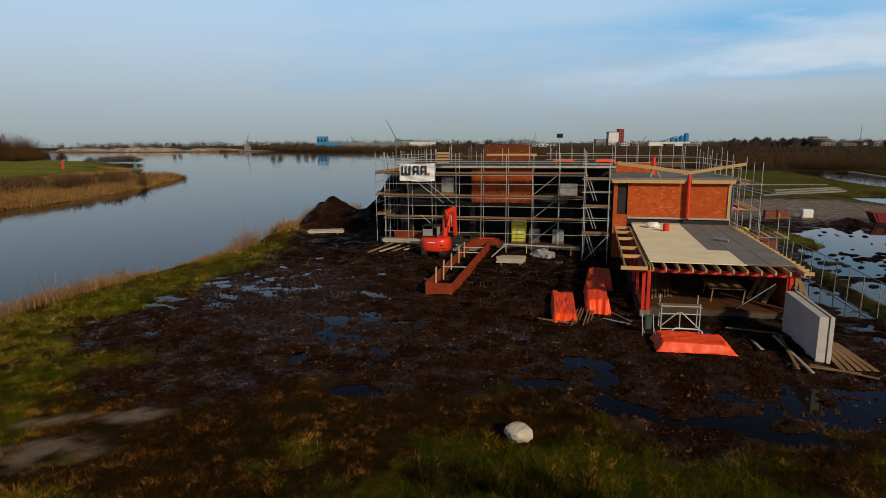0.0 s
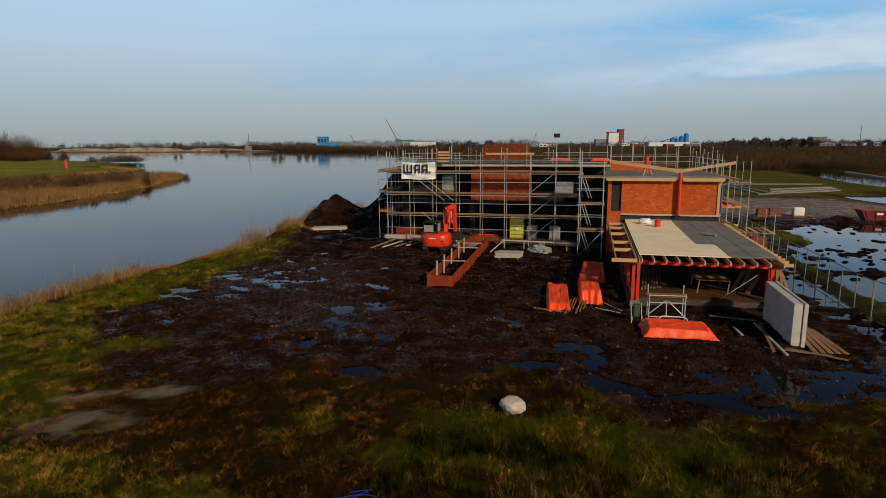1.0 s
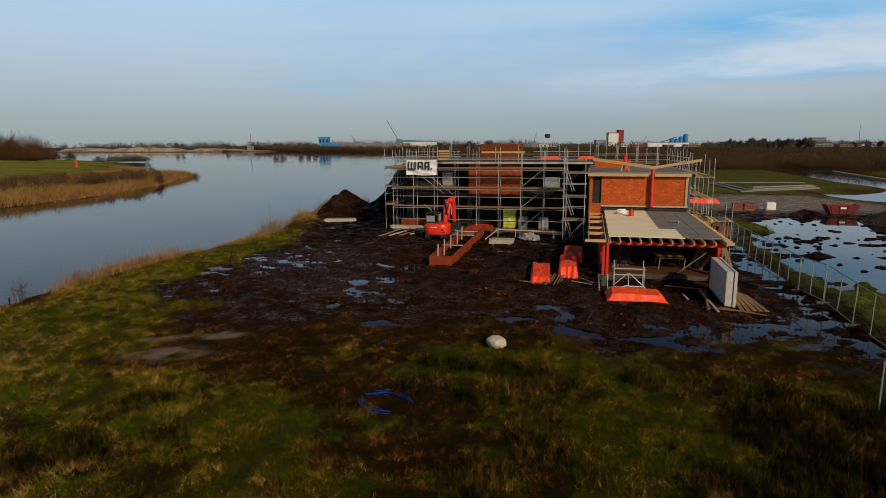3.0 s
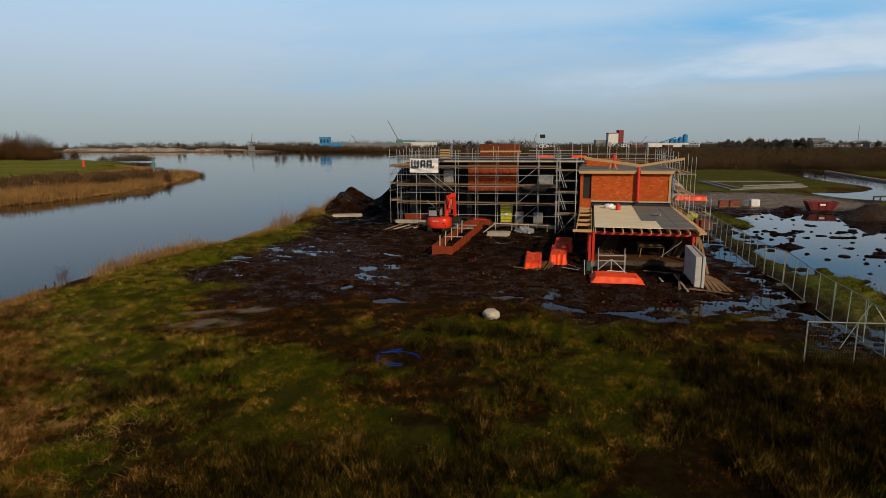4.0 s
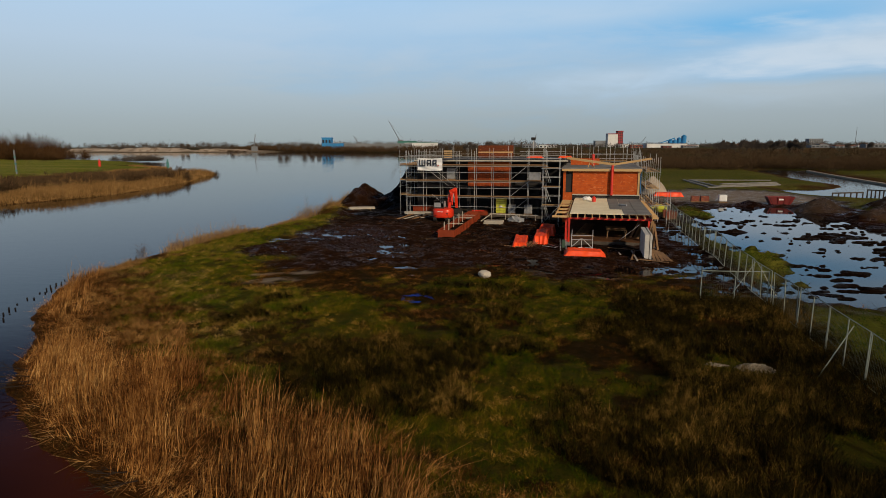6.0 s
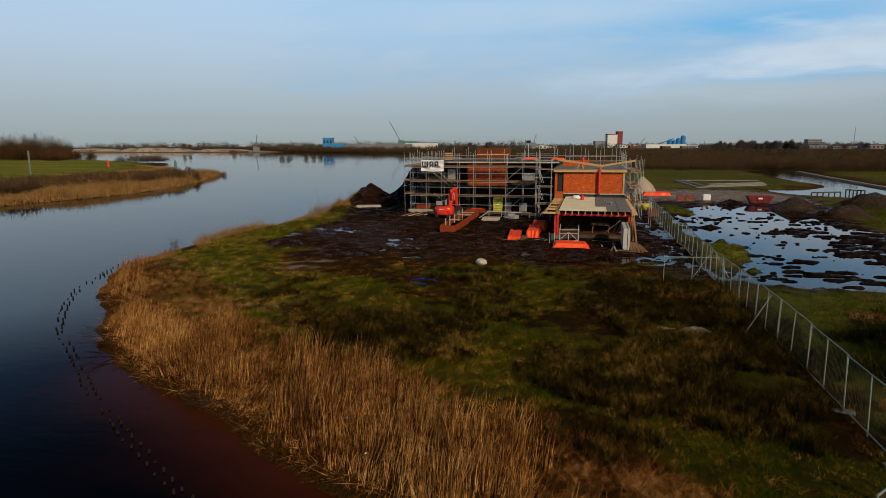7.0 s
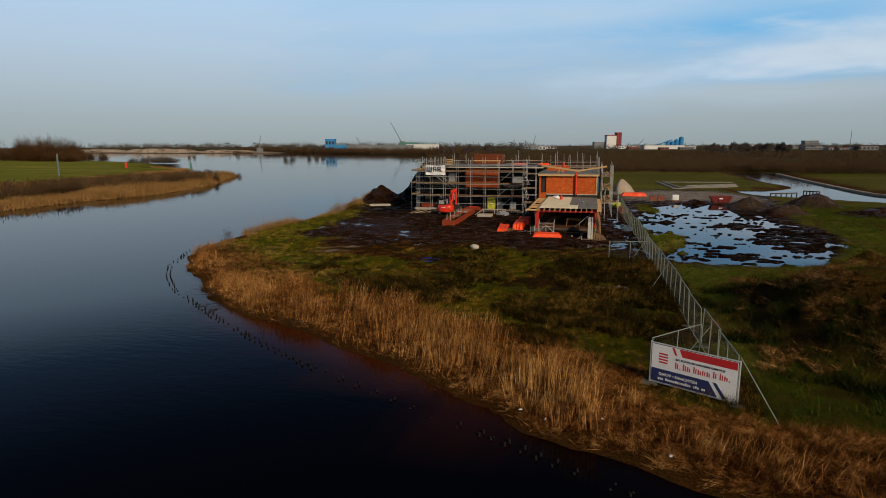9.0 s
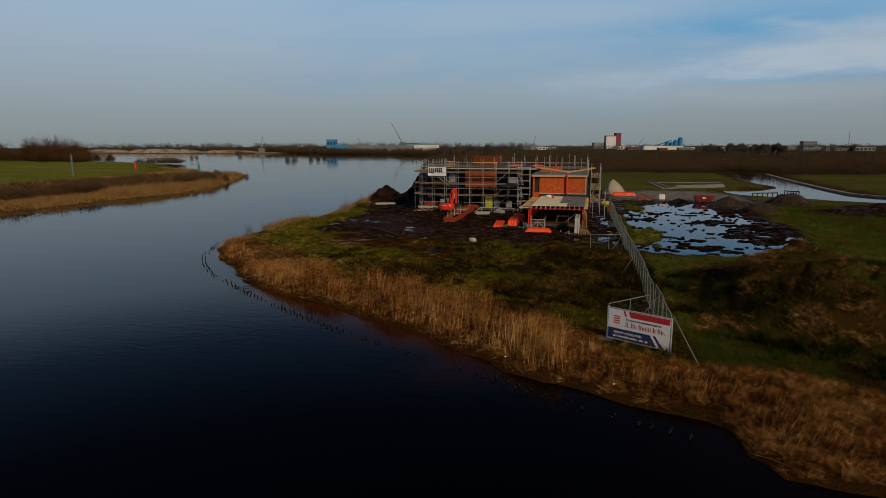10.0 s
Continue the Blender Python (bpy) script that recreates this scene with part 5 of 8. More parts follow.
part("side_pane", box(fresh(), -11.69, -11.66, 44.9, 45.9, ez(1.55), ez(2.2), 0.005), GREYFOIL, cab, "pale reflecting side pane")
bm = fresh()
for a, b, w, h in (((-11.25, 45.9, 1.1), (-11.3, 46.6, 2.4), 0.30, 0.42), ((-11.3, 46.6, 2.4), (-11.15, 46.3, 3.25), 0.28, 0.38)):
    beam(bm, (a[0], a[1], ez(a[2])), (b[0], b[1], ez(b[2])), w, h, 0.03)
boom = part("boom", bm, DIGGER, dig, "orange-red bent boom")
bm = fresh()
beam(bm, (-11.15, 46.2, ez(3.25)), (-10.72, 46.9, ez(3.5)), 0.26, 0.34, 0.02)
beam(bm, (-10.74, 46.9, ez(3.55)), (-10.70, 47.2, ez(1.3)), 0.26, 0.32, 0.02)
part("arm", bm, DIGGER, dig, "orange-red dipper arm")
part("ram", tube(fresh(), (-11.5, 46.3, ez(1.5)), (-11.45, 46.5, ez(2.9)), 0.09, 8), DIGGER, boom)
part("ram", tube(fresh(), (-11.0, 46.2, ez(1.7)), (-10.95, 46.4, ez(3.1)), 0.08, 8), DIGGER, boom)
part("ram", tube(fresh(), (-11.05, 46.0, ez(2.2)), (-10.9, 46.5, ez(3.4)), 0.10, 10), DIGGER, boom)
part("ram_rod", tube(fresh(), (-10.98, 46.75, ez(3.30)), (-10.92, 46.9, ez(2.0)), 0.045, 8), STEEL, boom, "bright steel ram rod")
part("knuckle", tube(fresh(), (-11.38, 46.6, ez(2.42)), (-11.0, 46.6, ez(2.42)), 0.16, 12), RUBBER, boom, "dark pivot boss")
part("knuckle", tube(fresh(), (-11.32, 46.3, ez(3.28)), (-10.8, 46.3, ez(3.28)), 0.15, 12), DIGGER, boom)
part("hose", tube(fresh(), (-11.28, 46.2, ez(1.6)), (-11.2, 46.15, ez(3.2)), 0.03, 6), RUBBER, boom, "black hydraulic hose")
bm = box(fresh(), -11.1, -10.2, 47.2, 47.9, ez(0.55), ez(1.2), 0.12)
part("bucket", bm, RUBBER, dig, "dark steel bucket")
blade = part("dozer_blade", box(fresh(), -12.9, -10.8, 46.6, 46.7, ez(0.1), ez(0.5), 0.02), RUBBER, dig)

dig.matrix_basis = pose(-11.45, 43.6, height(-11.45, 43.6) - gz)

# timber trench form
form = thing("trench_form", (-8.4, 39.0, 0.0), "long open red-brown board formwork with pale stakes", "formwork")
fz = -0.02
def form_at(u, v):
    """u across from one long side to the other, v along from the near end."""
    return -8.95 + 1.55 * u + (-0.35) * v, 31.7 + 15.0 * v
for u in (0.0, 1.0):
    for k in range(6):
        a, b = form_at(u, k / 6), form_at(u, (k + 0.985) / 6)
        part("form_panel", beam(fresh(), (*a, fz + 0.36), (*b, fz + 0.36), 0.04, 0.74, 0.004), FORMPLY, form)
        for j in range(3):
            p = form_at(u, (k + 0.15 + j * 0.33) / 6)
            s = 0.06 if u else -0.06
            part("form_batten", box(fresh(), p[0] + s - 0.03, p[0] + s + 0.03, p[1] - 0.04, p[1] + 0.04, fz - 0.05, fz + 0.70), FORMPLY, form)
for v in (0.0, 1.0):
    a, b = form_at(0, v), form_at(1, v)
    part("form_panel", beam(fresh(), (*a, fz + 0.36), (*b, fz + 0.36), 0.04, 0.74, 0.004), FORMPLY, form)
for k, v in enumerate((0.12, 0.26, 0.42, 0.60, 0.74)):
    p = form_at(0.12, v)
    part("stake", beam(fresh(), (p[0], p[1], fz - 0.1), (p[0] + 0.03, p[1], fz + 1.25), 0.08, 0.08), PALEWOOD, form)
    a, b = form_at(-0.02, v + 0.02), form_at(1.02, v + 0.03)
    if k in (1, 3, 4):
        part("spreader", beam(fresh(), (*a, fz + 0.78), (*b, fz + 0.78), 0.09, 0.05), PALEWOOD, form)
cover = thing("form_stack", (-8.0, 48.0, 0.0), "stack of red-brown form boards at the trench end", "stack")
for k in range(5):
    part("form_sheet", box(fresh(), -9.4 + 0.05 * k, -7.0 - 0.04 * k, 46.9, 48.1, 0.32 + 0.09 * k, 0.40 + 0.09 * k), FORMPLY, cover)
part("red_trim", box(fresh(), -8.8, -7.4, 47.2, 47.5, 0.77, 0.86), REDSTEEL, cover)

# packed goods in front of the scaffold
def pack(name, x0, x1, y0, y1, z0, h, material, label, category):
    ob = thing(name, ((x0 + x1) / 2, (y0 + y1) / 2, z0), label, category, "packed goods by the slab")
    part("pallet", box(fresh(), x0, x1, y0, y1, z0, z0 + 0.13), OLDWOOD, ob, "wooden pallet")
    bm = box(fresh(), x0 + 0.02, x1 - 0.02, y0 + 0.02, y1 - 0.02, z0 + 0.13, z0 + h, 0.05)
    bmesh.ops.subdivide_edges(bm, edges=bm.edges, cuts=2, use_grid_fill=True)
    for v in bm.verts:
        v.co += Vector((noise.noise(v.co * 3.1), noise.noise(v.co * 3.1 + Vector((5, 5, 5))), noise.noise(v.co * 2.7) * 0.6)) * 0.035
        v.co.z = max(v.co.z, z0 + 0.131)
    part("foil_wrap", bm, material, ob)
    return ob


pk = pack("wrapped_pallet", -6.2, -5.0, 48.4, 49.4, 0.32, 1.85, YELLOW, "pallet of goods wrapped in yellow-green foil", "pallet")
for z0 in (0.72, 1.06, 1.42, 1.80):
    part("band", box(fresh(), -6.20, -5.00, 48.372, 48.386, z0, z0 + 0.035), GREENBAND, pk, "dark shadowed joint between layers")
part("print_panel", box(fresh(), -5.75, -5.40, 48.372, 48.384, 1.14, 1.34), WHITE, pk, "pale printed panel")
pack("wrapped_pallet", -4.75, -3.85, 48.5, 49.3, 0.32, 1.15, GREYFOIL, "pallet of blocks wrapped in grey foil", "pallet")
pack("wrapped_pallet", -2.85, -1.9, 48.5, 49.3, 0.32, 1.15, GREYFOIL, "pallet of blocks wrapped in grey foil", "pallet")
pack("block_pack", -12.2, -11.2, 48.45, 48.5 + 0.7, 4.32, 1.4, GREYFOIL, "pale pack of blocks standing on the scaffold", "pack")
pack("block_pack", -2.3, -0.9, 47.3, 48.1, 4.32, 1.0, GREYFOIL, "grey steel crate standing on the scaffold", "crate")


def stack(name, x, y, n, l, w, h, turn, material, label, lift=0.05, group="timber stacks"):
    ob = thing(name, (x, y, height(x, y)), label, "timber stack", group, turn=turn)
    for k in range(n):
        row, col = k % max(n // 2, 1), k // max(n // 2, 1)
        d = rng.uniform(-0.15, 0.15)
        part("timber", box(fresh(), -l / 2 + d, l / 2 + d, (row - n / 4) * (w + 0.02), (row - n / 4) * (w + 0.02) + w, lift + col * (h + 0.01), lift + col * (h + 0.01) + h, 0.005),
             material, ob, local=True)
    for s in (-0.35, 0.35):
        part("bearer", box(fresh(), l * s - 0.05, l * s + 0.05, -n / 4 * w - 0.2, n / 4 * w + 0.2, -0.1, lift), OLDWOOD, ob, local=True)
    return ob


stack("timber_stack", -5.3, 41.6, 12, 1.9, 0.2, 0.16, 4, PALEWOOD, "low stack of pale grey timbers in the mud", 0.14)
stack("timber_stack", -24.4, 51.5, 10, 3.2, 0.22, 0.12, 20, PALEWOOD, "flat stack of whitish boards beside the soil heap", 0.12)
stack("timber_stack", -15.6, 49.0 - 1.1, 6, 3.4, 0.2, 0.15, 2, PALEWOOD, "row of pale timbers below the scaffold", 0.12)
for k in range(5):
    x = -16.9 + k * 0.9
    za, zb = height(x, 43.2) + 0.07, height(x + 1.0, 47.0) + 0.09
    tagged(link_mesh("loose_beam", beam(fresh(), (x, 43.0 + 0.4 * k, za), (x + 0.9, 47.0, zb), 0.14, 0.10, 0.006), PALEWOOD if k % 2 else OLDWOOD),
           "pale beam laid on the mud below the scaffold", "beam", "beams by the scaffold")
bm = fresh()
for k in range(6):
    box(bm, -16.6, -13.9, 48.9 - 0.02 * k, 49.3, 0.33 + 0.11 * k, 0.42 + 0.11 * k)
tagged(link_mesh("board_pile", bm, FORMPLY), "pile of dark red boards on the slab", "board pile")
for k in range(4):
    tagged(link_mesh("floor_plate", box(fresh(), -11.0 + 0.1 * k, -8.2 + 0.2 * k, 45.7 + 0.55 * k, 46.2 + 0.55 * k, height(-9.6, 46) - 0.1, height(-9.6, 46) + 0.18 + 0.02 * k, 0.01), CONCRETE),
           "pale concrete plank lying before the slab", "plank", "concrete planks")
bench = thing("setting_out_frame", (-4.0, 44.0, 0.0), "pale lath profile frame set out in front of the slab", "frame")
for x in (-6.2, -4.6, -3.0, -1.2):
    part("stake", beam(fresh(), (x, 45.4, height(x, 45.4) - 0.1), (x, 45.4, 0.75), 0.06, 0.06), PALEWOOD, bench)
part("lath", beam(fresh(), (-6.4, 45.36, 0.72), (-0.9, 45.36, 0.62), 0.03, 0.10), PALEWOOD, bench)
part("lath", beam(fresh(), (-6.2, 45.4, 0.72), (-6.9, 42.6, 0.2), 0.03, 0.10), PALEWOOD, bench)
bm = fresh()
bmesh.ops.create_icosphere(bm, subdivisions=3, radius=0.6, matrix=pose(-3.2, 44.0, 0.2) @ Matrix.Diagonal((1.5, 0.8, 0.75, 1)))
for v in bm.verts:
    v.co += Vector((noise.noise(v.co * 3), noise.noise(v.co * 3 + Vector((9, 0, 0))), noise.noise(v.co * 3 + Vector((0, 9, 0))))) * 0.28
    v.co.z = max(v.co.z, -0.05)
tagged(link_mesh("plastic_sheet", bm, GREYFOIL), "crumpled pale plastic sheet lying in the mud", "sheet")

# light alloy frame and barrow before the annex
rolling = thing("alloy_tower_frame", (4.15, 27.4, 0.0), "light aluminium folding tower frame before the annex", "scaffold frame")
ALLOY = unit_tube("alloy", 0.028, STEEL)
tz = height(4.1, 27.4)
for x, y in ((3.35, 27.2), (5.0, 27.35), (3.35, 28.0), (5.0, 28.1)):
    rod("post", rolling, (x, y, tz), (x, y, tz + (1.32 if y < 27.5 else 1.55)), ALLOY)
for z in (0.15, 0.85, 1.2):
    rod("rail", rolling, (3.35, 27.2, tz + z), (5.0, 27.35, tz + z), ALLOY)
plank("platform", rolling, (3.25, 27.6, tz + 1.12), (5.1, 27.75, tz + 1.12), 0.6, 0.05, BOARD_OLD)
for a, b in (((3.3, 0.2), (4.1, 0.95)), ((4.2, 0.95), (5.0, 0.2)), ((4.15, 0.15), (4.15, 0.95))):
    rod("diagonal", rolling, (a[0], 27.25, tz + a[1]), (b[0], 27.28, tz + b[1]), ALLOY)
# wheelbarrow stood on end: green tray, pale frame legs
barrow = thing("concrete_skip_hopper", (2.75, 26.6, 0.0), "small dark green wheelbarrow stood upright in the mud", "hopper")
GREENSTEEL = surface("dark green steel", (0.035, 0.070, 0.045), (0.05, 0.085, 0.06), 2.5, 0.6, 0, 0.1, (0.08, 0.06, 0.045), 0.6)
bz = height(2.75, 26.6)
part("bin", box(fresh(), 2.6, 2.9, 26.46, 26.74, bz + 0.22, bz + 0.85, 0.06), GREENSTEEL, barrow)
for x in (2.52, 2.98):
    part("leg", tube(fresh(), (x, 26.35, bz - 0.02), (x - 0.05, 26.5, bz + 0.95), 0.020, 6), STEEL, barrow)
    part("handle", tube(fresh(), (x, 26.35, bz + 0.35), (x + 0.02, 25.9, bz + 0.25), 0.018, 6), STEEL, barrow)
bm = fresh()
bmesh.ops.create_grid(bm, x_segments=14, y_segments=10, size=0.5, matrix=pose(4.9, 26.95, height(4.9, 26.95) + 0.12, 0, 0, 10) @ Matrix.Diagonal((1.3, 0.5, 1, 1)))
BLUE = surface("blue plastic", (0.005, 0.034, 0.24), (0.007, 0.048, 0.32), 2.0, 0.7, 0, 0.1)
for v in bm.verts:
    v.co.z += 0.14 * noise.noise(v.co * 2.5)
ob = link_mesh("blue_sheet", bm, BLUE)
ob.modifiers.new("thick", "SOLIDIFY").thickness = 0.01
tagged(ob, "small blue plastic sheet lying behind the tarpaulin", "sheet")

loop = bpy.data.curves.new("hose_loop", "CURVE")
loop.dimensions, loop.bevel_depth, loop.bevel_resolution = "3D", 0.028, 2
sp = loop.splines.new("POLY")
sp.points.add(27)
for i, p in enumerate(sp.points):
    a_ = 2 * math.pi * i / 28
    hx, hy = 4.45 + 0.62 * math.cos(a_), 26.95 + 0.26 * math.sin(a_)
    p.co = (hx, hy, height(4.45, 26.95) + 0.16 + 0.09 * math.sin(a_) + 0.03 * math.sin(3 * a_), 1)
sp.use_cyclic_u = True
loop.materials.append(WHITE)
tagged(new("hose_loop", loop), "pale loop of hose lying behind the orange tarpaulin", "hose")

# boulder and blue cord in the grass
bm = fresh()
bmesh.ops.create_icosphere(bm, subdivisions=4, radius=0.46)
for v in bm.verts:
    n = v.co.normalized()
    v.co = Vector((n.x * 0.40, n.y * 0.33, n.z * 0.28)) * (1 + 0.22 * noise.noise(n * 1.7 + Vector((3, 1, 2))) + 0.07 * noise.noise(n * 5))
    v.co.z = min(v.co.z, 0.27 + 0.04 * noise.noise(n * 3))
bmesh.ops.transform(bm, matrix=pose(-1.75, 15.95, height(-1.75, 15.95) + 0.24, 0, 0, -12), verts=bm.verts)
tagged(link_mesh("boulder", bm, STONE), "pale rounded boulder lying in the grass", "boulder")
cord = bpy.data.curves.new("blue_rope", "CURVE")
cord.dimensions, cord.bevel_depth, cord.bevel_resolution = "3D", 0.013, 2
r2 = random.Random(9)
for k in range(22):
    sp = cord.splines.new("BEZIER")
    sp.bezier_points.add(2)
    # strips lying along a broken oval
    turn = (k % 3 - 1) * 0.28 + (0.6, 2.1, 3.5, 4.6)[k % 4] + r2.gauss(0, 0.12)
    cx_, cy_ = -4.5 + (0.85 + r2.gauss(0, 0.07)) * math.cos(turn), 9.9 + (0.72 + r2.gauss(0, 0.09)) * math.sin(turn)
    ang, half = turn + math.pi / 2 + r2.gauss(0, 0.25), r2.uniform(0.18, 0.36)
    for i, p in enumerate(sp.bezier_points):
        x, y = cx_ + (i - 1) * half * math.cos(ang) + r2.uniform(-0.05, 0.05), cy_ + (i - 1) * half * math.sin(ang) + r2.uniform(-0.05, 0.05)
        p.co = (x, y, height(x, y) + 0.04 + r2.uniform(0.0, 0.05))
        p.handle_left_type = p.handle_right_type = "AUTO"
cord.materials.append(BLUE)
tagged(new("blue_rope", cord), "tangled bright blue plastic strips lying in the grass", "rope")

# yard behind: skip, crate, pallets, floodlight, sand
def brick_pallet(x, y):
    ob = thing("brick_pallet", (x, y, height(x, y)), "pallet stacked with red-brown bricks", "pallet", "brick pallets")
    z = height(x, y)
    part("pallet", box(fresh(), x - 0.6, x + 0.6, y - 0.5, y + 0.5, z, z + 0.13), OLDWOOD, ob)
    part("bricks", box(fresh(), x - 0.55, x + 0.55, y - 0.45, y + 0.45, z + 0.13, z + 0.85, 0.01), BRICKRED, ob)


BRICKRED = brick_material("red brick", (0.23, 0.060, 0.035), (0.18, 0.045, 0.028), (0.10, 0.06, 0.05), 0.22, 0.065)
for x, y in ((19.6, 72.0), (21.0, 72.5), (13.6, 49.5), (13.5, 51.6)):
    brick_pallet(x, y)
crate = thing("water_tank", (23.4, 72.4, 0.0), "white plastic tank in a cage on the yard", "tank")
z = height(23.4, 72.4)
part("tank", box(fresh(), 22.85, 23.95, 71.9, 72.9, z + 0.15, z + 1.1, 0.12), WHITE, crate)
part("pallet", box(fresh(), 22.75, 24.05, 71.9, 72.9, z, z + 0.14), OLDWOOD, crate)
skip = thing("waste_skip", (30.4, 70.6, 0.0), "dark red open waste skip standing on the yard", "skip")
SKIPRED = surface("dark red paint", (0.17, 0.012, 0.010), (0.12, 0.010, 0.009), 1.0, 0.5, 0, 0.1, (0.09, 0.03, 0.02), 0.62)
z = height(30.4, 70.6)
bm = fresh()
lo = [bm.verts.new((30.4 + sx * 1.2, 70.6 + sy * 0.8, z)) for sx, sy in ((-1, -1), (1, -1), (1, 1), (-1, 1))]
hi = [bm.verts.new((30.4 + sx * 1.75, 70.6 + sy * 0.9, z + 1.05)) for sx, sy in ((-1, -1), (1, -1), (1, 1), (-1, 1))]
bm.faces.new(lo[::-1])
for i in range(4):
    bm.faces.new((lo[i - 1], lo[i], hi[i], hi[i - 1]))
sk = part("shell", bm, SKIPRED, skip)
sk.modifiers.new("thick", "SOLIDIFY").thickness = 0.06
part("plate", box(fresh(), 30.1, 30.7, 69.68, 69.71, z + 0.6, z + 0.82), WHITE, skip, "pale blank plate")
for x in (28.95, 29.9, 30.9, 31.85):
    part("rib", beam(fresh(), (30.4 + (x - 30.4) * 0.68, 69.78, z + 0.05), (30.4 + (x - 30.4) * 0.95, 69.68, z + 1.0), 0.08, 0.06), SKIPRED, skip)
spot = thing("floodlight_mast", (-3.0, 60.0, 6.7), "slim mast with a dark floodlight on the roof", "floodlight")
part("mast", tube(fresh(), (-3.0, 60.0, 6.7), (-3.0, 60.0, 9.1), 0.035, 6), STEEL, spot)
part("lamp_head", box(fresh(), -3.3, -2.7, 59.85, 60.1, 9.0, 9.4, 0.05), RUBBER, spot)
for x, y, w in ((13.2, 56.5, 1.1), (12.7, 58.5, 0.9)):
    bm = fresh()
    bmesh.ops.create_icosphere(bm, subdivisions=2, radius=w * 0.6, matrix=pose(x, y, height(x, y) + w * 0.4) @ Matrix.Diagonal((1.2, 0.9, 0.8, 1)))
    for v in bm.verts:
        v.co += Vector((noise.noise(v.co * 2), noise.noise(v.co * 2 + Vector((7, 0, 0))), 0)) * 0.2
    tagged(link_mesh("yellow_bag", bm, YELLOW), "yellow foil bundle lying beside the scaffold", "bundle", "yellow bundles")
bm = fresh()
bmesh.ops.create_cone(bm, cap_ends=False, segments=48, radius1=2.7, radius2=0.25, depth=3.4, matrix=pose(15.0, 86.0, 1.5))
bmesh.ops.subdivide_edges(bm, edges=bm.edges, cuts=4, use_grid_fill=True)
for v in bm.verts:
    v.co += Vector((1, 1, 0.6)) * noise.noise(v.co * 0.6) * 0.5
    if v.co.z > 2.9:
        v.co.z -= (v.co.z - 2.9) * 0.5
tagged(link_mesh("sand_mound", bm, SANDHEAP), "steep heap of pale sand behind the scaffold", "sand mound")
kerb = thing("foundation_outline", (34.0, 113.0, 0.0), "low concrete foundation strips laid out on the field", "foundation")
for a, b in (((25.8, 127), (27.0, 102)), ((27.2, 126), (29.0, 104)), ((27.0, 102.4), (42.5, 114.5)), ((26.6, 126.5), (44.5, 128.5)), ((29.5, 107), (43.0, 118)), ((31.0, 113), (43.5, 121))):
    part("foundation_strip", beam(fresh(), (*a, height(*a) + 0.02), (*b, height(*b) + 0.02), 0.7, 0.35, 0.02), CONCRETE, kerb)
for k, (x0, y0, x1, y1) in enumerate(((42.2, 85.6, 47.4, 88.0), (50.4, 94.0, 52.6, 92.0))):
    jet = thing("jetty_rail", (x0, y0, 0.0), "dark timber jetty rail on posts at the creek", "rail", "jetty rails")
    for i in range(6):
        x, y = x0 + (x1 - x0) * i / 5, y0 + (y1 - y0) * i / 5
        part("post", tube(fresh(), (x, y, min(height(x, y), -0.3) - 0.1), (x, y, 0.62), 0.11, 8), BARK, jet)
    part("rail", beam(fresh(), (x0, y0, 0.55), (x1, y1, 0.55), 0.15, 0.2), BARK, jet)

QUAY = spline([(72, 192), (69.2, 165), (66.6, 130), (65.4, 106), (66.8, 97), (74, 90.5), (90, 84.6), (104, 80)], 2.0, False)
bm = fresh()
for p, q in zip(QUAY[:-1], QUAY[1:]):
    beam(bm, (p[0], p[1], -0.42), (q[0], q[1], -0.42), 0.9, 0.42)
tagged(link_mesh("trim", bm, SANDHEAP), "pale sandy bank edge along the creek", "bank edge", kind="structure")


def gravel(name, x, y, rx, ry, h, turn, label, seed):
    """A small spilled heap: a rough low mound with loose stones over it."""
    bm = fresh()
    bmesh.ops.create_grid(bm, x_segments=40, y_segments=28, size=1.0)
    c, s = math.cos(radians(turn)), math.sin(radians(turn))
    for v in bm.verts:
        u, w = v.co.x, v.co.y
        d = math.hypot(u, w)
        px, py = x + (u * rx * c - w * ry * s), y + (u * rx * s + w * ry * c)
        k = max(0.0, 1 - d) ** 0.9
        v.co = Vector((px, py, height(px, py) - 0.06 + h * k * (0.8 + 0.5 * noise.noise(Vector((u * 2.5, w * 2.5, seed)))) + 0.05 * noise.noise(Vector((u * 9, w * 9, seed))) * (d < 1)))
    for f in list(bm.faces):
        if f.calc_center_median().length and all(math.hypot((v.co.x - x), (v.co.y - y)) > max(rx, ry) * 1.02 for v in f.verts):
            bm.faces.remove(f)
    return tagged(link_mesh(name, bm, GRAVEL), label, "gravel", "gravel in the rushes")


GRAVEL = surface("pale gravel", (0.22, 0.19, 0.145), (0.14, 0.118, 0.09), 5.0, 0.95, 0, 1.0, (0.12, 0.10, 0.08), 0.55)
gravel("gravel_mound", 11.1, 2.9, 0.85, 0.55, 0.40, 5, "small pile of pale gravel in the rushes", 1)
gravel("gravel_mound", 9.75, 2.95, 0.8, 0.4, 0.13, 0, "thin spill of pale gravel in the rushes", 2)

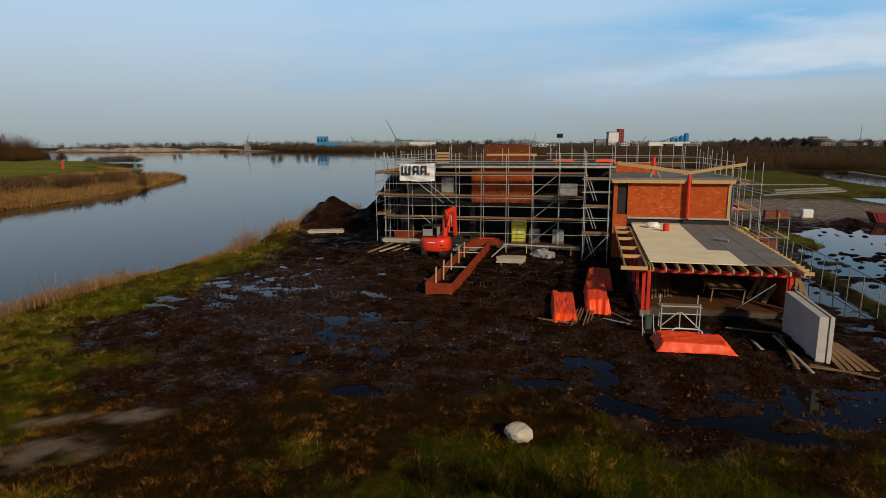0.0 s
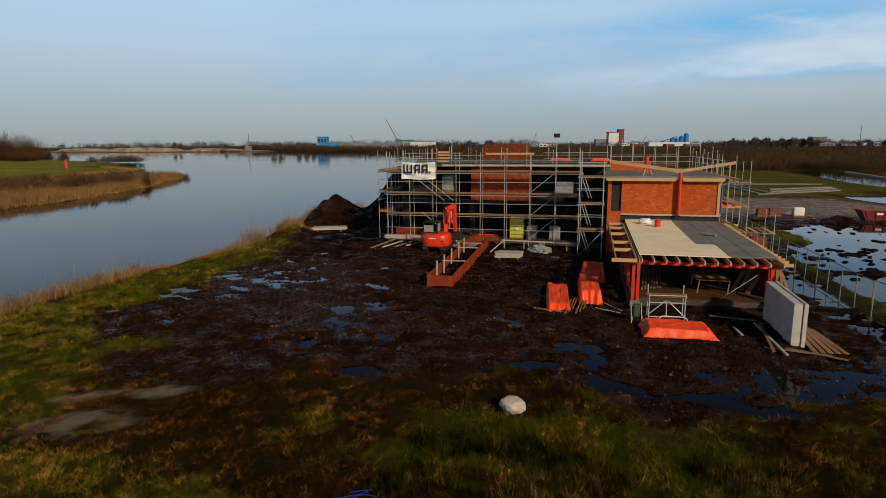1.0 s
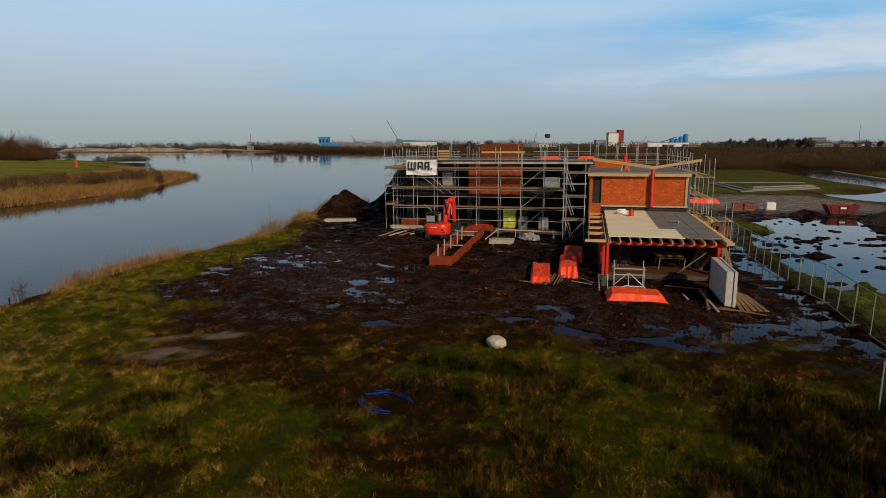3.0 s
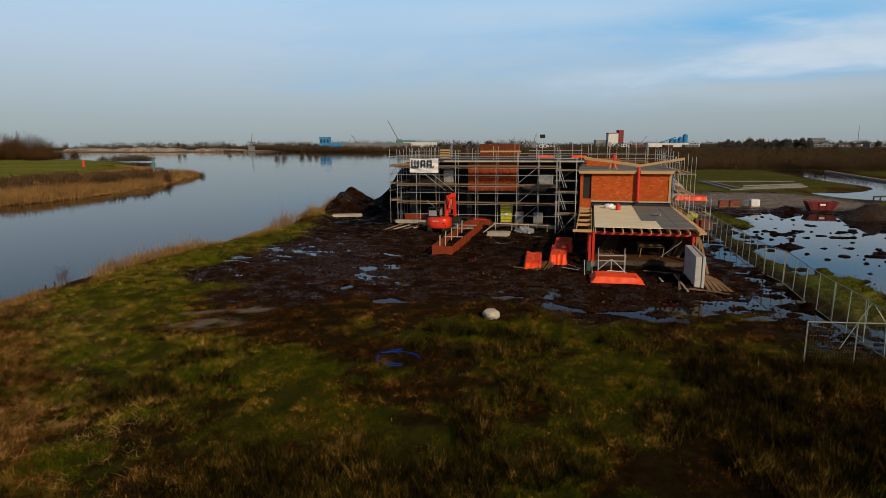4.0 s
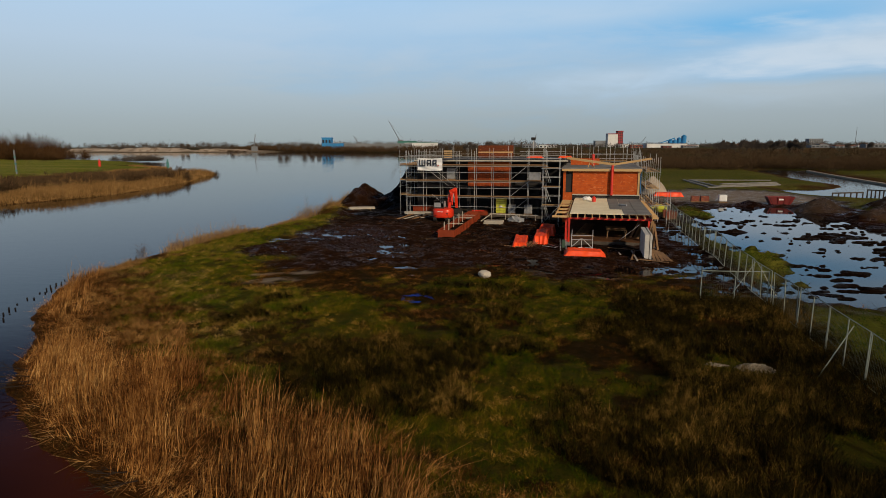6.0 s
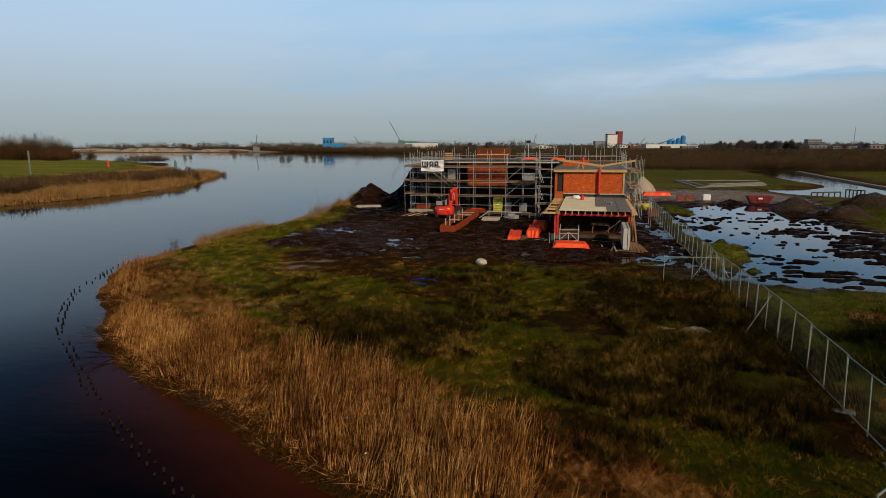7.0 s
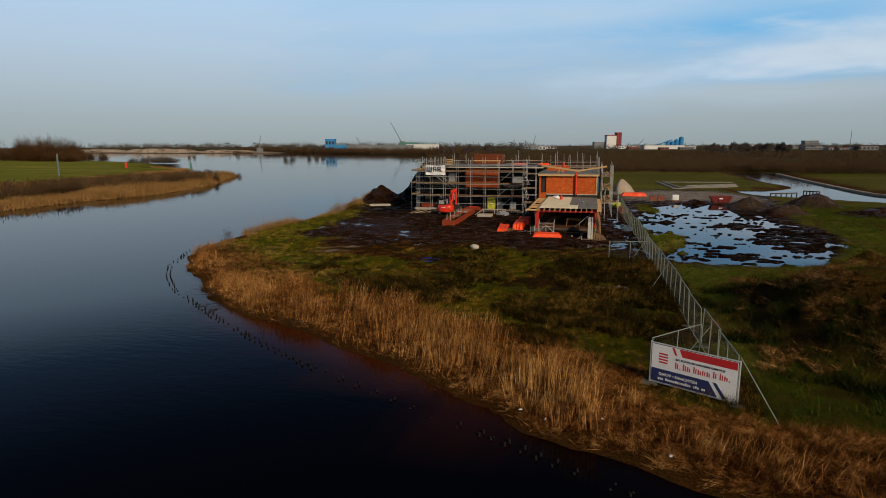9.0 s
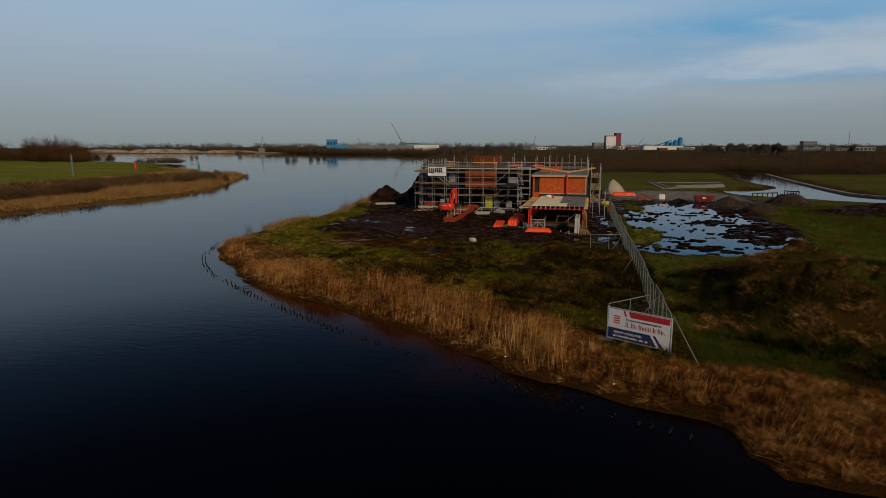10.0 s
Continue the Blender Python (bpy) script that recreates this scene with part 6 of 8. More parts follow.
r7 = random.Random(31)
for k in range(8):
    x, y = (r7.uniform(6.5, 14.5), 0) if k < 6 else (r7.uniform(-6, 5), 0)
    y = float(np.interp(x, [p[0] for p in NEAR_SHORE[::-1]], [p[1] for p in NEAR_SHORE[::-1]])) + r7.uniform(0.8, 2.6)
    bm = fresh()
    bmesh.ops.create_icosphere(bm, subdivisions=2, radius=0.045)
    for v in bm.verts:
        v.co = Vector((v.co.x * 1.3, v.co.y, v.co.z * 0.6)) + Vector((noise.noise(v.co * 9 + Vector((k, 0, 0))), noise.noise(v.co * 9 + Vector((0, k, 0))), 0)) * 0.05
    bmesh.ops.transform(bm, matrix=pose(x, y, height(x, y) + 0.22, 0, 0, k * 40), verts=bm.verts)
    tagged(link_mesh("litter", bm, WHITE), "scrap of white plastic litter caught in the reeds", "litter", "litter in the reeds")

# dead branches fallen into the shallows
TWIGBARK = surface("dark wet bark", (0.030, 0.020, 0.012), (0.018, 0.012, 0.008), 3.0, 0.9, 0, 0.5)


def fallen_branch(x, y, length, turn, seed):
    r = random.Random(seed)
    bm = fresh()

    def arm(a, d, l, w, level):
        for _ in range(3):
            b = a + d * (l / 3)
            b.z = max(b.z, LAKE_Z + 0.02)
            tube(bm, a, b, w, 5, w * 0.75)
            for _fork in range(2 if level < 2 else 0):
                side_ = Vector((d.x, d.y, 0.15)).normalized()
                side_.rotate(Euler((0, 0, r.choice((-1, 1)) * r.uniform(0.4, 0.9))))
                arm(b, side_, l * 0.55, w * 0.55, level + 1)
            a, w = b, w * 0.75
            d = (d + Vector((r.uniform(-0.2, 0.2), r.uniform(-0.2, 0.2), r.uniform(-0.12, 0.05)))).normalized()

    c, s_ = math.cos(radians(turn)), math.sin(radians(turn))
    arm(Vector((x, y, max(height(x, y), LAKE_Z) + 0.25)), Vector((c, s_, 0.12)), length, 0.020, 0)
    tagged(link_mesh("fallen_branch", bm, TWIGBARK), "dark leafless branch fallen into the shallow water", "branch", "fallen branches")


for k, (x, y, l, turn) in enumerate(((-15.9, -3.9, 1.5, 205), (-15.5, -4.2, 1.3, 228), (-16.3, -3.4, 1.4, 192), (-15.2, -4.4, 1.1, 245), (-6.6, -8.9, 0.9, 230), (-7.2, -8.6, 0.8, 215))):
    fallen_branch(x, y, l, turn, 40 + k)

# ---- mesh fence and site board ----
panel = thing("site_fence", (0, 0, 0), "galvanised mesh site fence bay on concrete feet", "fence", "site fence")
GATESTEEL = surface("bright galvanised gate tube", (0.26, 0.30, 0.26), (0.20, 0.23, 0.20), 4.0, 0.5, 0.2, 0.1)
FTUBE = unit_tube("fence_tube", 0.024, FENCESTEEL, 6)
for x in (0.03, 1.75, 3.42):
    ob = rod("upright", panel, (x, 0, 0.02), (x, 0, 2.02), FTUBE)
for z in (0.14, 2.0):
    rod("rail", panel, (0.03, 0, z), (3.42, 0, z), FTUBE)
nv = 34
wv, wf = [], []
WIRE = 0.0022
for k in range(nv):
    x = 0.03 + 3.39 * (k + 0.5) / nv
    i = len(wv)
    wv += [(x - WIRE, 0, 0.14), (x + WIRE, 0, 0.14), (x + WIRE, 0, 2.0), (x - WIRE, 0, 2.0), (x, -WIRE, 0.14), (x, WIRE, 0.14), (x, WIRE, 2.0), (x, -WIRE, 2.0)]
    wf += [(i, i + 1, i + 2, i + 3), (i + 4, i + 5, i + 6, i + 7)]
for k in range(9):
    z = 0.14 + 1.86 * (k + 0.5) / 9
    i = len(wv)
    wv += [(0.03, 0, z - WIRE), (3.42, 0, z - WIRE), (3.42, 0, z + WIRE), (0.03, 0, z + WIRE), (0.03, -WIRE, z), (3.42, -WIRE, z), (3.42, WIRE, z), (0.03, WIRE, z)]
    wf += [(i, i + 1, i + 2, i + 3), (i + 4, i + 5, i + 6, i + 7)]
tagged(under(new("wire_mesh", mesh_from("wire_mesh", wv, wf, WIRESTEEL)), panel), "welded wire mesh", kind="stuff")
part("foot", box(fresh(), -0.12, 0.12, -0.34, 0.34, -0.08, 0.08, 0.02), FOOTSTONE, panel, "concrete foot")


def fence_run(x, y, n, turn, wobble=1.5, skip_first=False):
    r3 = random.Random(int(x * 10 + y))
    for k in range(n):
        a = turn + r3.uniform(-wobble, wobble)
        z0 = max(height(x, y), -0.12)
        x1, y1 = x + 3.46 * math.cos(radians(a)), y + 3.46 * math.sin(radians(a))
        z1 = max(height(x1, y1), -0.12)
        m = pose(x, y, z0, 0, -math.degrees(math.atan2(z1 - z0, 3.46)), a) @ pose(0, 0, 0, r3.uniform(-2.5, 2.5))
        if k == 0 and skip_first:
            panel.matrix_basis = m
        else:
            copy_thing(panel, m)
        x, y = x1, y1
    return x, y


fence_run(14.62, -15.6, 8, 91.0, 1.0, True)
fence_run(14.1, 12.4, 12, 90.6, 1.5)
gate = copy_thing(panel, pose(10.55, 12.1, height(10.55, 12.1) - 0.12, 0, 0, 8))
for ob in gate.children:
    ob.material_slots[0].link = "OBJECT"
    ob.material_slots[0].material = FOOTSTONE if ob.name.startswith("foot") else WIRESTEEL if ob.name.startswith("wire") else GATESTEEL
gate["label"] = "pale galvanised mesh gate bay standing in the rushes"
fence_run(11.6, -14.0, 1, 48, 0.5)
for (a, b) in (((13.0, 2.3), (14.2, 2.9)), ((13.1, -11.4), (14.45, -11.0)), ((15.75, -16.9), (14.72, -15.3)), ((12.7, 14.8), (14.0, 15.6)), ((15.0, 14.6), (14.1, 15.5))):
    stay = tube(fresh(), (*a, height(*a) + 0.03), (*b, height(*b) + 1.85), 0.020, 6)
    tagged(link_mesh("fence_stay", stay, FENCESTEEL), "slanting steel stay propping the site fence", "fence stay", "fence stays")

board = thing("site_board", (13.1, -14.8, 0.0), "printed builder's board in red, white and blue on a fence panel", "sign", turn=0)
A, B = Vector((11.6, -14.05, 0.0)), Vector((14.62, -15.72, 0.0))
along = (B - A).normalized()
ZB = max(height(A.x, A.y), height(B.x, B.y)) + 0.03
LEN = (B - A).length
# along the board: u metres, up: v metres; the face looks back over the water
def flat_shape(corners, out):
    bm = fresh()
    n = Vector((along.y, -along.x, 0))
    vs = [bm.verts.new(A + along * u + Vector((0, 0, ZB + v)) + n * out) for u, v in corners]
    back_ = [bm.verts.new(A + along * u + Vector((0, 0, ZB + v)) + n * (out - 0.004)) for u, v in corners]
    bm.faces.new(vs)
    bm.faces.new(back_[::-1])
    for i in range(len(vs)):
        bm.faces.new((vs[i - 1], back_[i - 1], back_[i], vs[i]))
    bmesh.ops.recalc_face_normals(bm, faces=bm.faces)
    return bm


W_, H_ = LEN - 0.06, 1.60
part("sheet", flat_shape([(0.06, 0.14), (W_, 0.14), (W_, 0.14 + H_), (0.06, 0.14 + H_)], 0.040), WHITE, board, "white printed sheet")
def uv(u, v):
    return 0.06 + (W_ - 0.06) * u, 0.14 + H_ * v
part("red_band", flat_shape([uv(0.335, 0.99), uv(0.375, 0.80), uv(0.995, 0.80), uv(0.995, 0.99)], 0.0445), REDPRINT, board, "red printed band")
part("red_stripe", flat_shape([uv(0.245, 0.99), uv(0.275, 0.99), uv(0.315, 0.81), uv(0.285, 0.81)], 0.0445), REDPRINT, board)
part("blue_band", flat_shape([uv(0.005, 0.36), uv(0.69, 0.36), uv(0.80, 0.01), uv(0.005, 0.01)], 0.0445), BLUEPRINT, board, "dark blue printed band")
part("blue_stripe", flat_shape([uv(0.735, 0.36), uv(0.78, 0.36), uv(0.90, 0.01), uv(0.855, 0.01)], 0.0445), BLUEPRINT, board)
for k in range(4):
    part("mark_bar", flat_shape([uv(0.09, 0.79 - 0.075 * k), uv(0.20, 0.79 - 0.075 * k), uv(0.20, 0.75 - 0.075 * k), uv(0.09, 0.75 - 0.075 * k)], 0.0445), REDPRINT, board, "red printed bar")
u = 0.295
for run, low in ((1, 1), (2, 0), (4, 0), (1, 0), (2, 1)):
    for k in range(run):
        tall = 0.17 if k == 0 else 0.125
        for v0, v1, w0, w1 in ((0.0, tall, 0.0, 0.014), (0.0, tall * 0.8, 0.024, 0.036)):
            part("name_bar", flat_shape([uv(u + w0, 0.46 + v0), uv(u + w1, 0.46 + v0), uv(u + w1, 0.46 + v1), uv(u + w0, 0.46 + v1)], 0.0445), REDPRINT, board, "red lettering bar")
        u += 0.051
    if low:
        part("name_bar", flat_shape([uv(u, 0.46), uv(u + 0.012, 0.46), uv(u + 0.012, 0.49), uv(u, 0.49)], 0.0445), REDPRINT, board, "red lettering bar")
        u += 0.02
    u += 0.022
for k in range(24):
    if k not in (3, 17, 21):
        part("web_bar", flat_shape([uv(0.09 + 0.024 * k, 0.075), uv(0.109 + 0.024 * k, 0.075), uv(0.109 + 0.024 * k, 0.13 + 0.02 * (k % 5 == 4)), uv(0.09 + 0.024 * k, 0.13 + 0.02 * (k % 5 == 4))], 0.0490), WHITE, board, "pale lettering bar")


def words(body, u, v, size, material):
    cu = bpy.data.curves.new("lettering", "FONT")
    cu.body, cu.size, cu.extrude, cu.offset = body, size, 0.001, size * 0.03
    cu.materials.append(material)
    ob = under(new("lettering", cu), board, True)
    p = A + along * uv(u, v)[0] + Vector((0, 0, ZB + uv(u, v)[1])) + Vector((along.y, -along.x, 0)) * 0.0515
    turn = math.degrees(math.atan2(along.y, along.x))
    ob.matrix_parent_inverse = board.matrix_basis.inverted()
    ob.matrix_basis = pose(*p, 90, 0, turn)


words("B.V. BOUW- EN AANNEMINGSBEDRIJF", 0.30, 0.685, 0.112, INK)
words("GARYP \u2022 DRACHTEN", 0.10, 0.20, 0.165, WHITE)
for p, q in ((A, 0.0), (B, 0.0)):
    part("post", tube(fresh(), (p.x, p.y, ZB - 0.02), (p.x, p.y, ZB + 1.82), 0.032, 8), STEEL, board, "steel tube post")
    part("foot", box(fresh(), p.x - 0.33, p.x + 0.33, p.y - 0.13, p.y + 0.13, ZB - 0.10, ZB + 0.06, 0.02), FOOTSTONE, board, "concrete foot")
for z in (0.10, 1.78):
    part("rail", tube(fresh(), (A.x, A.y, ZB + z), (B.x, B.y, ZB + z), 0.03, 8), STEEL, board, "steel tube rail")

# double row of dark piles in the water
PILES = spline([(-31.0, 12.6), (-28.8, 7.9), (-27.4, 5.0), (-24.6, 1.2), (-20.9, -2.7), (-17.3, -5.4), (-13.0, -8.7), (-9.4, -11.1), (-4.7, -14.0), (-1.0, -16.0),
                (2.1, -17.6), (5.4, -19.2), (8.8, -21.0), (11.6, -22.3), (14.2, -23.4)], 0.55, False)
keep, last = [], None
for p in PILES:
    if last is None or np.linalg.norm(p - last) > 0.62:
        keep.append(p)
        last = p
pile_bm = fresh()
tube(pile_bm, (0, 0, -0.9), (0, 0, 0.09), 0.05, 8, 0.043)
pile_mesh = bpy.data.meshes.new("pile")
pile_bm.to_mesh(pile_mesh)
pile_bm.free()
PILEWOOD = surface("black wet pile", (0.008, 0.007, 0.007), (0.014, 0.012, 0.011), 3.0, 0.9, 0, 0.4)
pile_mesh.materials.append(PILEWOOD)
r4 = random.Random(3)
for i, p in enumerate(keep):
    d = keep[min(i + 1, len(keep) - 1)] - keep[max(i - 1, 0)]
    n = np.array([-d[1], d[0]]) / (np.linalg.norm(d) + 1e-9)
    for s in (0.1, 0.38):
        if r4.random() < 0.07:
            continue
        q = p + n * (s + r4.uniform(-0.05, 0.05)) + d * (0.25 if s else 0.0)
        ob = new("mooring_post", pile_mesh)
        ob.matrix_basis = pose(q[0], q[1], LAKE_Z + r4.uniform(-0.06, 0.08), r4.uniform(-4, 4), r4.uniform(-4, 4), r4.uniform(0, 90))
        tagged(ob, "short black timber post standing in the water", "post", "posts along the shore")
SHOREPILES = spline([(-29.6, 14.5), (-30.9, 20), (-31.4, 27), (-31.0, 36)], 0.6, False)
for i, p in enumerate(SHOREPILES):
    if r4.random() < 0.22:
        ob = new("mooring_post", pile_mesh)
        ob.matrix_basis = pose(p[0] - 0.6, p[1], LAKE_Z + 0.10, r4.uniform(-4, 4), r4.uniform(-4, 4), 0)
        tagged(ob, "short black timber post standing in the water", "post", "posts along the shore")

# ---- far shore and town ----
FARWHITE = surface("far white cladding", (0.62, 0.62, 0.60), (0.52, 0.52, 0.51), 0.05, 0.7, 0, 0.0)
FARGREY = surface("far grey cladding", (0.20, 0.21, 0.22), (0.14, 0.15, 0.16), 0.05, 0.7, 0, 0.0)
FARBLUE = surface("far blue cladding", (0.035, 0.22, 0.48), (0.03, 0.18, 0.40), 0.05, 0.6, 0, 0.0)
FARGREEN = surface("far green cladding", (0.07, 0.20, 0.17), (0.06, 0.16, 0.14), 0.05, 0.6, 0, 0.0)
FARRED = surface("far dark red cladding", (0.28, 0.035, 0.04), (0.22, 0.03, 0.034), 0.05, 0.6, 0, 0.0)
ROOFTILE = surface("far red roof", (0.22, 0.07, 0.045), (0.16, 0.055, 0.04), 0.05, 0.8, 0, 0.0)
GLAZING = surface("dark glazing", (0.03, 0.035, 0.04), (0.045, 0.05, 0.055), 0.1, 0.15, 0, 0.0)


def block(name, label, category, cx, cy, w, d, h, material, roof=None, bays=0, storeys=0, turn=-4.0, group="far buildings"):
    ob = thing(name, (cx, cy, -0.2), label, category, group, turn=turn)
    part("wall", box(fresh(), -w / 2, w / 2, -d / 2, d / 2, -1.0, h), material, ob, local=True)
    part("roof", box(fresh(), -w / 2 - 0.4, w / 2 + 0.4, -d / 2 - 0.4, d / 2 + 0.4, h, h + max(0.5, h * 0.06)), roof or FARGREY, ob, local=True)
    for i in range(bays):
        for j in range(storeys):
            x, z = -w / 2 + w * (i + 0.5) / bays, h * (j + 0.5) / storeys
            part("window", box(fresh(), x - w / bays * 0.3, x + w / bays * 0.3, -d / 2 - 0.12, -d / 2 - 0.02, z - h / storeys * 0.25, z + h / storeys * 0.25), GLAZING, ob, local=True)
    return ob


def crane(x, y, z0, dx, dy, dz, material, label):
    ob = thing("far_crane", (x, y, 0.0), label, "crane", "far cranes")
    part("boom", tube(fresh(), (x, y, z0), (x + dx, y + dy, z0 + dz), 0.75, 5, 0.35), material, ob)
    part("jib_cable", tube(fresh(), (x + dx, y + dy, z0 + dz), (x + 6, y, z0 + 3), 0.10, 4), FARGREY, ob)
    part("machine_house", box(fresh(), x - 3, x + 5, y - 2, y + 2, -0.5, z0 + 2), FARGREY, ob)


def far_at(bearing, d):
    """A place d metres off, bearing in degrees to the right of straight ahead."""
    a = radians(14.0 - bearing)
    return -math.sin(a) * d, math.cos(a) * d


def bearing(s):
    """The bearing of s, the sideways share of the picture plane."""
    return math.degrees(math.atan(s))


x, y = far_at(-4.3, 900)
crane(x, y, 14, -18, 0, 31, FARGREY, "dark mobile crane with raised boom on the far shore")
x, y = far_at(-8.3, 950)
crane(x, y, 11, -9, 0, 12, FARGREY, "small grey crane above the far wood")
x, y = far_at(-18.1, 850)
crane(x, y, 5, 3, 0, 19, FARGREY, "slim crane with red base on the far bank")
x, y = far_at(18.4, 1400)
crane(x, y, 5, 13, 0, 18, FARGREY, "thin grey crane among the far sheds")
x, y = far_at(8.7, 1200)
crane(x, y, 10, 5, 0, 19, FARGREY, "thin grey crane among the far sheds")
x, y = far_at(-2.2, 900)
block("far_shed", "long white shed with green roof on the far shore", "shed", x, y, 50, 30, 11.5, FARWHITE, FARGREEN, turn=14)
block("far_shed", "green flat-roofed shed on the far shore", "shed", x - 22, y - 2, 28, 30, 13.5, FARGREEN, FARGREEN, turn=14)
x, y = far_at(-11.3, 880)
block("far_hall", "bright blue industrial hall above the far wood", "hall", x, y, 14, 14, 18.5, FARBLUE, FARBLUE, 3, 2, 14)
part_b = block("far_conveyor", "low blue conveyor shed beside the blue hall", "shed", x + 16, y, 18, 8, 11, FARBLUE, FARGREY, turn=14)
x, y = far_at(-6.6, 900)
block("far_shed", "long dark low shed behind the far wood", "shed", x, y, 110, 20, 10, FARGREY, turn=14)
x, y = far_at(15.9, 1500)
tower = block("far_tower", "white mill tower with dark red side block", "tower", x, y, 24, 20, 31, FARWHITE, FARRED, 0, 0, 14)
block("far_tower", "dark red tower block beside the white mill", "tower", x + 18, y + 4, 12, 20, 37, FARRED, FARRED, 3, 6, 14)
block("far_shed", "low dark shed beside the white mill", "shed", x - 28, y, 26, 20, 15, FARGREY, turn=14)
x, y = far_at(21.6, 1300)
silos = thing("blue_silos", (x, y, 0.0), "cluster of bright blue silos with a conveyor", "silo")
for dx, h, r in ((-12, 15, 4.5), (-3, 14, 4.5), (5, 18, 4.5), (14, 23, 5.0)):
    bm = fresh()
    tube(bm, (x + dx, y, 0), (x + dx, y, h), r, 16)
    tube(bm, (x + dx, y, h), (x + dx, y, h + 2.5), r, 16, 1.0)
    part("silo_body", bm, FARBLUE, silos)
part("conveyor", beam(fresh(), (x - 38, y - 6, 7), (x - 4, y - 6, 19), 2.0, 2.0), FARBLUE, silos)
x, y = far_at(20.6, 1250)
block("far_shed", "long white low shed before the blue silos", "shed", x, y, 80, 30, 8.0, FARWHITE, FARGREY, turn=14)
x, y = far_at(32.2, 1500)
block("far_flats", "grey block of flats above the far trees", "flats", x, y, 30, 14, 16, FARGREY, FARGREY, 6, 4, 14)
x, y = far_at(35.0, 1500)
tagged(link_mesh("far_mast", tube(fresh(), (x, y, 0), (x, y, 40), 0.8, 5, 0.35), FARGREY), "thin grey lattice mast on the horizon", "mast")
r5 = random.Random(21)
for k in range(34):
    b = r5.uniform(5, 37)
    d = r5.uniform(1000, 1600)
    x, y = far_at(b, d)
    w, h = r5.uniform(10, 40), r5.uniform(3.5, 7.5)
    kind = r5.choice((FARGREY, FARWHITE, FARGREY, ROOFTILE))
    block("far_building", {FARGREY.name: "low grey building on the far side of the fields", FARWHITE.name: "low white building on the far side of the fields",
          ROOFTILE.name: "low brick building with red roof across the fields"}[kind.name], "building", x, y, w, 14, h, kind,
          r5.choice((FARGREY, ROOFTILE, FARWHITE)), int(w / 6), 2 if h > 7 else 1, 14)
# pale sand banks on the far side of the lake
FARSAND = surface("far pale sand", (0.38, 0.315, 0.25), (0.28, 0.225, 0.17), 0.05, 0.95, 0, 0.4, (0.11, 0.075, 0.045), 0.50)
for x0, y0, x1, y1, top, seed in ((-805, 742, -700, 722, 6.0, 1), (-690, 716, -560, 700, 7.0, 4), (-545, 702, -470, 708, 4.5, 9)):
    bm = fresh()
    rows = []
    for i in range(49):
        f = i / 48
        e = min(1.0, 6 * f, 6 * (1 - f))
        x, y = x0 + (x1 - x0) * f, y0 + (y1 - y0) * f
        h = top * e * (0.75 + 0.5 * noise.noise(Vector((f * 6, seed, 0)))) + 0.5
        rows.append([bm.verts.new((x + 0.4 * d, y + d + 3 * noise.noise(Vector((f * 9, d, seed))), z)) for d, z in ((0, -0.9), (3, h * 0.45), (7, h * 0.9), (11, h), (24, h * 0.8), (40, -0.9))])
    for a, b in zip(rows[:-1], rows[1:]):
        for j in range(5):
            bm.faces.new((a[j], b[j], b[j + 1], a[j + 1]))
    bmesh.ops.recalc_face_normals(bm, faces=bm.faces)
    tagged(link_mesh("sand_bank", bm, FARSAND), "long bare bank of pale sand across the lake", "sand bank", "far sand banks")
# beacons in the water
for x, y, material, label, h in ((-187, 177, REDSTEEL, "red channel beacon on a pole", 3.4), (-147, 167, FARGREEN, "green channel beacon on a pole", 3.6)):
    ob = thing("channel_beacon", (x, y, LAKE_Z), label, "beacon", "channel beacons")
    part("pole", tube(fresh(), (x, y, LAKE_Z - 1), (x, y, LAKE_Z + h), 0.22, 8), FARGREY, ob)
    part("body", tube(fresh(), (x, y, LAKE_Z + h * 0.3), (x, y, LAKE_Z + h * 0.95), 0.5, 10), material, ob)
    part("top_mark", tube(fresh(), (x, y, LAKE_Z + h), (x, y, LAKE_Z + h + 0.8), 0.35, 8, 0.05), material, ob)
ob = thing("river_gauge", (-162.5, 120.5, LAKE_Z), "tall banded grey-green gauge pole in the water", "gauge")
part("pole", tube(fresh(), (-162.5, 120.5, LAKE_Z - 1), (-162.5, 120.5, 7.6), 0.22, 8), FARGREY, ob)
for k in range(7):
    part("band", tube(fresh(), (-162.5, 120.5, 0.2 + k), (-162.5, 120.5, 0.7 + k), 0.30, 8), FARGREEN if k % 2 else FARGREY, ob)

# ---- plants ----
prng = np.random.default_rng(12)


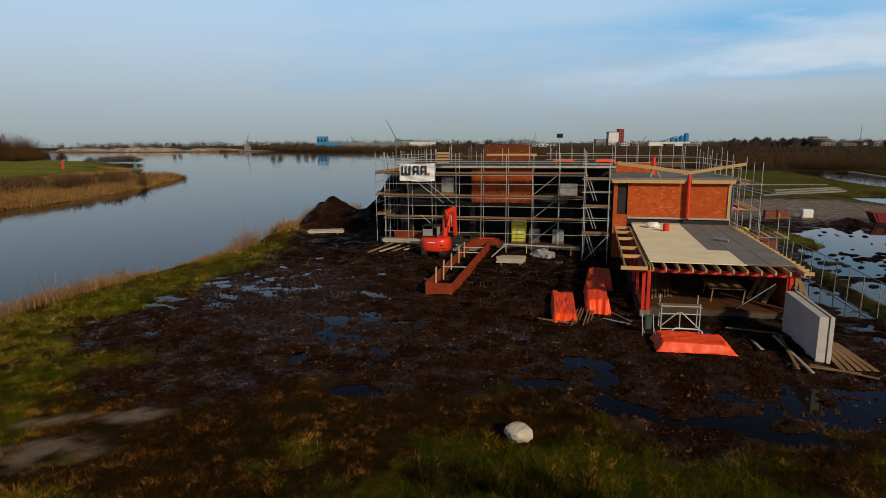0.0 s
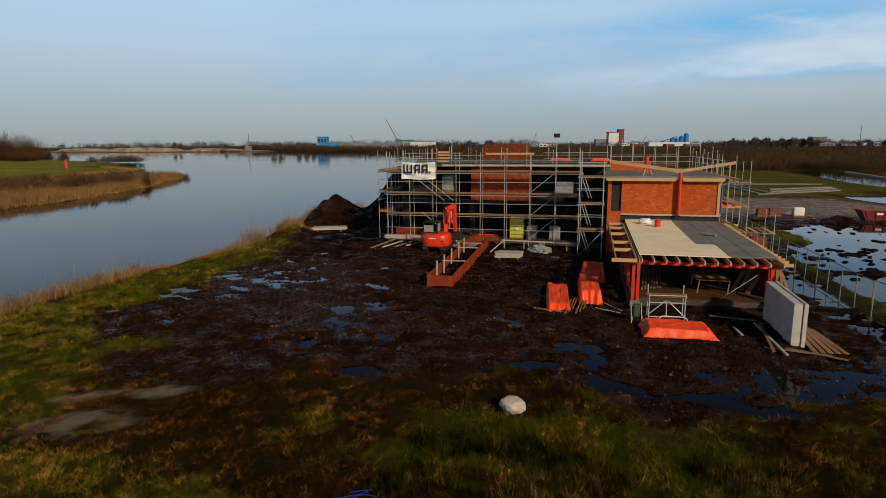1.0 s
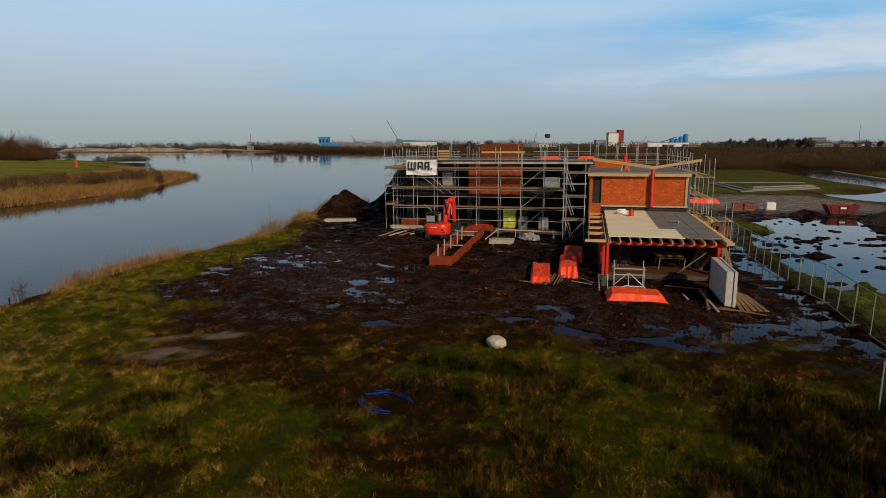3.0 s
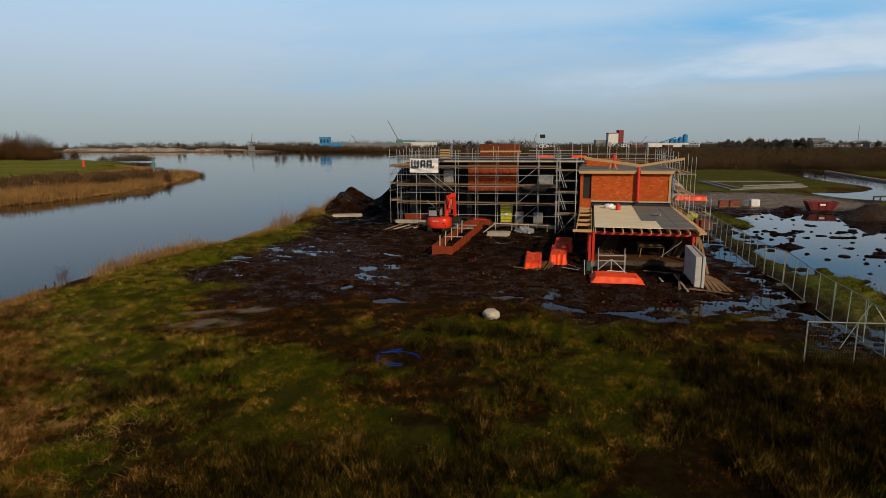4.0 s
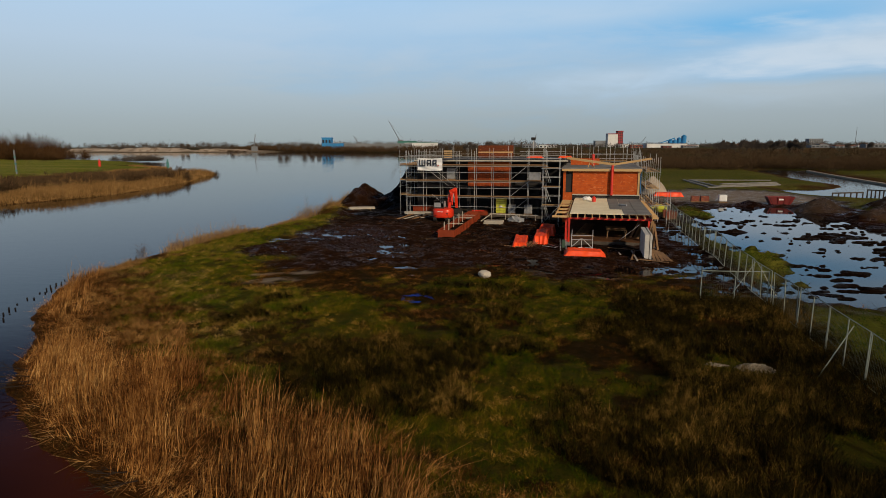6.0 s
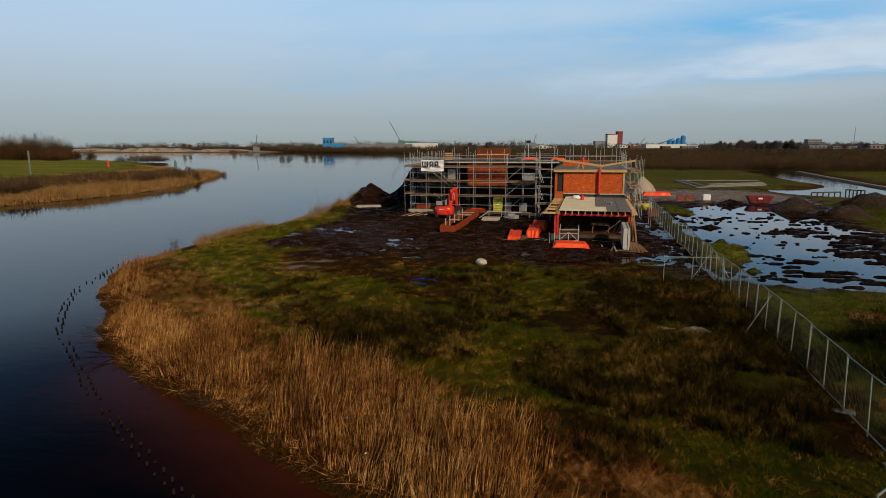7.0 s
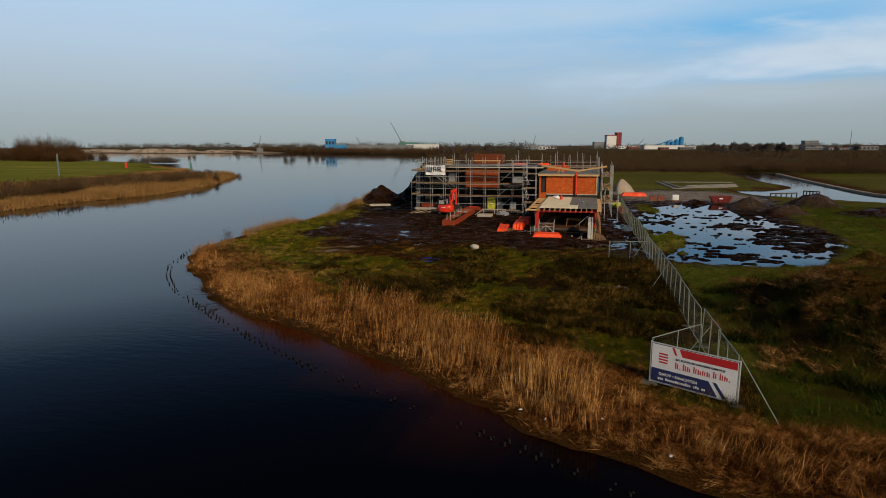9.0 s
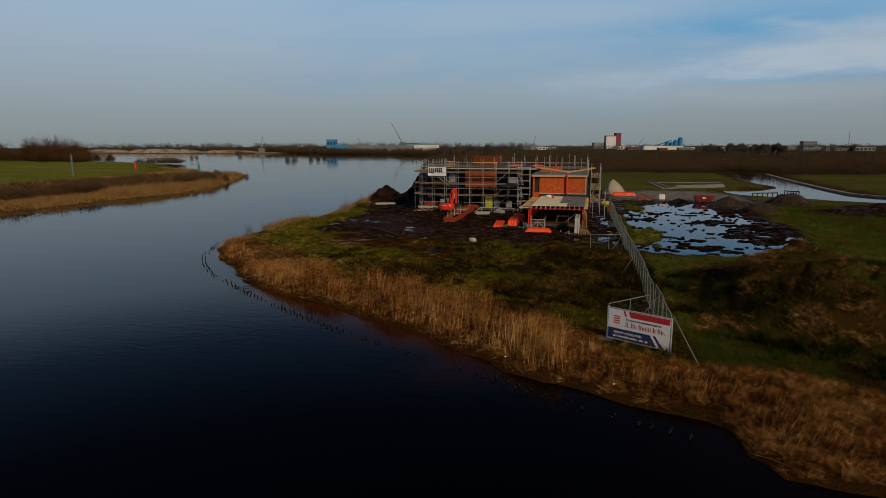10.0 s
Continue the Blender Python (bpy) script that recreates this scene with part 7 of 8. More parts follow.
def blades(name, x, y, z, h, w, lean, material, azimuth=None, droop=0.0, fine=False):
    """Blades of grass, stems of reed or twigs: a bent strip each, from arrays of places and sizes."""
    n = len(x)
    az = prng.uniform(0, 2 * np.pi, n) if azimuth is None else azimuth
    side = prng.uniform(0, np.pi, n)
    dx, dy = np.cos(az), np.sin(az)
    sx, sy = np.cos(side), np.sin(side)
    base = np.stack([x, y, z - 0.03], -1)
    mid = base + np.stack([dx * lean * 0.38, dy * lean * 0.38, h * 0.58], -1)
    tip = base + np.stack([dx * lean, dy * lean, h * (1 - droop)], -1)
    s = np.stack([sx, sy, 0 * sx], -1) * (w / 2)[:, None]
    if fine:
        v = np.stack([base - s, base + s, tip], 1).reshape(-1, 3)
        return mesh_from(name, v, np.arange(3 * n).reshape(-1, 3), material)
    v = np.stack([base - s, base + s, mid + s * 0.75, mid - s * 0.75, tip], 1).reshape(-1, 3)
    o = np.arange(n)[:, None] * 5
    f = np.concatenate([o + [0, 1, 2], o + [0, 2, 3], o + [3, 2, 4]], 1).reshape(-1, 3)
    return mesh_from(name, v, f, material)


def stuff(name, mesh, label, category):
    return tagged(new(name, mesh), label, category, kind="stuff")


def scatter(n, x0, x1, y0, y1):
    return prng.uniform(x0, x1, n), prng.uniform(y0, y1, n)


# turf: thick where the path passes near, thinner further off
def turf(name, n, x0, x1, y0, y1, size):
    x, y = scatter(n, x0, x1, y0, y1)
    ok = (field_at(g_mud, x, y) < prng.uniform(0.1, 0.95, len(x))) & (field_at(g_sand, x, y) < 0.4) & (field_at(g_shore, x, y) > np.where(y < 12, 3.6, 0.8))
    ok &= heap_part(x, y, 10.8, 2.9, 1.2, 0.5, 3) > 1
    ok &= (heights(x, y) > FLOOD_Z - 0.02) | (y < 12)
    tuft_ = smooth(fractal(x, y, 0.55, 3, 6), 0.34, 0.62)
    ok &= prng.uniform(0, 1, len(x)) < 0.30 + 0.70 * tuft_
    x, y, tuft_ = x[ok], y[ok], tuft_[ok]
    tall = 0.5 * smooth(fractal(x, y, 1.4, 3, 1), 0.36, 0.66) + 0.75 * tuft_
    h = (0.07 + 0.17 * tall) * prng.uniform(0.5, 1.6, len(x)) * size
    lush = lushness(x, y) + prng.normal(0, 0.05, len(x))
    # short olive turf towards the lake, rough rushy turf towards the fence
    short = (smooth(-9.0 - x + 9 * (fractal(x, y, 4.0, 3, 7) - 0.5), -2.5, 3.5) * (1 - smooth(outline_distance(x, y, MUD), -8.0, -4.0) * smooth(x, -22, -17)) > prng.uniform(0, 1, len(x))) & (size < 1.2)
    rich, wild = lush > 0.42, YARDGRASS if size > 1.2 else GRASS
    for key, pick, skin, words_ in (("green", rich & ~short, wild, "rough winter turf, green and straw-coloured"), ("dead", ~rich & ~short, DEADGRASS, "patches of dead brown winter grass"),
                                    ("olive", (lush > 0.39) & short, SHORTGRASS, "short olive-green winter turf near the shore"), ("pale", (lush <= 0.39) & short, SHORTDEAD, "short pale dead turf near the shore")):
        if not pick.any():
            continue
        a, b, c = x[pick], y[pick], h[pick]
        if key in ("dead", "pale"):
            c = c * 0.85
        stuff("grass", blades(name + "_" + key, a, b, heights(a, b), c, prng.uniform(0.010, 0.024, len(a)) * size, c * prng.uniform(0.3, 1.9, len(a)), skin, fine=True), words_, "grass")


turf("turf_near", 1150000, -31, 15.2, -20, 20, 0.72)
turf("turf_far", 110000, -31, -18, 19, 60, 1.0)
turf("turf_yard", 260000, 15, 55, -24, 66, 1.3)

# rush tussocks on the wet ground
cx, cy = scatter(8000, -14, 15.5, -17, 15.5)
patch = fractal(cx, cy, 5.5, 3, 2) + 0.42 * (fractal(cx, cy, 1.5, 2, 5) - 0.5) + 0.13 * smooth(cx, -4, 5) - 0.24 * smooth(-cx, 4, 9) - 0.20 * smooth(1.2 - heap_part(cx, cy, 4.0, 9.8, 2.4, 2.4, 0), 0, 0.5)
EDGE = np.interp(cx, [-14, 0, 4, 8, 12, 15], [-3, -4, -5.5, -6.3, -6.8, -7.8]) + 4 * (fractal(cx, cy, 3.0, 2, 6) - 0.5)
ok = (field_at(g_mud, cx, cy) < 0.15) & (field_at(g_shore, cx, cy) > 5.0) & (patch > 0.50 + 0.25 * smooth(EDGE - cy, -0.5, 2.5)) & (field_at(g_sand, cx, cy) < 0.3) & (prng.uniform(0, 1, len(cx)) < smooth(14.6 - cy, 0, 2.5))
cx, cy, vig = cx[ok], cy[ok], smooth(patch[ok], 0.45, 0.62)
gx_, gy_ = scatter(170, 9.8, 15.0, 10.0, 11.9)
cx, cy, vig = np.concatenate([cx, gx_]), np.concatenate([cy, gy_]), np.concatenate([vig, np.full(170, 1.25)])
away = heap_part(cx, cy, 10.6, 2.7, 1.6, 0.8, 3) > 1
cx, cy, vig = cx[away], cy[away], vig[away]
n = 64
rad = prng.uniform(0.06, 0.20, len(cx))
x = np.repeat(cx, n) + prng.normal(0, 1, len(cx) * n) * np.repeat(rad, n)
y = np.repeat(cy, n) + prng.normal(0, 1, len(cx) * n) * np.repeat(rad, n)
h = np.repeat(0.32 + 0.42 * vig * prng.uniform(0.5, 1.1, len(cx)), n) * prng.uniform(0.5, 1.15, len(x))
stuff("rushes", blades("rushes", x, y, heights(x, y), h, prng.uniform(0.010, 0.020, len(x)), h * prng.uniform(0.2, 0.9, len(x)), RUSH, fine=True), "dark tussocks of winter rush", "rushes")

# reed belt along the near shore
x, y = scatter(900000, -32, 40, -30, 14)
sh = field_at(g_shore, x, y)


def off_board(x, y):
    """Clear of the trodden strip before the site board."""
    return heap_part(x, y, 12.9, -15.35, 2.1, 0.85, -29) > 1


def along_shore(x, y):
    """On the near bank, clear of the fenced corner."""
    return ((y < 12 - 0.55 * (x + 28)) | (y < 4)) & ~((x > 11.0) & (y > -18.5))


along_near = (y < 12 - 0.55 * (x + 28)) | (y < 4)
belt = smooth(sh, 0.15, 0.9) * smooth(np.interp(x, [-26, -16, -13, -10, 0, 6, 9.5], [2.2, 2.8, 3.9, 5.2, 5.4, 4.8, 4.4]) + 1.8 * (fractal(x, y, 4, 2, 3) - 0.5) - sh, 0, 1.2)
clump = smooth(fractal(x, y, 1.5, 3, 1), 0.34, 0.58)
inland = (x > 11.0) & (y > -18.5)
ok = (belt * (0.25 + 0.75 * clump) > prng.uniform(0, 1, len(x)) * 1.2) & along_near & ~inland & (prng.uniform(0, 1, len(x)) < np.where(x > 9.5, 0.35, 0.9))
xt, yt, st = x[ok], y[ok], sh[ok]
stand = smooth(fractal(xt, yt, 2.4, 3, 2), 0.36, 0.58) * smooth(st, 0.2, 1.1) * np.where(xt > 9.5, 0.32, 1.0) * (0.55 + 0.45 * smooth(xt, -16, -6))
h = (0.40 + 1.40 * stand) * prng.uniform(0.45, 1.15, len(xt))
wind = 0.4 + 2.6 * (fractal(xt, yt, 2.4, 2, 3) - 0.5) * 2 + prng.normal(0, 0.8, len(xt))
bent = np.where(prng.uniform(0, 1, len(xt)) < 0.14, prng.uniform(0.5, 1.1, len(xt)), 0.0)
stuff("reeds", blades("reeds", xt, yt, heights(xt, yt), h * (1 - 0.45 * bent), prng.uniform(0.010, 0.026, len(xt)), h * (prng.uniform(0.05, 0.40, len(xt)) + bent) + 0.25 * (1 - stand), REED, wind),
      "tall golden winter reeds along the shore", "reeds")
ok = (sh > 0.0) & (sh < 6.5) & off_board(x, y) & along_near & ~inland & (prng.uniform(0, 1, len(x)) < np.where(x > 6, 1.0, 0.75) * (0.6 + 0.4 * smooth(sh, 0.2, 0.8)))
xl, yl = x[ok], y[ok]
h = prng.uniform(0.03, 0.40, len(xl)) * np.where(xl > 6, 1.35, 1.0)
stuff("reed_litter", blades("reed_litter", xl, yl, np.maximum(heights(xl, yl), LAKE_Z + 0.02), h, prng.uniform(0.008, 0.020, len(xl)), prng.uniform(0.15, 0.75, len(xl)), LITTER, fine=True),
      "flattened broken reeds at the water's edge", "reeds")
# trodden straw by the board, and dead straw through the turf behind the reeds
x, y = scatter(420000, 5, 40, -30, -6)
sh = field_at(g_shore, x, y)
ok = (sh > 0.2) & (sh < 6.6 + 2.5 * (fractal(x, y, 2.5, 3, 8) - 0.5)) & (y < -9) & ~((x > 15) & (y > -17)) & off_board(x, y)
xl, yl = x[ok], y[ok]
h = prng.uniform(0.04, 0.34, len(xl))
stuff("reed_litter", blades("trodden_straw", xl, yl, np.maximum(heights(xl, yl), LAKE_Z + 0.02) + 0.04, h, prng.uniform(0.012, 0.026, len(xl)), prng.uniform(0.2, 0.8, len(xl)), LITTER, fine=True), "flattened orange-brown straw on the bank", "reeds")
x, y = scatter(260000, -28, 8, -14, 14)
sh = field_at(g_shore, x, y)
ok = (sh > 2.4) & (sh < 9) & (x < -3) & (fractal(x, y, 0.7, 3, 8) + 0.07 * smooth(6 - sh, 0, 3) - 0.04 * smooth(x, -14, -8) > 0.57) & (prng.uniform(0, 1, len(x)) < 0.5) & (field_at(g_mud, x, y) < 0.3)
xl, yl = x[ok], y[ok]
h = prng.uniform(0.04, 0.22, len(xl))
stuff("straw", blades("dead_straw", xl, yl, heights(xl, yl) + 0.03, h, prng.uniform(0.010, 0.020, len(xl)), prng.uniform(0.1, 0.4, len(xl)), PALESTRAW, fine=True), "dead straw lying through the turf", "grass")
# short bleached sedge behind the reeds at the tip
x, y = scatter(200000, -31, -7, -8, 16)
sh = field_at(g_shore, x, y)
lay = fractal(x, y, 1.0, 3, 6)
ok = (sh > 0.8) & (sh < np.interp(x, [-30, -22, -14, -9], [2.6, 5.6, 6.4, 5.6]) + 3 * (fractal(x, y, 2.5, 3, 1) - 0.5)) & (lay > 0.40) & (field_at(g_mud, x, y) < 0.3)
xl, yl, lay = x[ok], y[ok], lay[ok]
h = prng.uniform(0.08, 0.40, len(xl)) * (0.5 + lay)
stuff("sedge", blades("sedge", xl, yl, heights(xl, yl), h, prng.uniform(0.010, 0.022, len(xl)), prng.uniform(0.1, 0.5, len(xl)), DRYWEED, 14 * lay + prng.normal(0, 0.7, len(xl)), fine=True), "short bleached sedge behind the reeds", "sedge")
# bundles of broken reed lying crosswise on the bank, brighter than the mat below
MATREED = leafy("broken reed stems", [(0.045, 0.016, 0.004), (0.15, 0.062, 0.015), (0.34, 0.170, 0.050), (0.52, 0.31, 0.11), (0.66, 0.45, 0.20)])
x, y = scatter(150000, -26, 40, -30, 8)
sh = field_at(g_shore, x, y)
lay = fractal(x, y, 0.9, 3, 9)
ok = (sh > 0.1) & (sh < np.where(x > 6, 5.6, 2.2)) & (lay > 0.46) & along_shore(x, y) & off_board(x, y)
xl, yl, lay = x[ok], y[ok], lay[ok]
h = prng.uniform(0.05, 0.22, len(xl))
stuff("reed_litter", blades("broken_reed", xl, yl, np.maximum(heights(xl, yl), LAKE_Z + 0.02) + 0.06, h, prng.uniform(0.018, 0.040, len(xl)), prng.uniform(0.3, 0.95, len(xl)), MATREED,
      20 * lay + prng.normal(0, 0.5, len(xl)), fine=True), "crossed bundles of broken reed on the bank", "reeds")
# thin fringe along the lake side
x, y = scatter(120000, -36, -26, 10, 75)
sh = field_at(g_shore, x, y)
ok = (sh > -0.2) & (sh < 1.9 + 1.2 * fractal(x, y, 4, 2)) & (x < -26) & (prng.uniform(0, 1, len(x)) < 0.62 * smooth(fractal(x, y, 2.5, 2, 3), 0.30, 0.6))
xf, yf = x[ok], y[ok]
h = (0.32 + 0.55 * smooth(fractal(xf, yf, 5, 2, 1), 0.35, 0.65) + 0.7 * smooth(yf, 42, 45) * smooth(52 - yf, 0, 3)) * prng.uniform(0.5, 1.3, len(xf)) * np.where(prng.uniform(0, 1, len(xf)) < 0.06, 2.0, 1.0)
stuff("reeds", blades("reed_fringe", xf, yf, heights(xf, yf), h, prng.uniform(0.012, 0.026, len(xf)), h * prng.uniform(0.1, 0.6, len(xf)), REEDFAR), "thin fringe of dry reeds on the lake side", "reeds")

# straw and weeds over the soil dune and verges
x, y = scatter(230000, 15.2, 40, -19, 12)
ok = (heap_part(x, y, 24.5, -3.5, 8.8, 11.5, 0) + 0.8 * (fractal(x, y, 3.0, 2, 9) - 0.5) < 0.95) & (fractal(x, y, 1.6, 3, 2) > 0.44 + 0.16 * smooth(2.0 - heights(x, y), 0, 1.2))
xd, yd = x[ok], y[ok]
h = prng.uniform(0.12, 0.45, len(xd))
tall = smooth(fractal(x, y, 1.8, 3, 4), 0.42, 0.60)
dk = (heap_part(x, y, 24.5, -3.5, 8.8, 11.5, 0) < 1.05 + 0.5 * (fractal(x, y, 2.0, 3, 9) - 0.5)) & (prng.uniform(0, 1, len(x)) < (0.15 + 0.55 * tall) * smooth(2.6 - heights(x, y), 0, 1.4))
a, b, c = x[dk], y[dk], (0.12 + 0.5 * tall[dk]) * prng.uniform(0.5, 1.2, int(dk.sum()))
stuff("weeds", blades("dark_weeds", a, b, heights(a, b), c, prng.uniform(0.018, 0.04, len(a)), c * prng.uniform(0.3, 1.3, len(a)), WEED, fine=True), "dark tufted weeds over the soil mound", "weeds")
stuff("dry_weeds", blades("dry_weeds", xd, yd, heights(xd, yd), h, prng.uniform(0.014, 0.03, len(xd)), h * prng.uniform(0.5, 2.2, len(xd)), DRYWEED), "dry straw weeds over the soil mound", "weeds")
lay = fractal(xd, yd, 0.8, 3, 9)
top = (lay > 0.54) & (prng.uniform(0, 1, len(xd)) < 0.30)
a, b, lay = xd[top], yd[top], lay[top]
stuff("dry_weeds", blades("lodged_weeds", a, b, heights(a, b) + 0.15, prng.uniform(0.05, 0.25, len(a)), prng.uniform(0.02, 0.045, len(a)), prng.uniform(0.3, 0.9, len(a)), MATREED,
      16 * lay + prng.normal(0, 0.5, len(a)), fine=True), "lodged straw weeds over the soil mound", "weeds")

# reed spit across the water
x, y = scatter(280000, -128, -76, -30, 150)
s_in = outline_distance(x, y, SPIT)
ok = (s_in > 0.2) & (prng.uniform(0, 1, len(x)) < 0.75)
xs_, ys_, s_in = x[ok], y[ok], s_in[ok]
h = (0.8 + 0.9 * smooth(fractal(xs_, ys_, 9, 3, 1), 0.3, 0.6)) * prng.uniform(0.6, 1.2, len(xs_)) * smooth(s_in, -1, 2.5) * np.where(xs_ < -104, 1.25, 1.0)
stuff("reeds", blades("reed_spit", xs_, ys_, heights(xs_, ys_), h, prng.uniform(0.06, 0.12, len(xs_)), h * prng.uniform(0.05, 0.5, len(xs_)), REEDFAR, fine=True), "broad bed of golden reeds on the spit", "reeds")
edge = spline([(-140, 40), (-141, 84), (-146, 130), (-156, 160), (-162, 184), (-172, 190), (-190, 202)], 1.0, False)
pick = prng.integers(0, len(edge), 30000)
x = edge[pick, 0] - np.abs(prng.normal(0, 1.6, len(pick)))
y = edge[pick, 1] + prng.normal(0, 1.5, len(pick))
h = prng.uniform(0.3, 0.9, len(x))
stuff("reeds", blades("meadow_reeds", x, y, np.maximum(heights(x, y), LAKE_Z), h, prng.uniform(0.08, 0.16, len(x)), h * 0.3, REEDFAR, fine=True), "strip of dry reeds along the meadow", "reeds")


# bare shrubs and trees
def shrub_field(name, cx, cy, h, spread, n, w, material, label, base=None):
    """Bare shrubs: rounded, uneven crowns of short twigs over a thin fan of stems."""
    m = len(cx)
    az, up = prng.uniform(0, 2 * np.pi, m * n), prng.uniform(0.0, 1.0, m * n)
    out = np.sqrt(1 - up ** 2)
    deep = prng.uniform(0.15, 1.0, m * n) ** 0.5
    lump = 0.75 + 0.35 * np.sin(az * 2 + np.repeat(cx, n)) * out + prng.uniform(-0.10, 0.16, m * n)
    hh, ss = np.repeat(h, n), np.repeat(spread, n)
    x, y = np.repeat(cx, n) + np.cos(az) * out * ss * deep * lump * 0.8, np.repeat(cy, n) + np.sin(az) * out * ss * deep * lump * 0.8
    ground_z = heights(np.repeat(cx, n), np.repeat(cy, n)) if base is None else np.full(m * n, base)
    z = np.maximum(ground_z, LAKE_Z) + hh * 0.82 * up * deep * lump
    length = hh * prng.uniform(0.08, 0.22, m * n)
    stuff(name, blades(name, x, y, z, length * (0.45 + 0.55 * up), prng.uniform(0.6, 1.4, m * n) * w, length * out * 0.9, material, az, fine=True), label, "shrubs")


# willow scrub that closes the fields behind the building
cx, cy = scatter(5600, -60, 260, 150, 300)
gap = outline_distance(cx, cy, CREEK)
open_field = (cy < 186 - 0.05 * cx) & (cx > 14)
ok = ~open_field & (gap < -3) & (outline_distance(cx, cy, MAINLAND) > 2) & (prng.uniform(0, 1, len(cx)) < np.where(cy > 230, 0.45, 1.0))
cx, cy = cx[ok], cy[ok]
shrub_field("willow_scrub", cx, cy, prng.uniform(3.2, 6.4, len(cx)) * (0.45 + 0.9 * fractal(cx, cy, 26, 2, 1)), prng.uniform(2.4, 4.6, len(cx)), 130, 0.10, TWIG, "broad brown belt of bare willow scrub")
cx, cy = scatter(3200, -170, 900, 300, 760)
ok = outline_distance(cx, cy, MAINLAND) > 3
cx, cy = cx[ok], cy[ok]
shrub_field("far_scrub", cx, cy, prng.uniform(3, 6.5, len(cx)), prng.uniform(4, 8, len(cx)), 50, 0.40, TWIG, "far brown scrub over the flat fields")
# wood along the far shore
shore_line = spline([(-30, 200), (-55, 300), (-95, 450), (-158, 575)] + FAR_SHORE[:3], 4.0, False)
line = np.concatenate([shore_line[:-1] + (shore_line[1:] - shore_line[:-1]) * t for t in np.arange(0, 1, 0.03)])
pick = prng.integers(0, len(line), 2600)
cx, cy = line[pick, 0] + prng.normal(0, 5, len(pick)), line[pick, 1] + np.abs(prng.normal(16, 22, len(pick)))
lim = np.clip(cy / 600, 0.5, 1.0)
shrub_field("far_wood", cx, cy, prng.uniform(5, 12.0, len(cx)) * lim, prng.uniform(3, 6, len(cx)), 60, 0.40, TWIG, "dark wood of bare trees along the far shore")
cx, cy = scatter(1000, -1500, 1500, 1250, 1700)
shrub_field("horizon_wood", cx, cy, np.where(cx < -150, 1.6, 1.0) * prng.uniform(10, 18, len(cx)), prng.uniform(12, 20, len(cx)), 90, 0.9, TWIGGREY, "grey line of woods on the horizon", 0.0)
cx, cy = np.concatenate([prng.uniform(-830, -720, 26), prng.uniform(-480, -440, 12)]), np.concatenate([prng.uniform(724, 738, 26), prng.uniform(694, 704, 12)])
shrub_field("bank_scrub", cx, cy, prng.uniform(3, 6, len(cx)), prng.uniform(4, 7, len(cx)), 90, 0.5, TWIG, "brown scrub at the foot of the sand banks", -0.5)
# shrubs on the meadow and the spit
cx, cy = scatter(260, -480, -300, 235, 340)
ok = (outline_distance(cx, cy, MEADOW) > 3) & (cy > 246 - 0.18 * (cx + 275))
cx, cy = cx[ok], cy[ok]
hill = 8.0 + 13.0 * smooth(fractal(cx, cy, 30, 2, 1), 0.3, 0.6) * smooth(-cx, 310, 360)
shrub_field("meadow_scrub", cx, cy, hill * prng.uniform(0.8, 1.1, len(cx)), prng.uniform(5, 8, len(cx)), 520, 0.20, TWIGDARK, "bare brown thicket at the meadow's end")
cx, cy = scatter(26, -262, -236, 262, 284)
ok = outline_distance(cx, cy, MEADOW) > -14
cx, cy = cx[ok], cy[ok]
shrub_field("meadow_bushes", cx, cy, prng.uniform(3.6, 5.4, len(cx)), prng.uniform(4.0, 6, len(cx)), 420, 0.20, TWIGGREY, "rounded grey bushes at the meadow's tip", -0.2)
cx, cy = scatter(900, -122, -95, -40, 126)
ok = outline_distance(cx, cy, SPIT) > 3
cx, cy = cx[ok], cy[ok]
shrub_field("spit_scrub", cx, cy, prng.uniform(2.6, 4.0, len(cx)), prng.uniform(2.5, 5.0, len(cx)), 240, 0.14, TWIG, "low brown willow scrub among the reeds")
cx, cy = np.array([-97.0, -98.5, -96.4, -108.5, -107.6]), np.array([112.0, 114.0, 110.5, 141.0, 139.5])
shrub_field("spit_bushes", cx, cy, np.array([4.2, 3.6, 3.4, 2.4, 1.8]), np.full(5, 1.6), 300, 0.05, TWIG, "small bare bushes on the spit's tip")


shrub_field("shore_bushes", np.array([-31.6, -31.0, -31.9, -31.2]), np.array([20.2, 19.6, 24.5, 33.0]), np.array([1.7, 1.3, 1.0, 1.2]), np.array([0.9, 0.7, 0.6, 0.6]), 260, 0.016, TWIGDARK, "small bare bushes at the lake's edge")


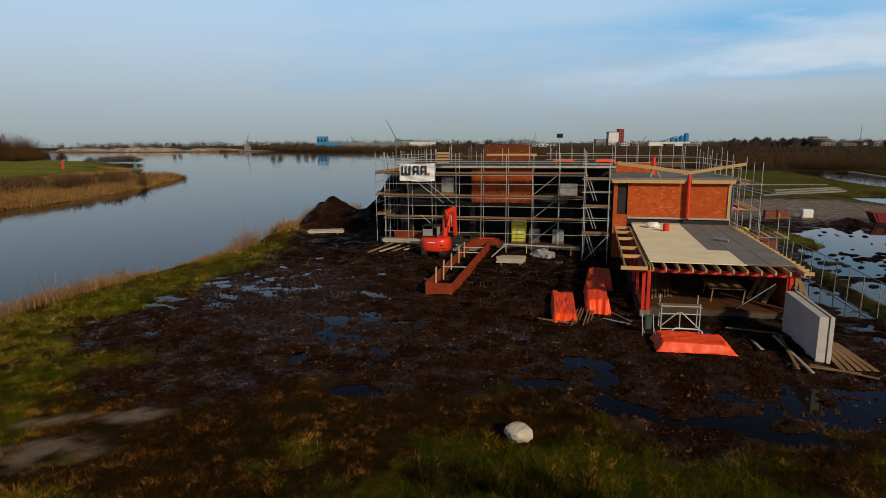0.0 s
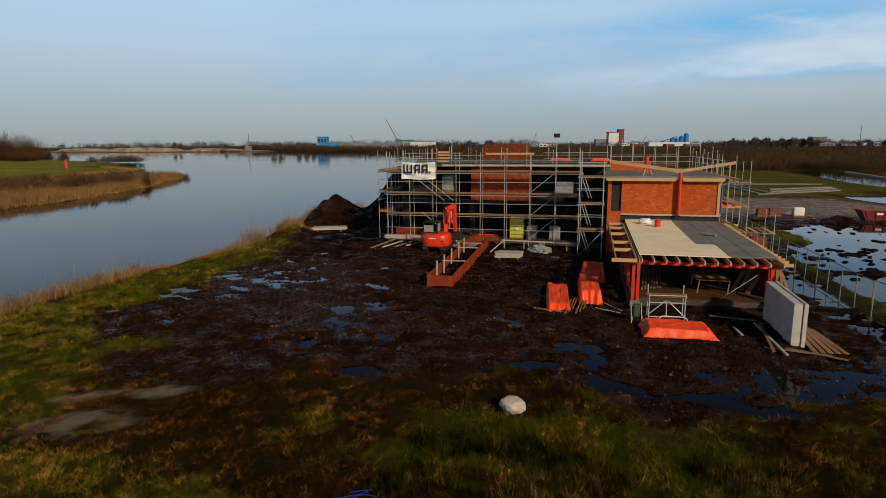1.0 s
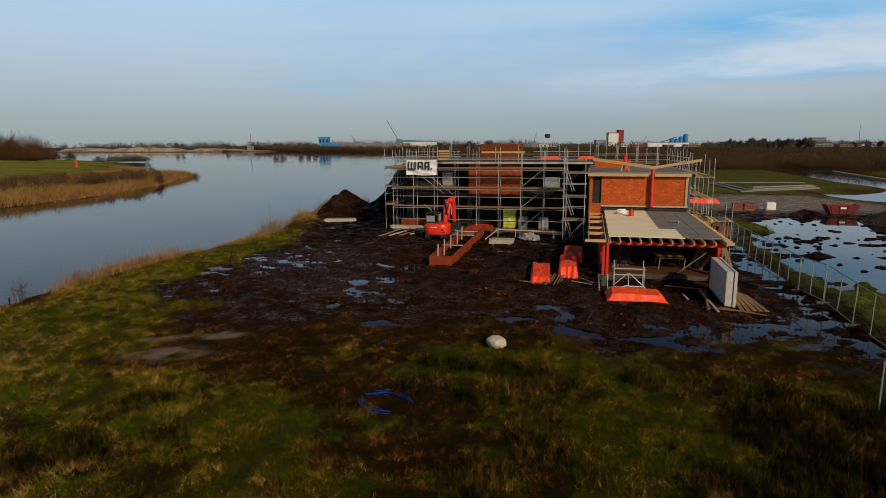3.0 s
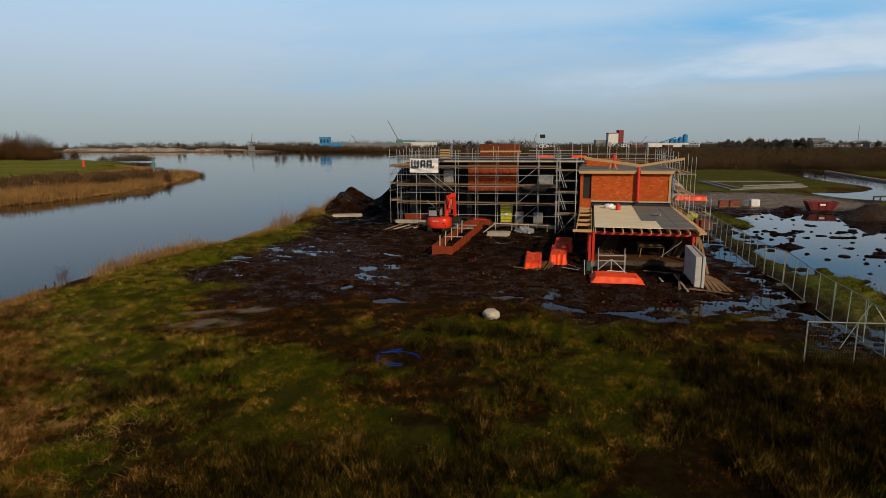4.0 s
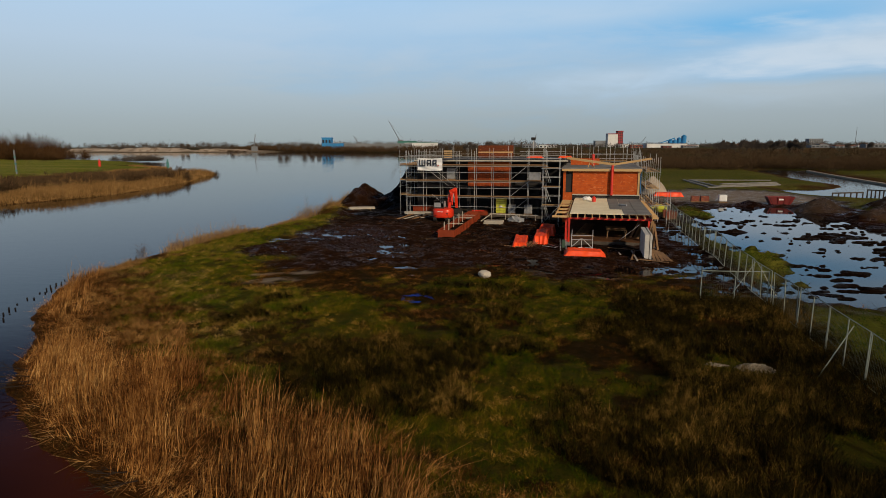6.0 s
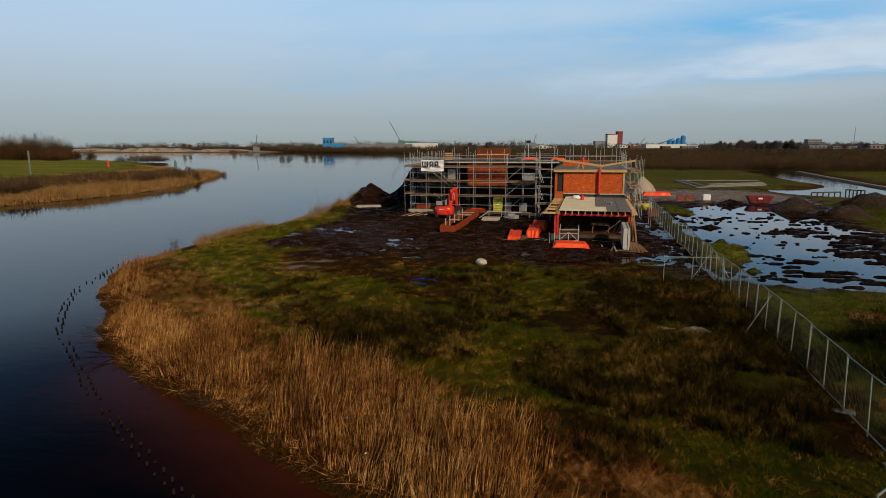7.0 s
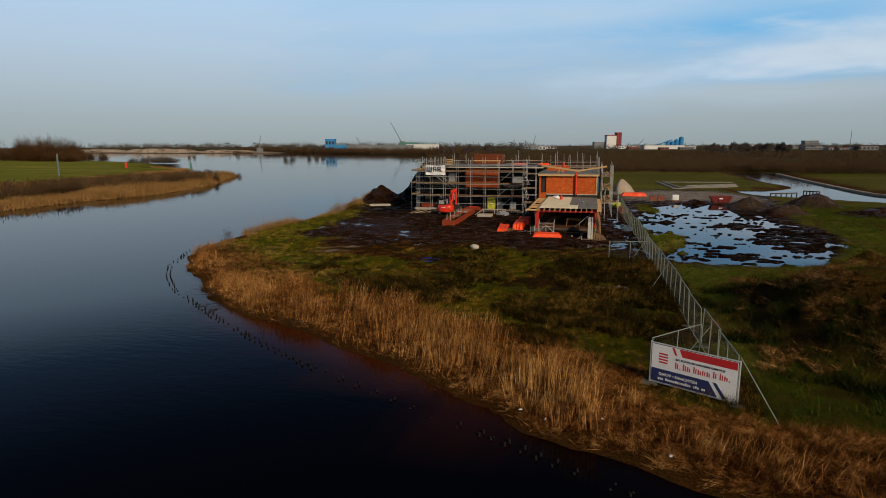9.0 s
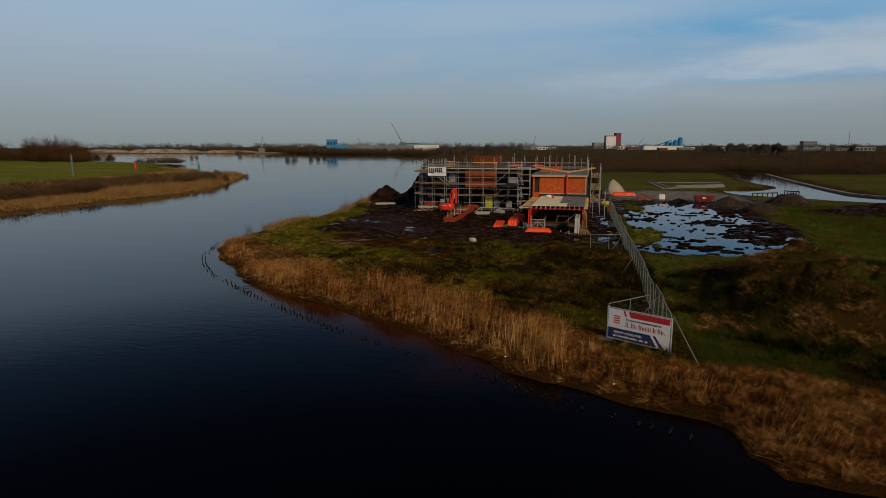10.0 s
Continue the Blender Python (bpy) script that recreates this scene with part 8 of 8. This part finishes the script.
def bare_tree(h, seed):
    """A bare winter tree: tapered trunk, forking limbs and a crown of fine twigs."""
    r = random.Random(seed)
    ob = thing("bare_tree", (0, 0, 0), "tall leafless tree with an open crown", "tree", "far bare trees")
    bm, tips = fresh(), []

    def limb(a, d, l, w, level):
        b = a + d * l
        tube(bm, a, b, w, 5, w * 0.6)
        tips.append((b, level))
        if level < 3:
            for k in range(3 if level else 5):
                turn = Euler((r.uniform(-0.75, 0.75), r.uniform(-0.75, 0.75), r.uniform(0, 6.3))).to_matrix()
                limb(a + d * l * r.uniform(0.55, 1.0), (turn @ d + Vector((0, 0, 0.25))).normalized(), l * r.uniform(0.5, 0.75), w * 0.5, level + 1)

    limb(Vector((0, 0, -0.5)), Vector((0.03, 0, 1)).normalized(), h * 0.36, h * 0.022, 0)
    part("trunk", bm, BARK, ob)
    p = np.array([t[0] for t in tips if t[1] >= 2])
    pick = r.choices(range(len(p)), k=1900)
    q = p[pick] + np.random.default_rng(seed).normal(0, h * 0.045, (1900, 3))
    rr = np.random.default_rng(seed + 1)
    me = blades("crown", q[:, 0], q[:, 1], q[:, 2], rr.uniform(0.05, 0.13, 1900) * h, np.full(1900, h * 0.015), rr.uniform(0.02, 0.08, 1900) * h, TWIGGREY)
    tagged(under(new("crown", me), ob), "haze of fine grey twigs")
    return ob


trees = [bare_tree(14, 1), bare_tree(16, 2), bare_tree(13, 3)]
spots = []
r6 = random.Random(8)
for b, d, s in ((-15.9, 700, 1.0), (-15.2, 705, 0.9), (-13.6, 720, 1.05), (-12.9, 715, 0.95), (-12.2, 725, 0.9), (-0.3, 420, 0.85), (0.6, 430, 0.8), (2.4, 420, 0.9), (3.0, 425, 0.8),
                (4.4, 420, 0.95), (4.9, 430, 0.8), (-24.2, 980, 1.1), (-23.7, 985, 1.0), (-20.0, 960, 0.9)):
    spots.append((b, d, s))
for k in range(22):
    spots.append((25.4 + k * 0.33 + r6.uniform(-0.1, 0.1), 520 + r6.uniform(-20, 30), r6.uniform(0.75, 1.05)))
for k in range(14):
    spots.append((33 + r6.uniform(-8, 4), 640 + r6.uniform(-40, 80), r6.uniform(0.6, 0.85)))
for k, (b, d, s) in enumerate(spots):
    x, y = far_at(b, d)
    m = pose(x, y, max(height(x, y), -0.3), 0, 0, r6.uniform(0, 360)) @ Matrix.Diagonal((s * (0.75 if 14 <= k < 36 else 1), s * (0.75 if 14 <= k < 36 else 1), s, 1))
    if k < 3:
        trees[k].matrix_basis = m
    else:
        copy_thing(trees[k % 3], m)

# clods and small stones on the mud
x, y = scatter(70000, -26, 14, 14, 46)
ok = (field_at(g_mud, x, y) > 0.6) & (heights(x, y) > FLOOD_Z - 0.09) & ~((x > 2.4) & (y > 28.5))
x, y = x[ok], y[ok]
z = heights(x, y)
wade = z < FLOOD_Z
keep_ = ~wade | (prng.uniform(0, 1, len(x)) < 0.45)
x, y, z, wade = x[keep_], y[keep_], z[keep_], wade[keep_]
s_ = prng.uniform(0.012, 0.062, len(x)) * np.where(prng.uniform(0, 1, len(x)) < 0.25, 2.0, 1.0) * np.where(wade, 1.3, 1.0)
z = np.where(wade, np.maximum(z, FLOOD_Z - 0.03), z)
jit = lambda: prng.uniform(0.5, 1.3, len(x)) * s_
corner = np.stack([np.stack([x + jit(), y, z], -1), np.stack([x, y + jit(), z], -1), np.stack([x - jit(), y, z], -1), np.stack([x, y - jit(), z], -1),
                   np.stack([x, y, z + jit() * 0.8], -1)], 1).reshape(-1, 3)
o = np.arange(len(x))[:, None] * 5
CLOD = leafy("clods", [(0.006, 0.0024, 0.0012), (0.017, 0.0072, 0.003), (0.036, 0.016, 0.0075), (0.13, 0.072, 0.040)])
stuff("clods", mesh_from("clods", corner, np.concatenate([o + [0, 1, 4], o + [1, 2, 4], o + [2, 3, 4], o + [3, 0, 4]], 1).reshape(-1, 3), CLOD), "loose clods and stones on the mud", "clods")
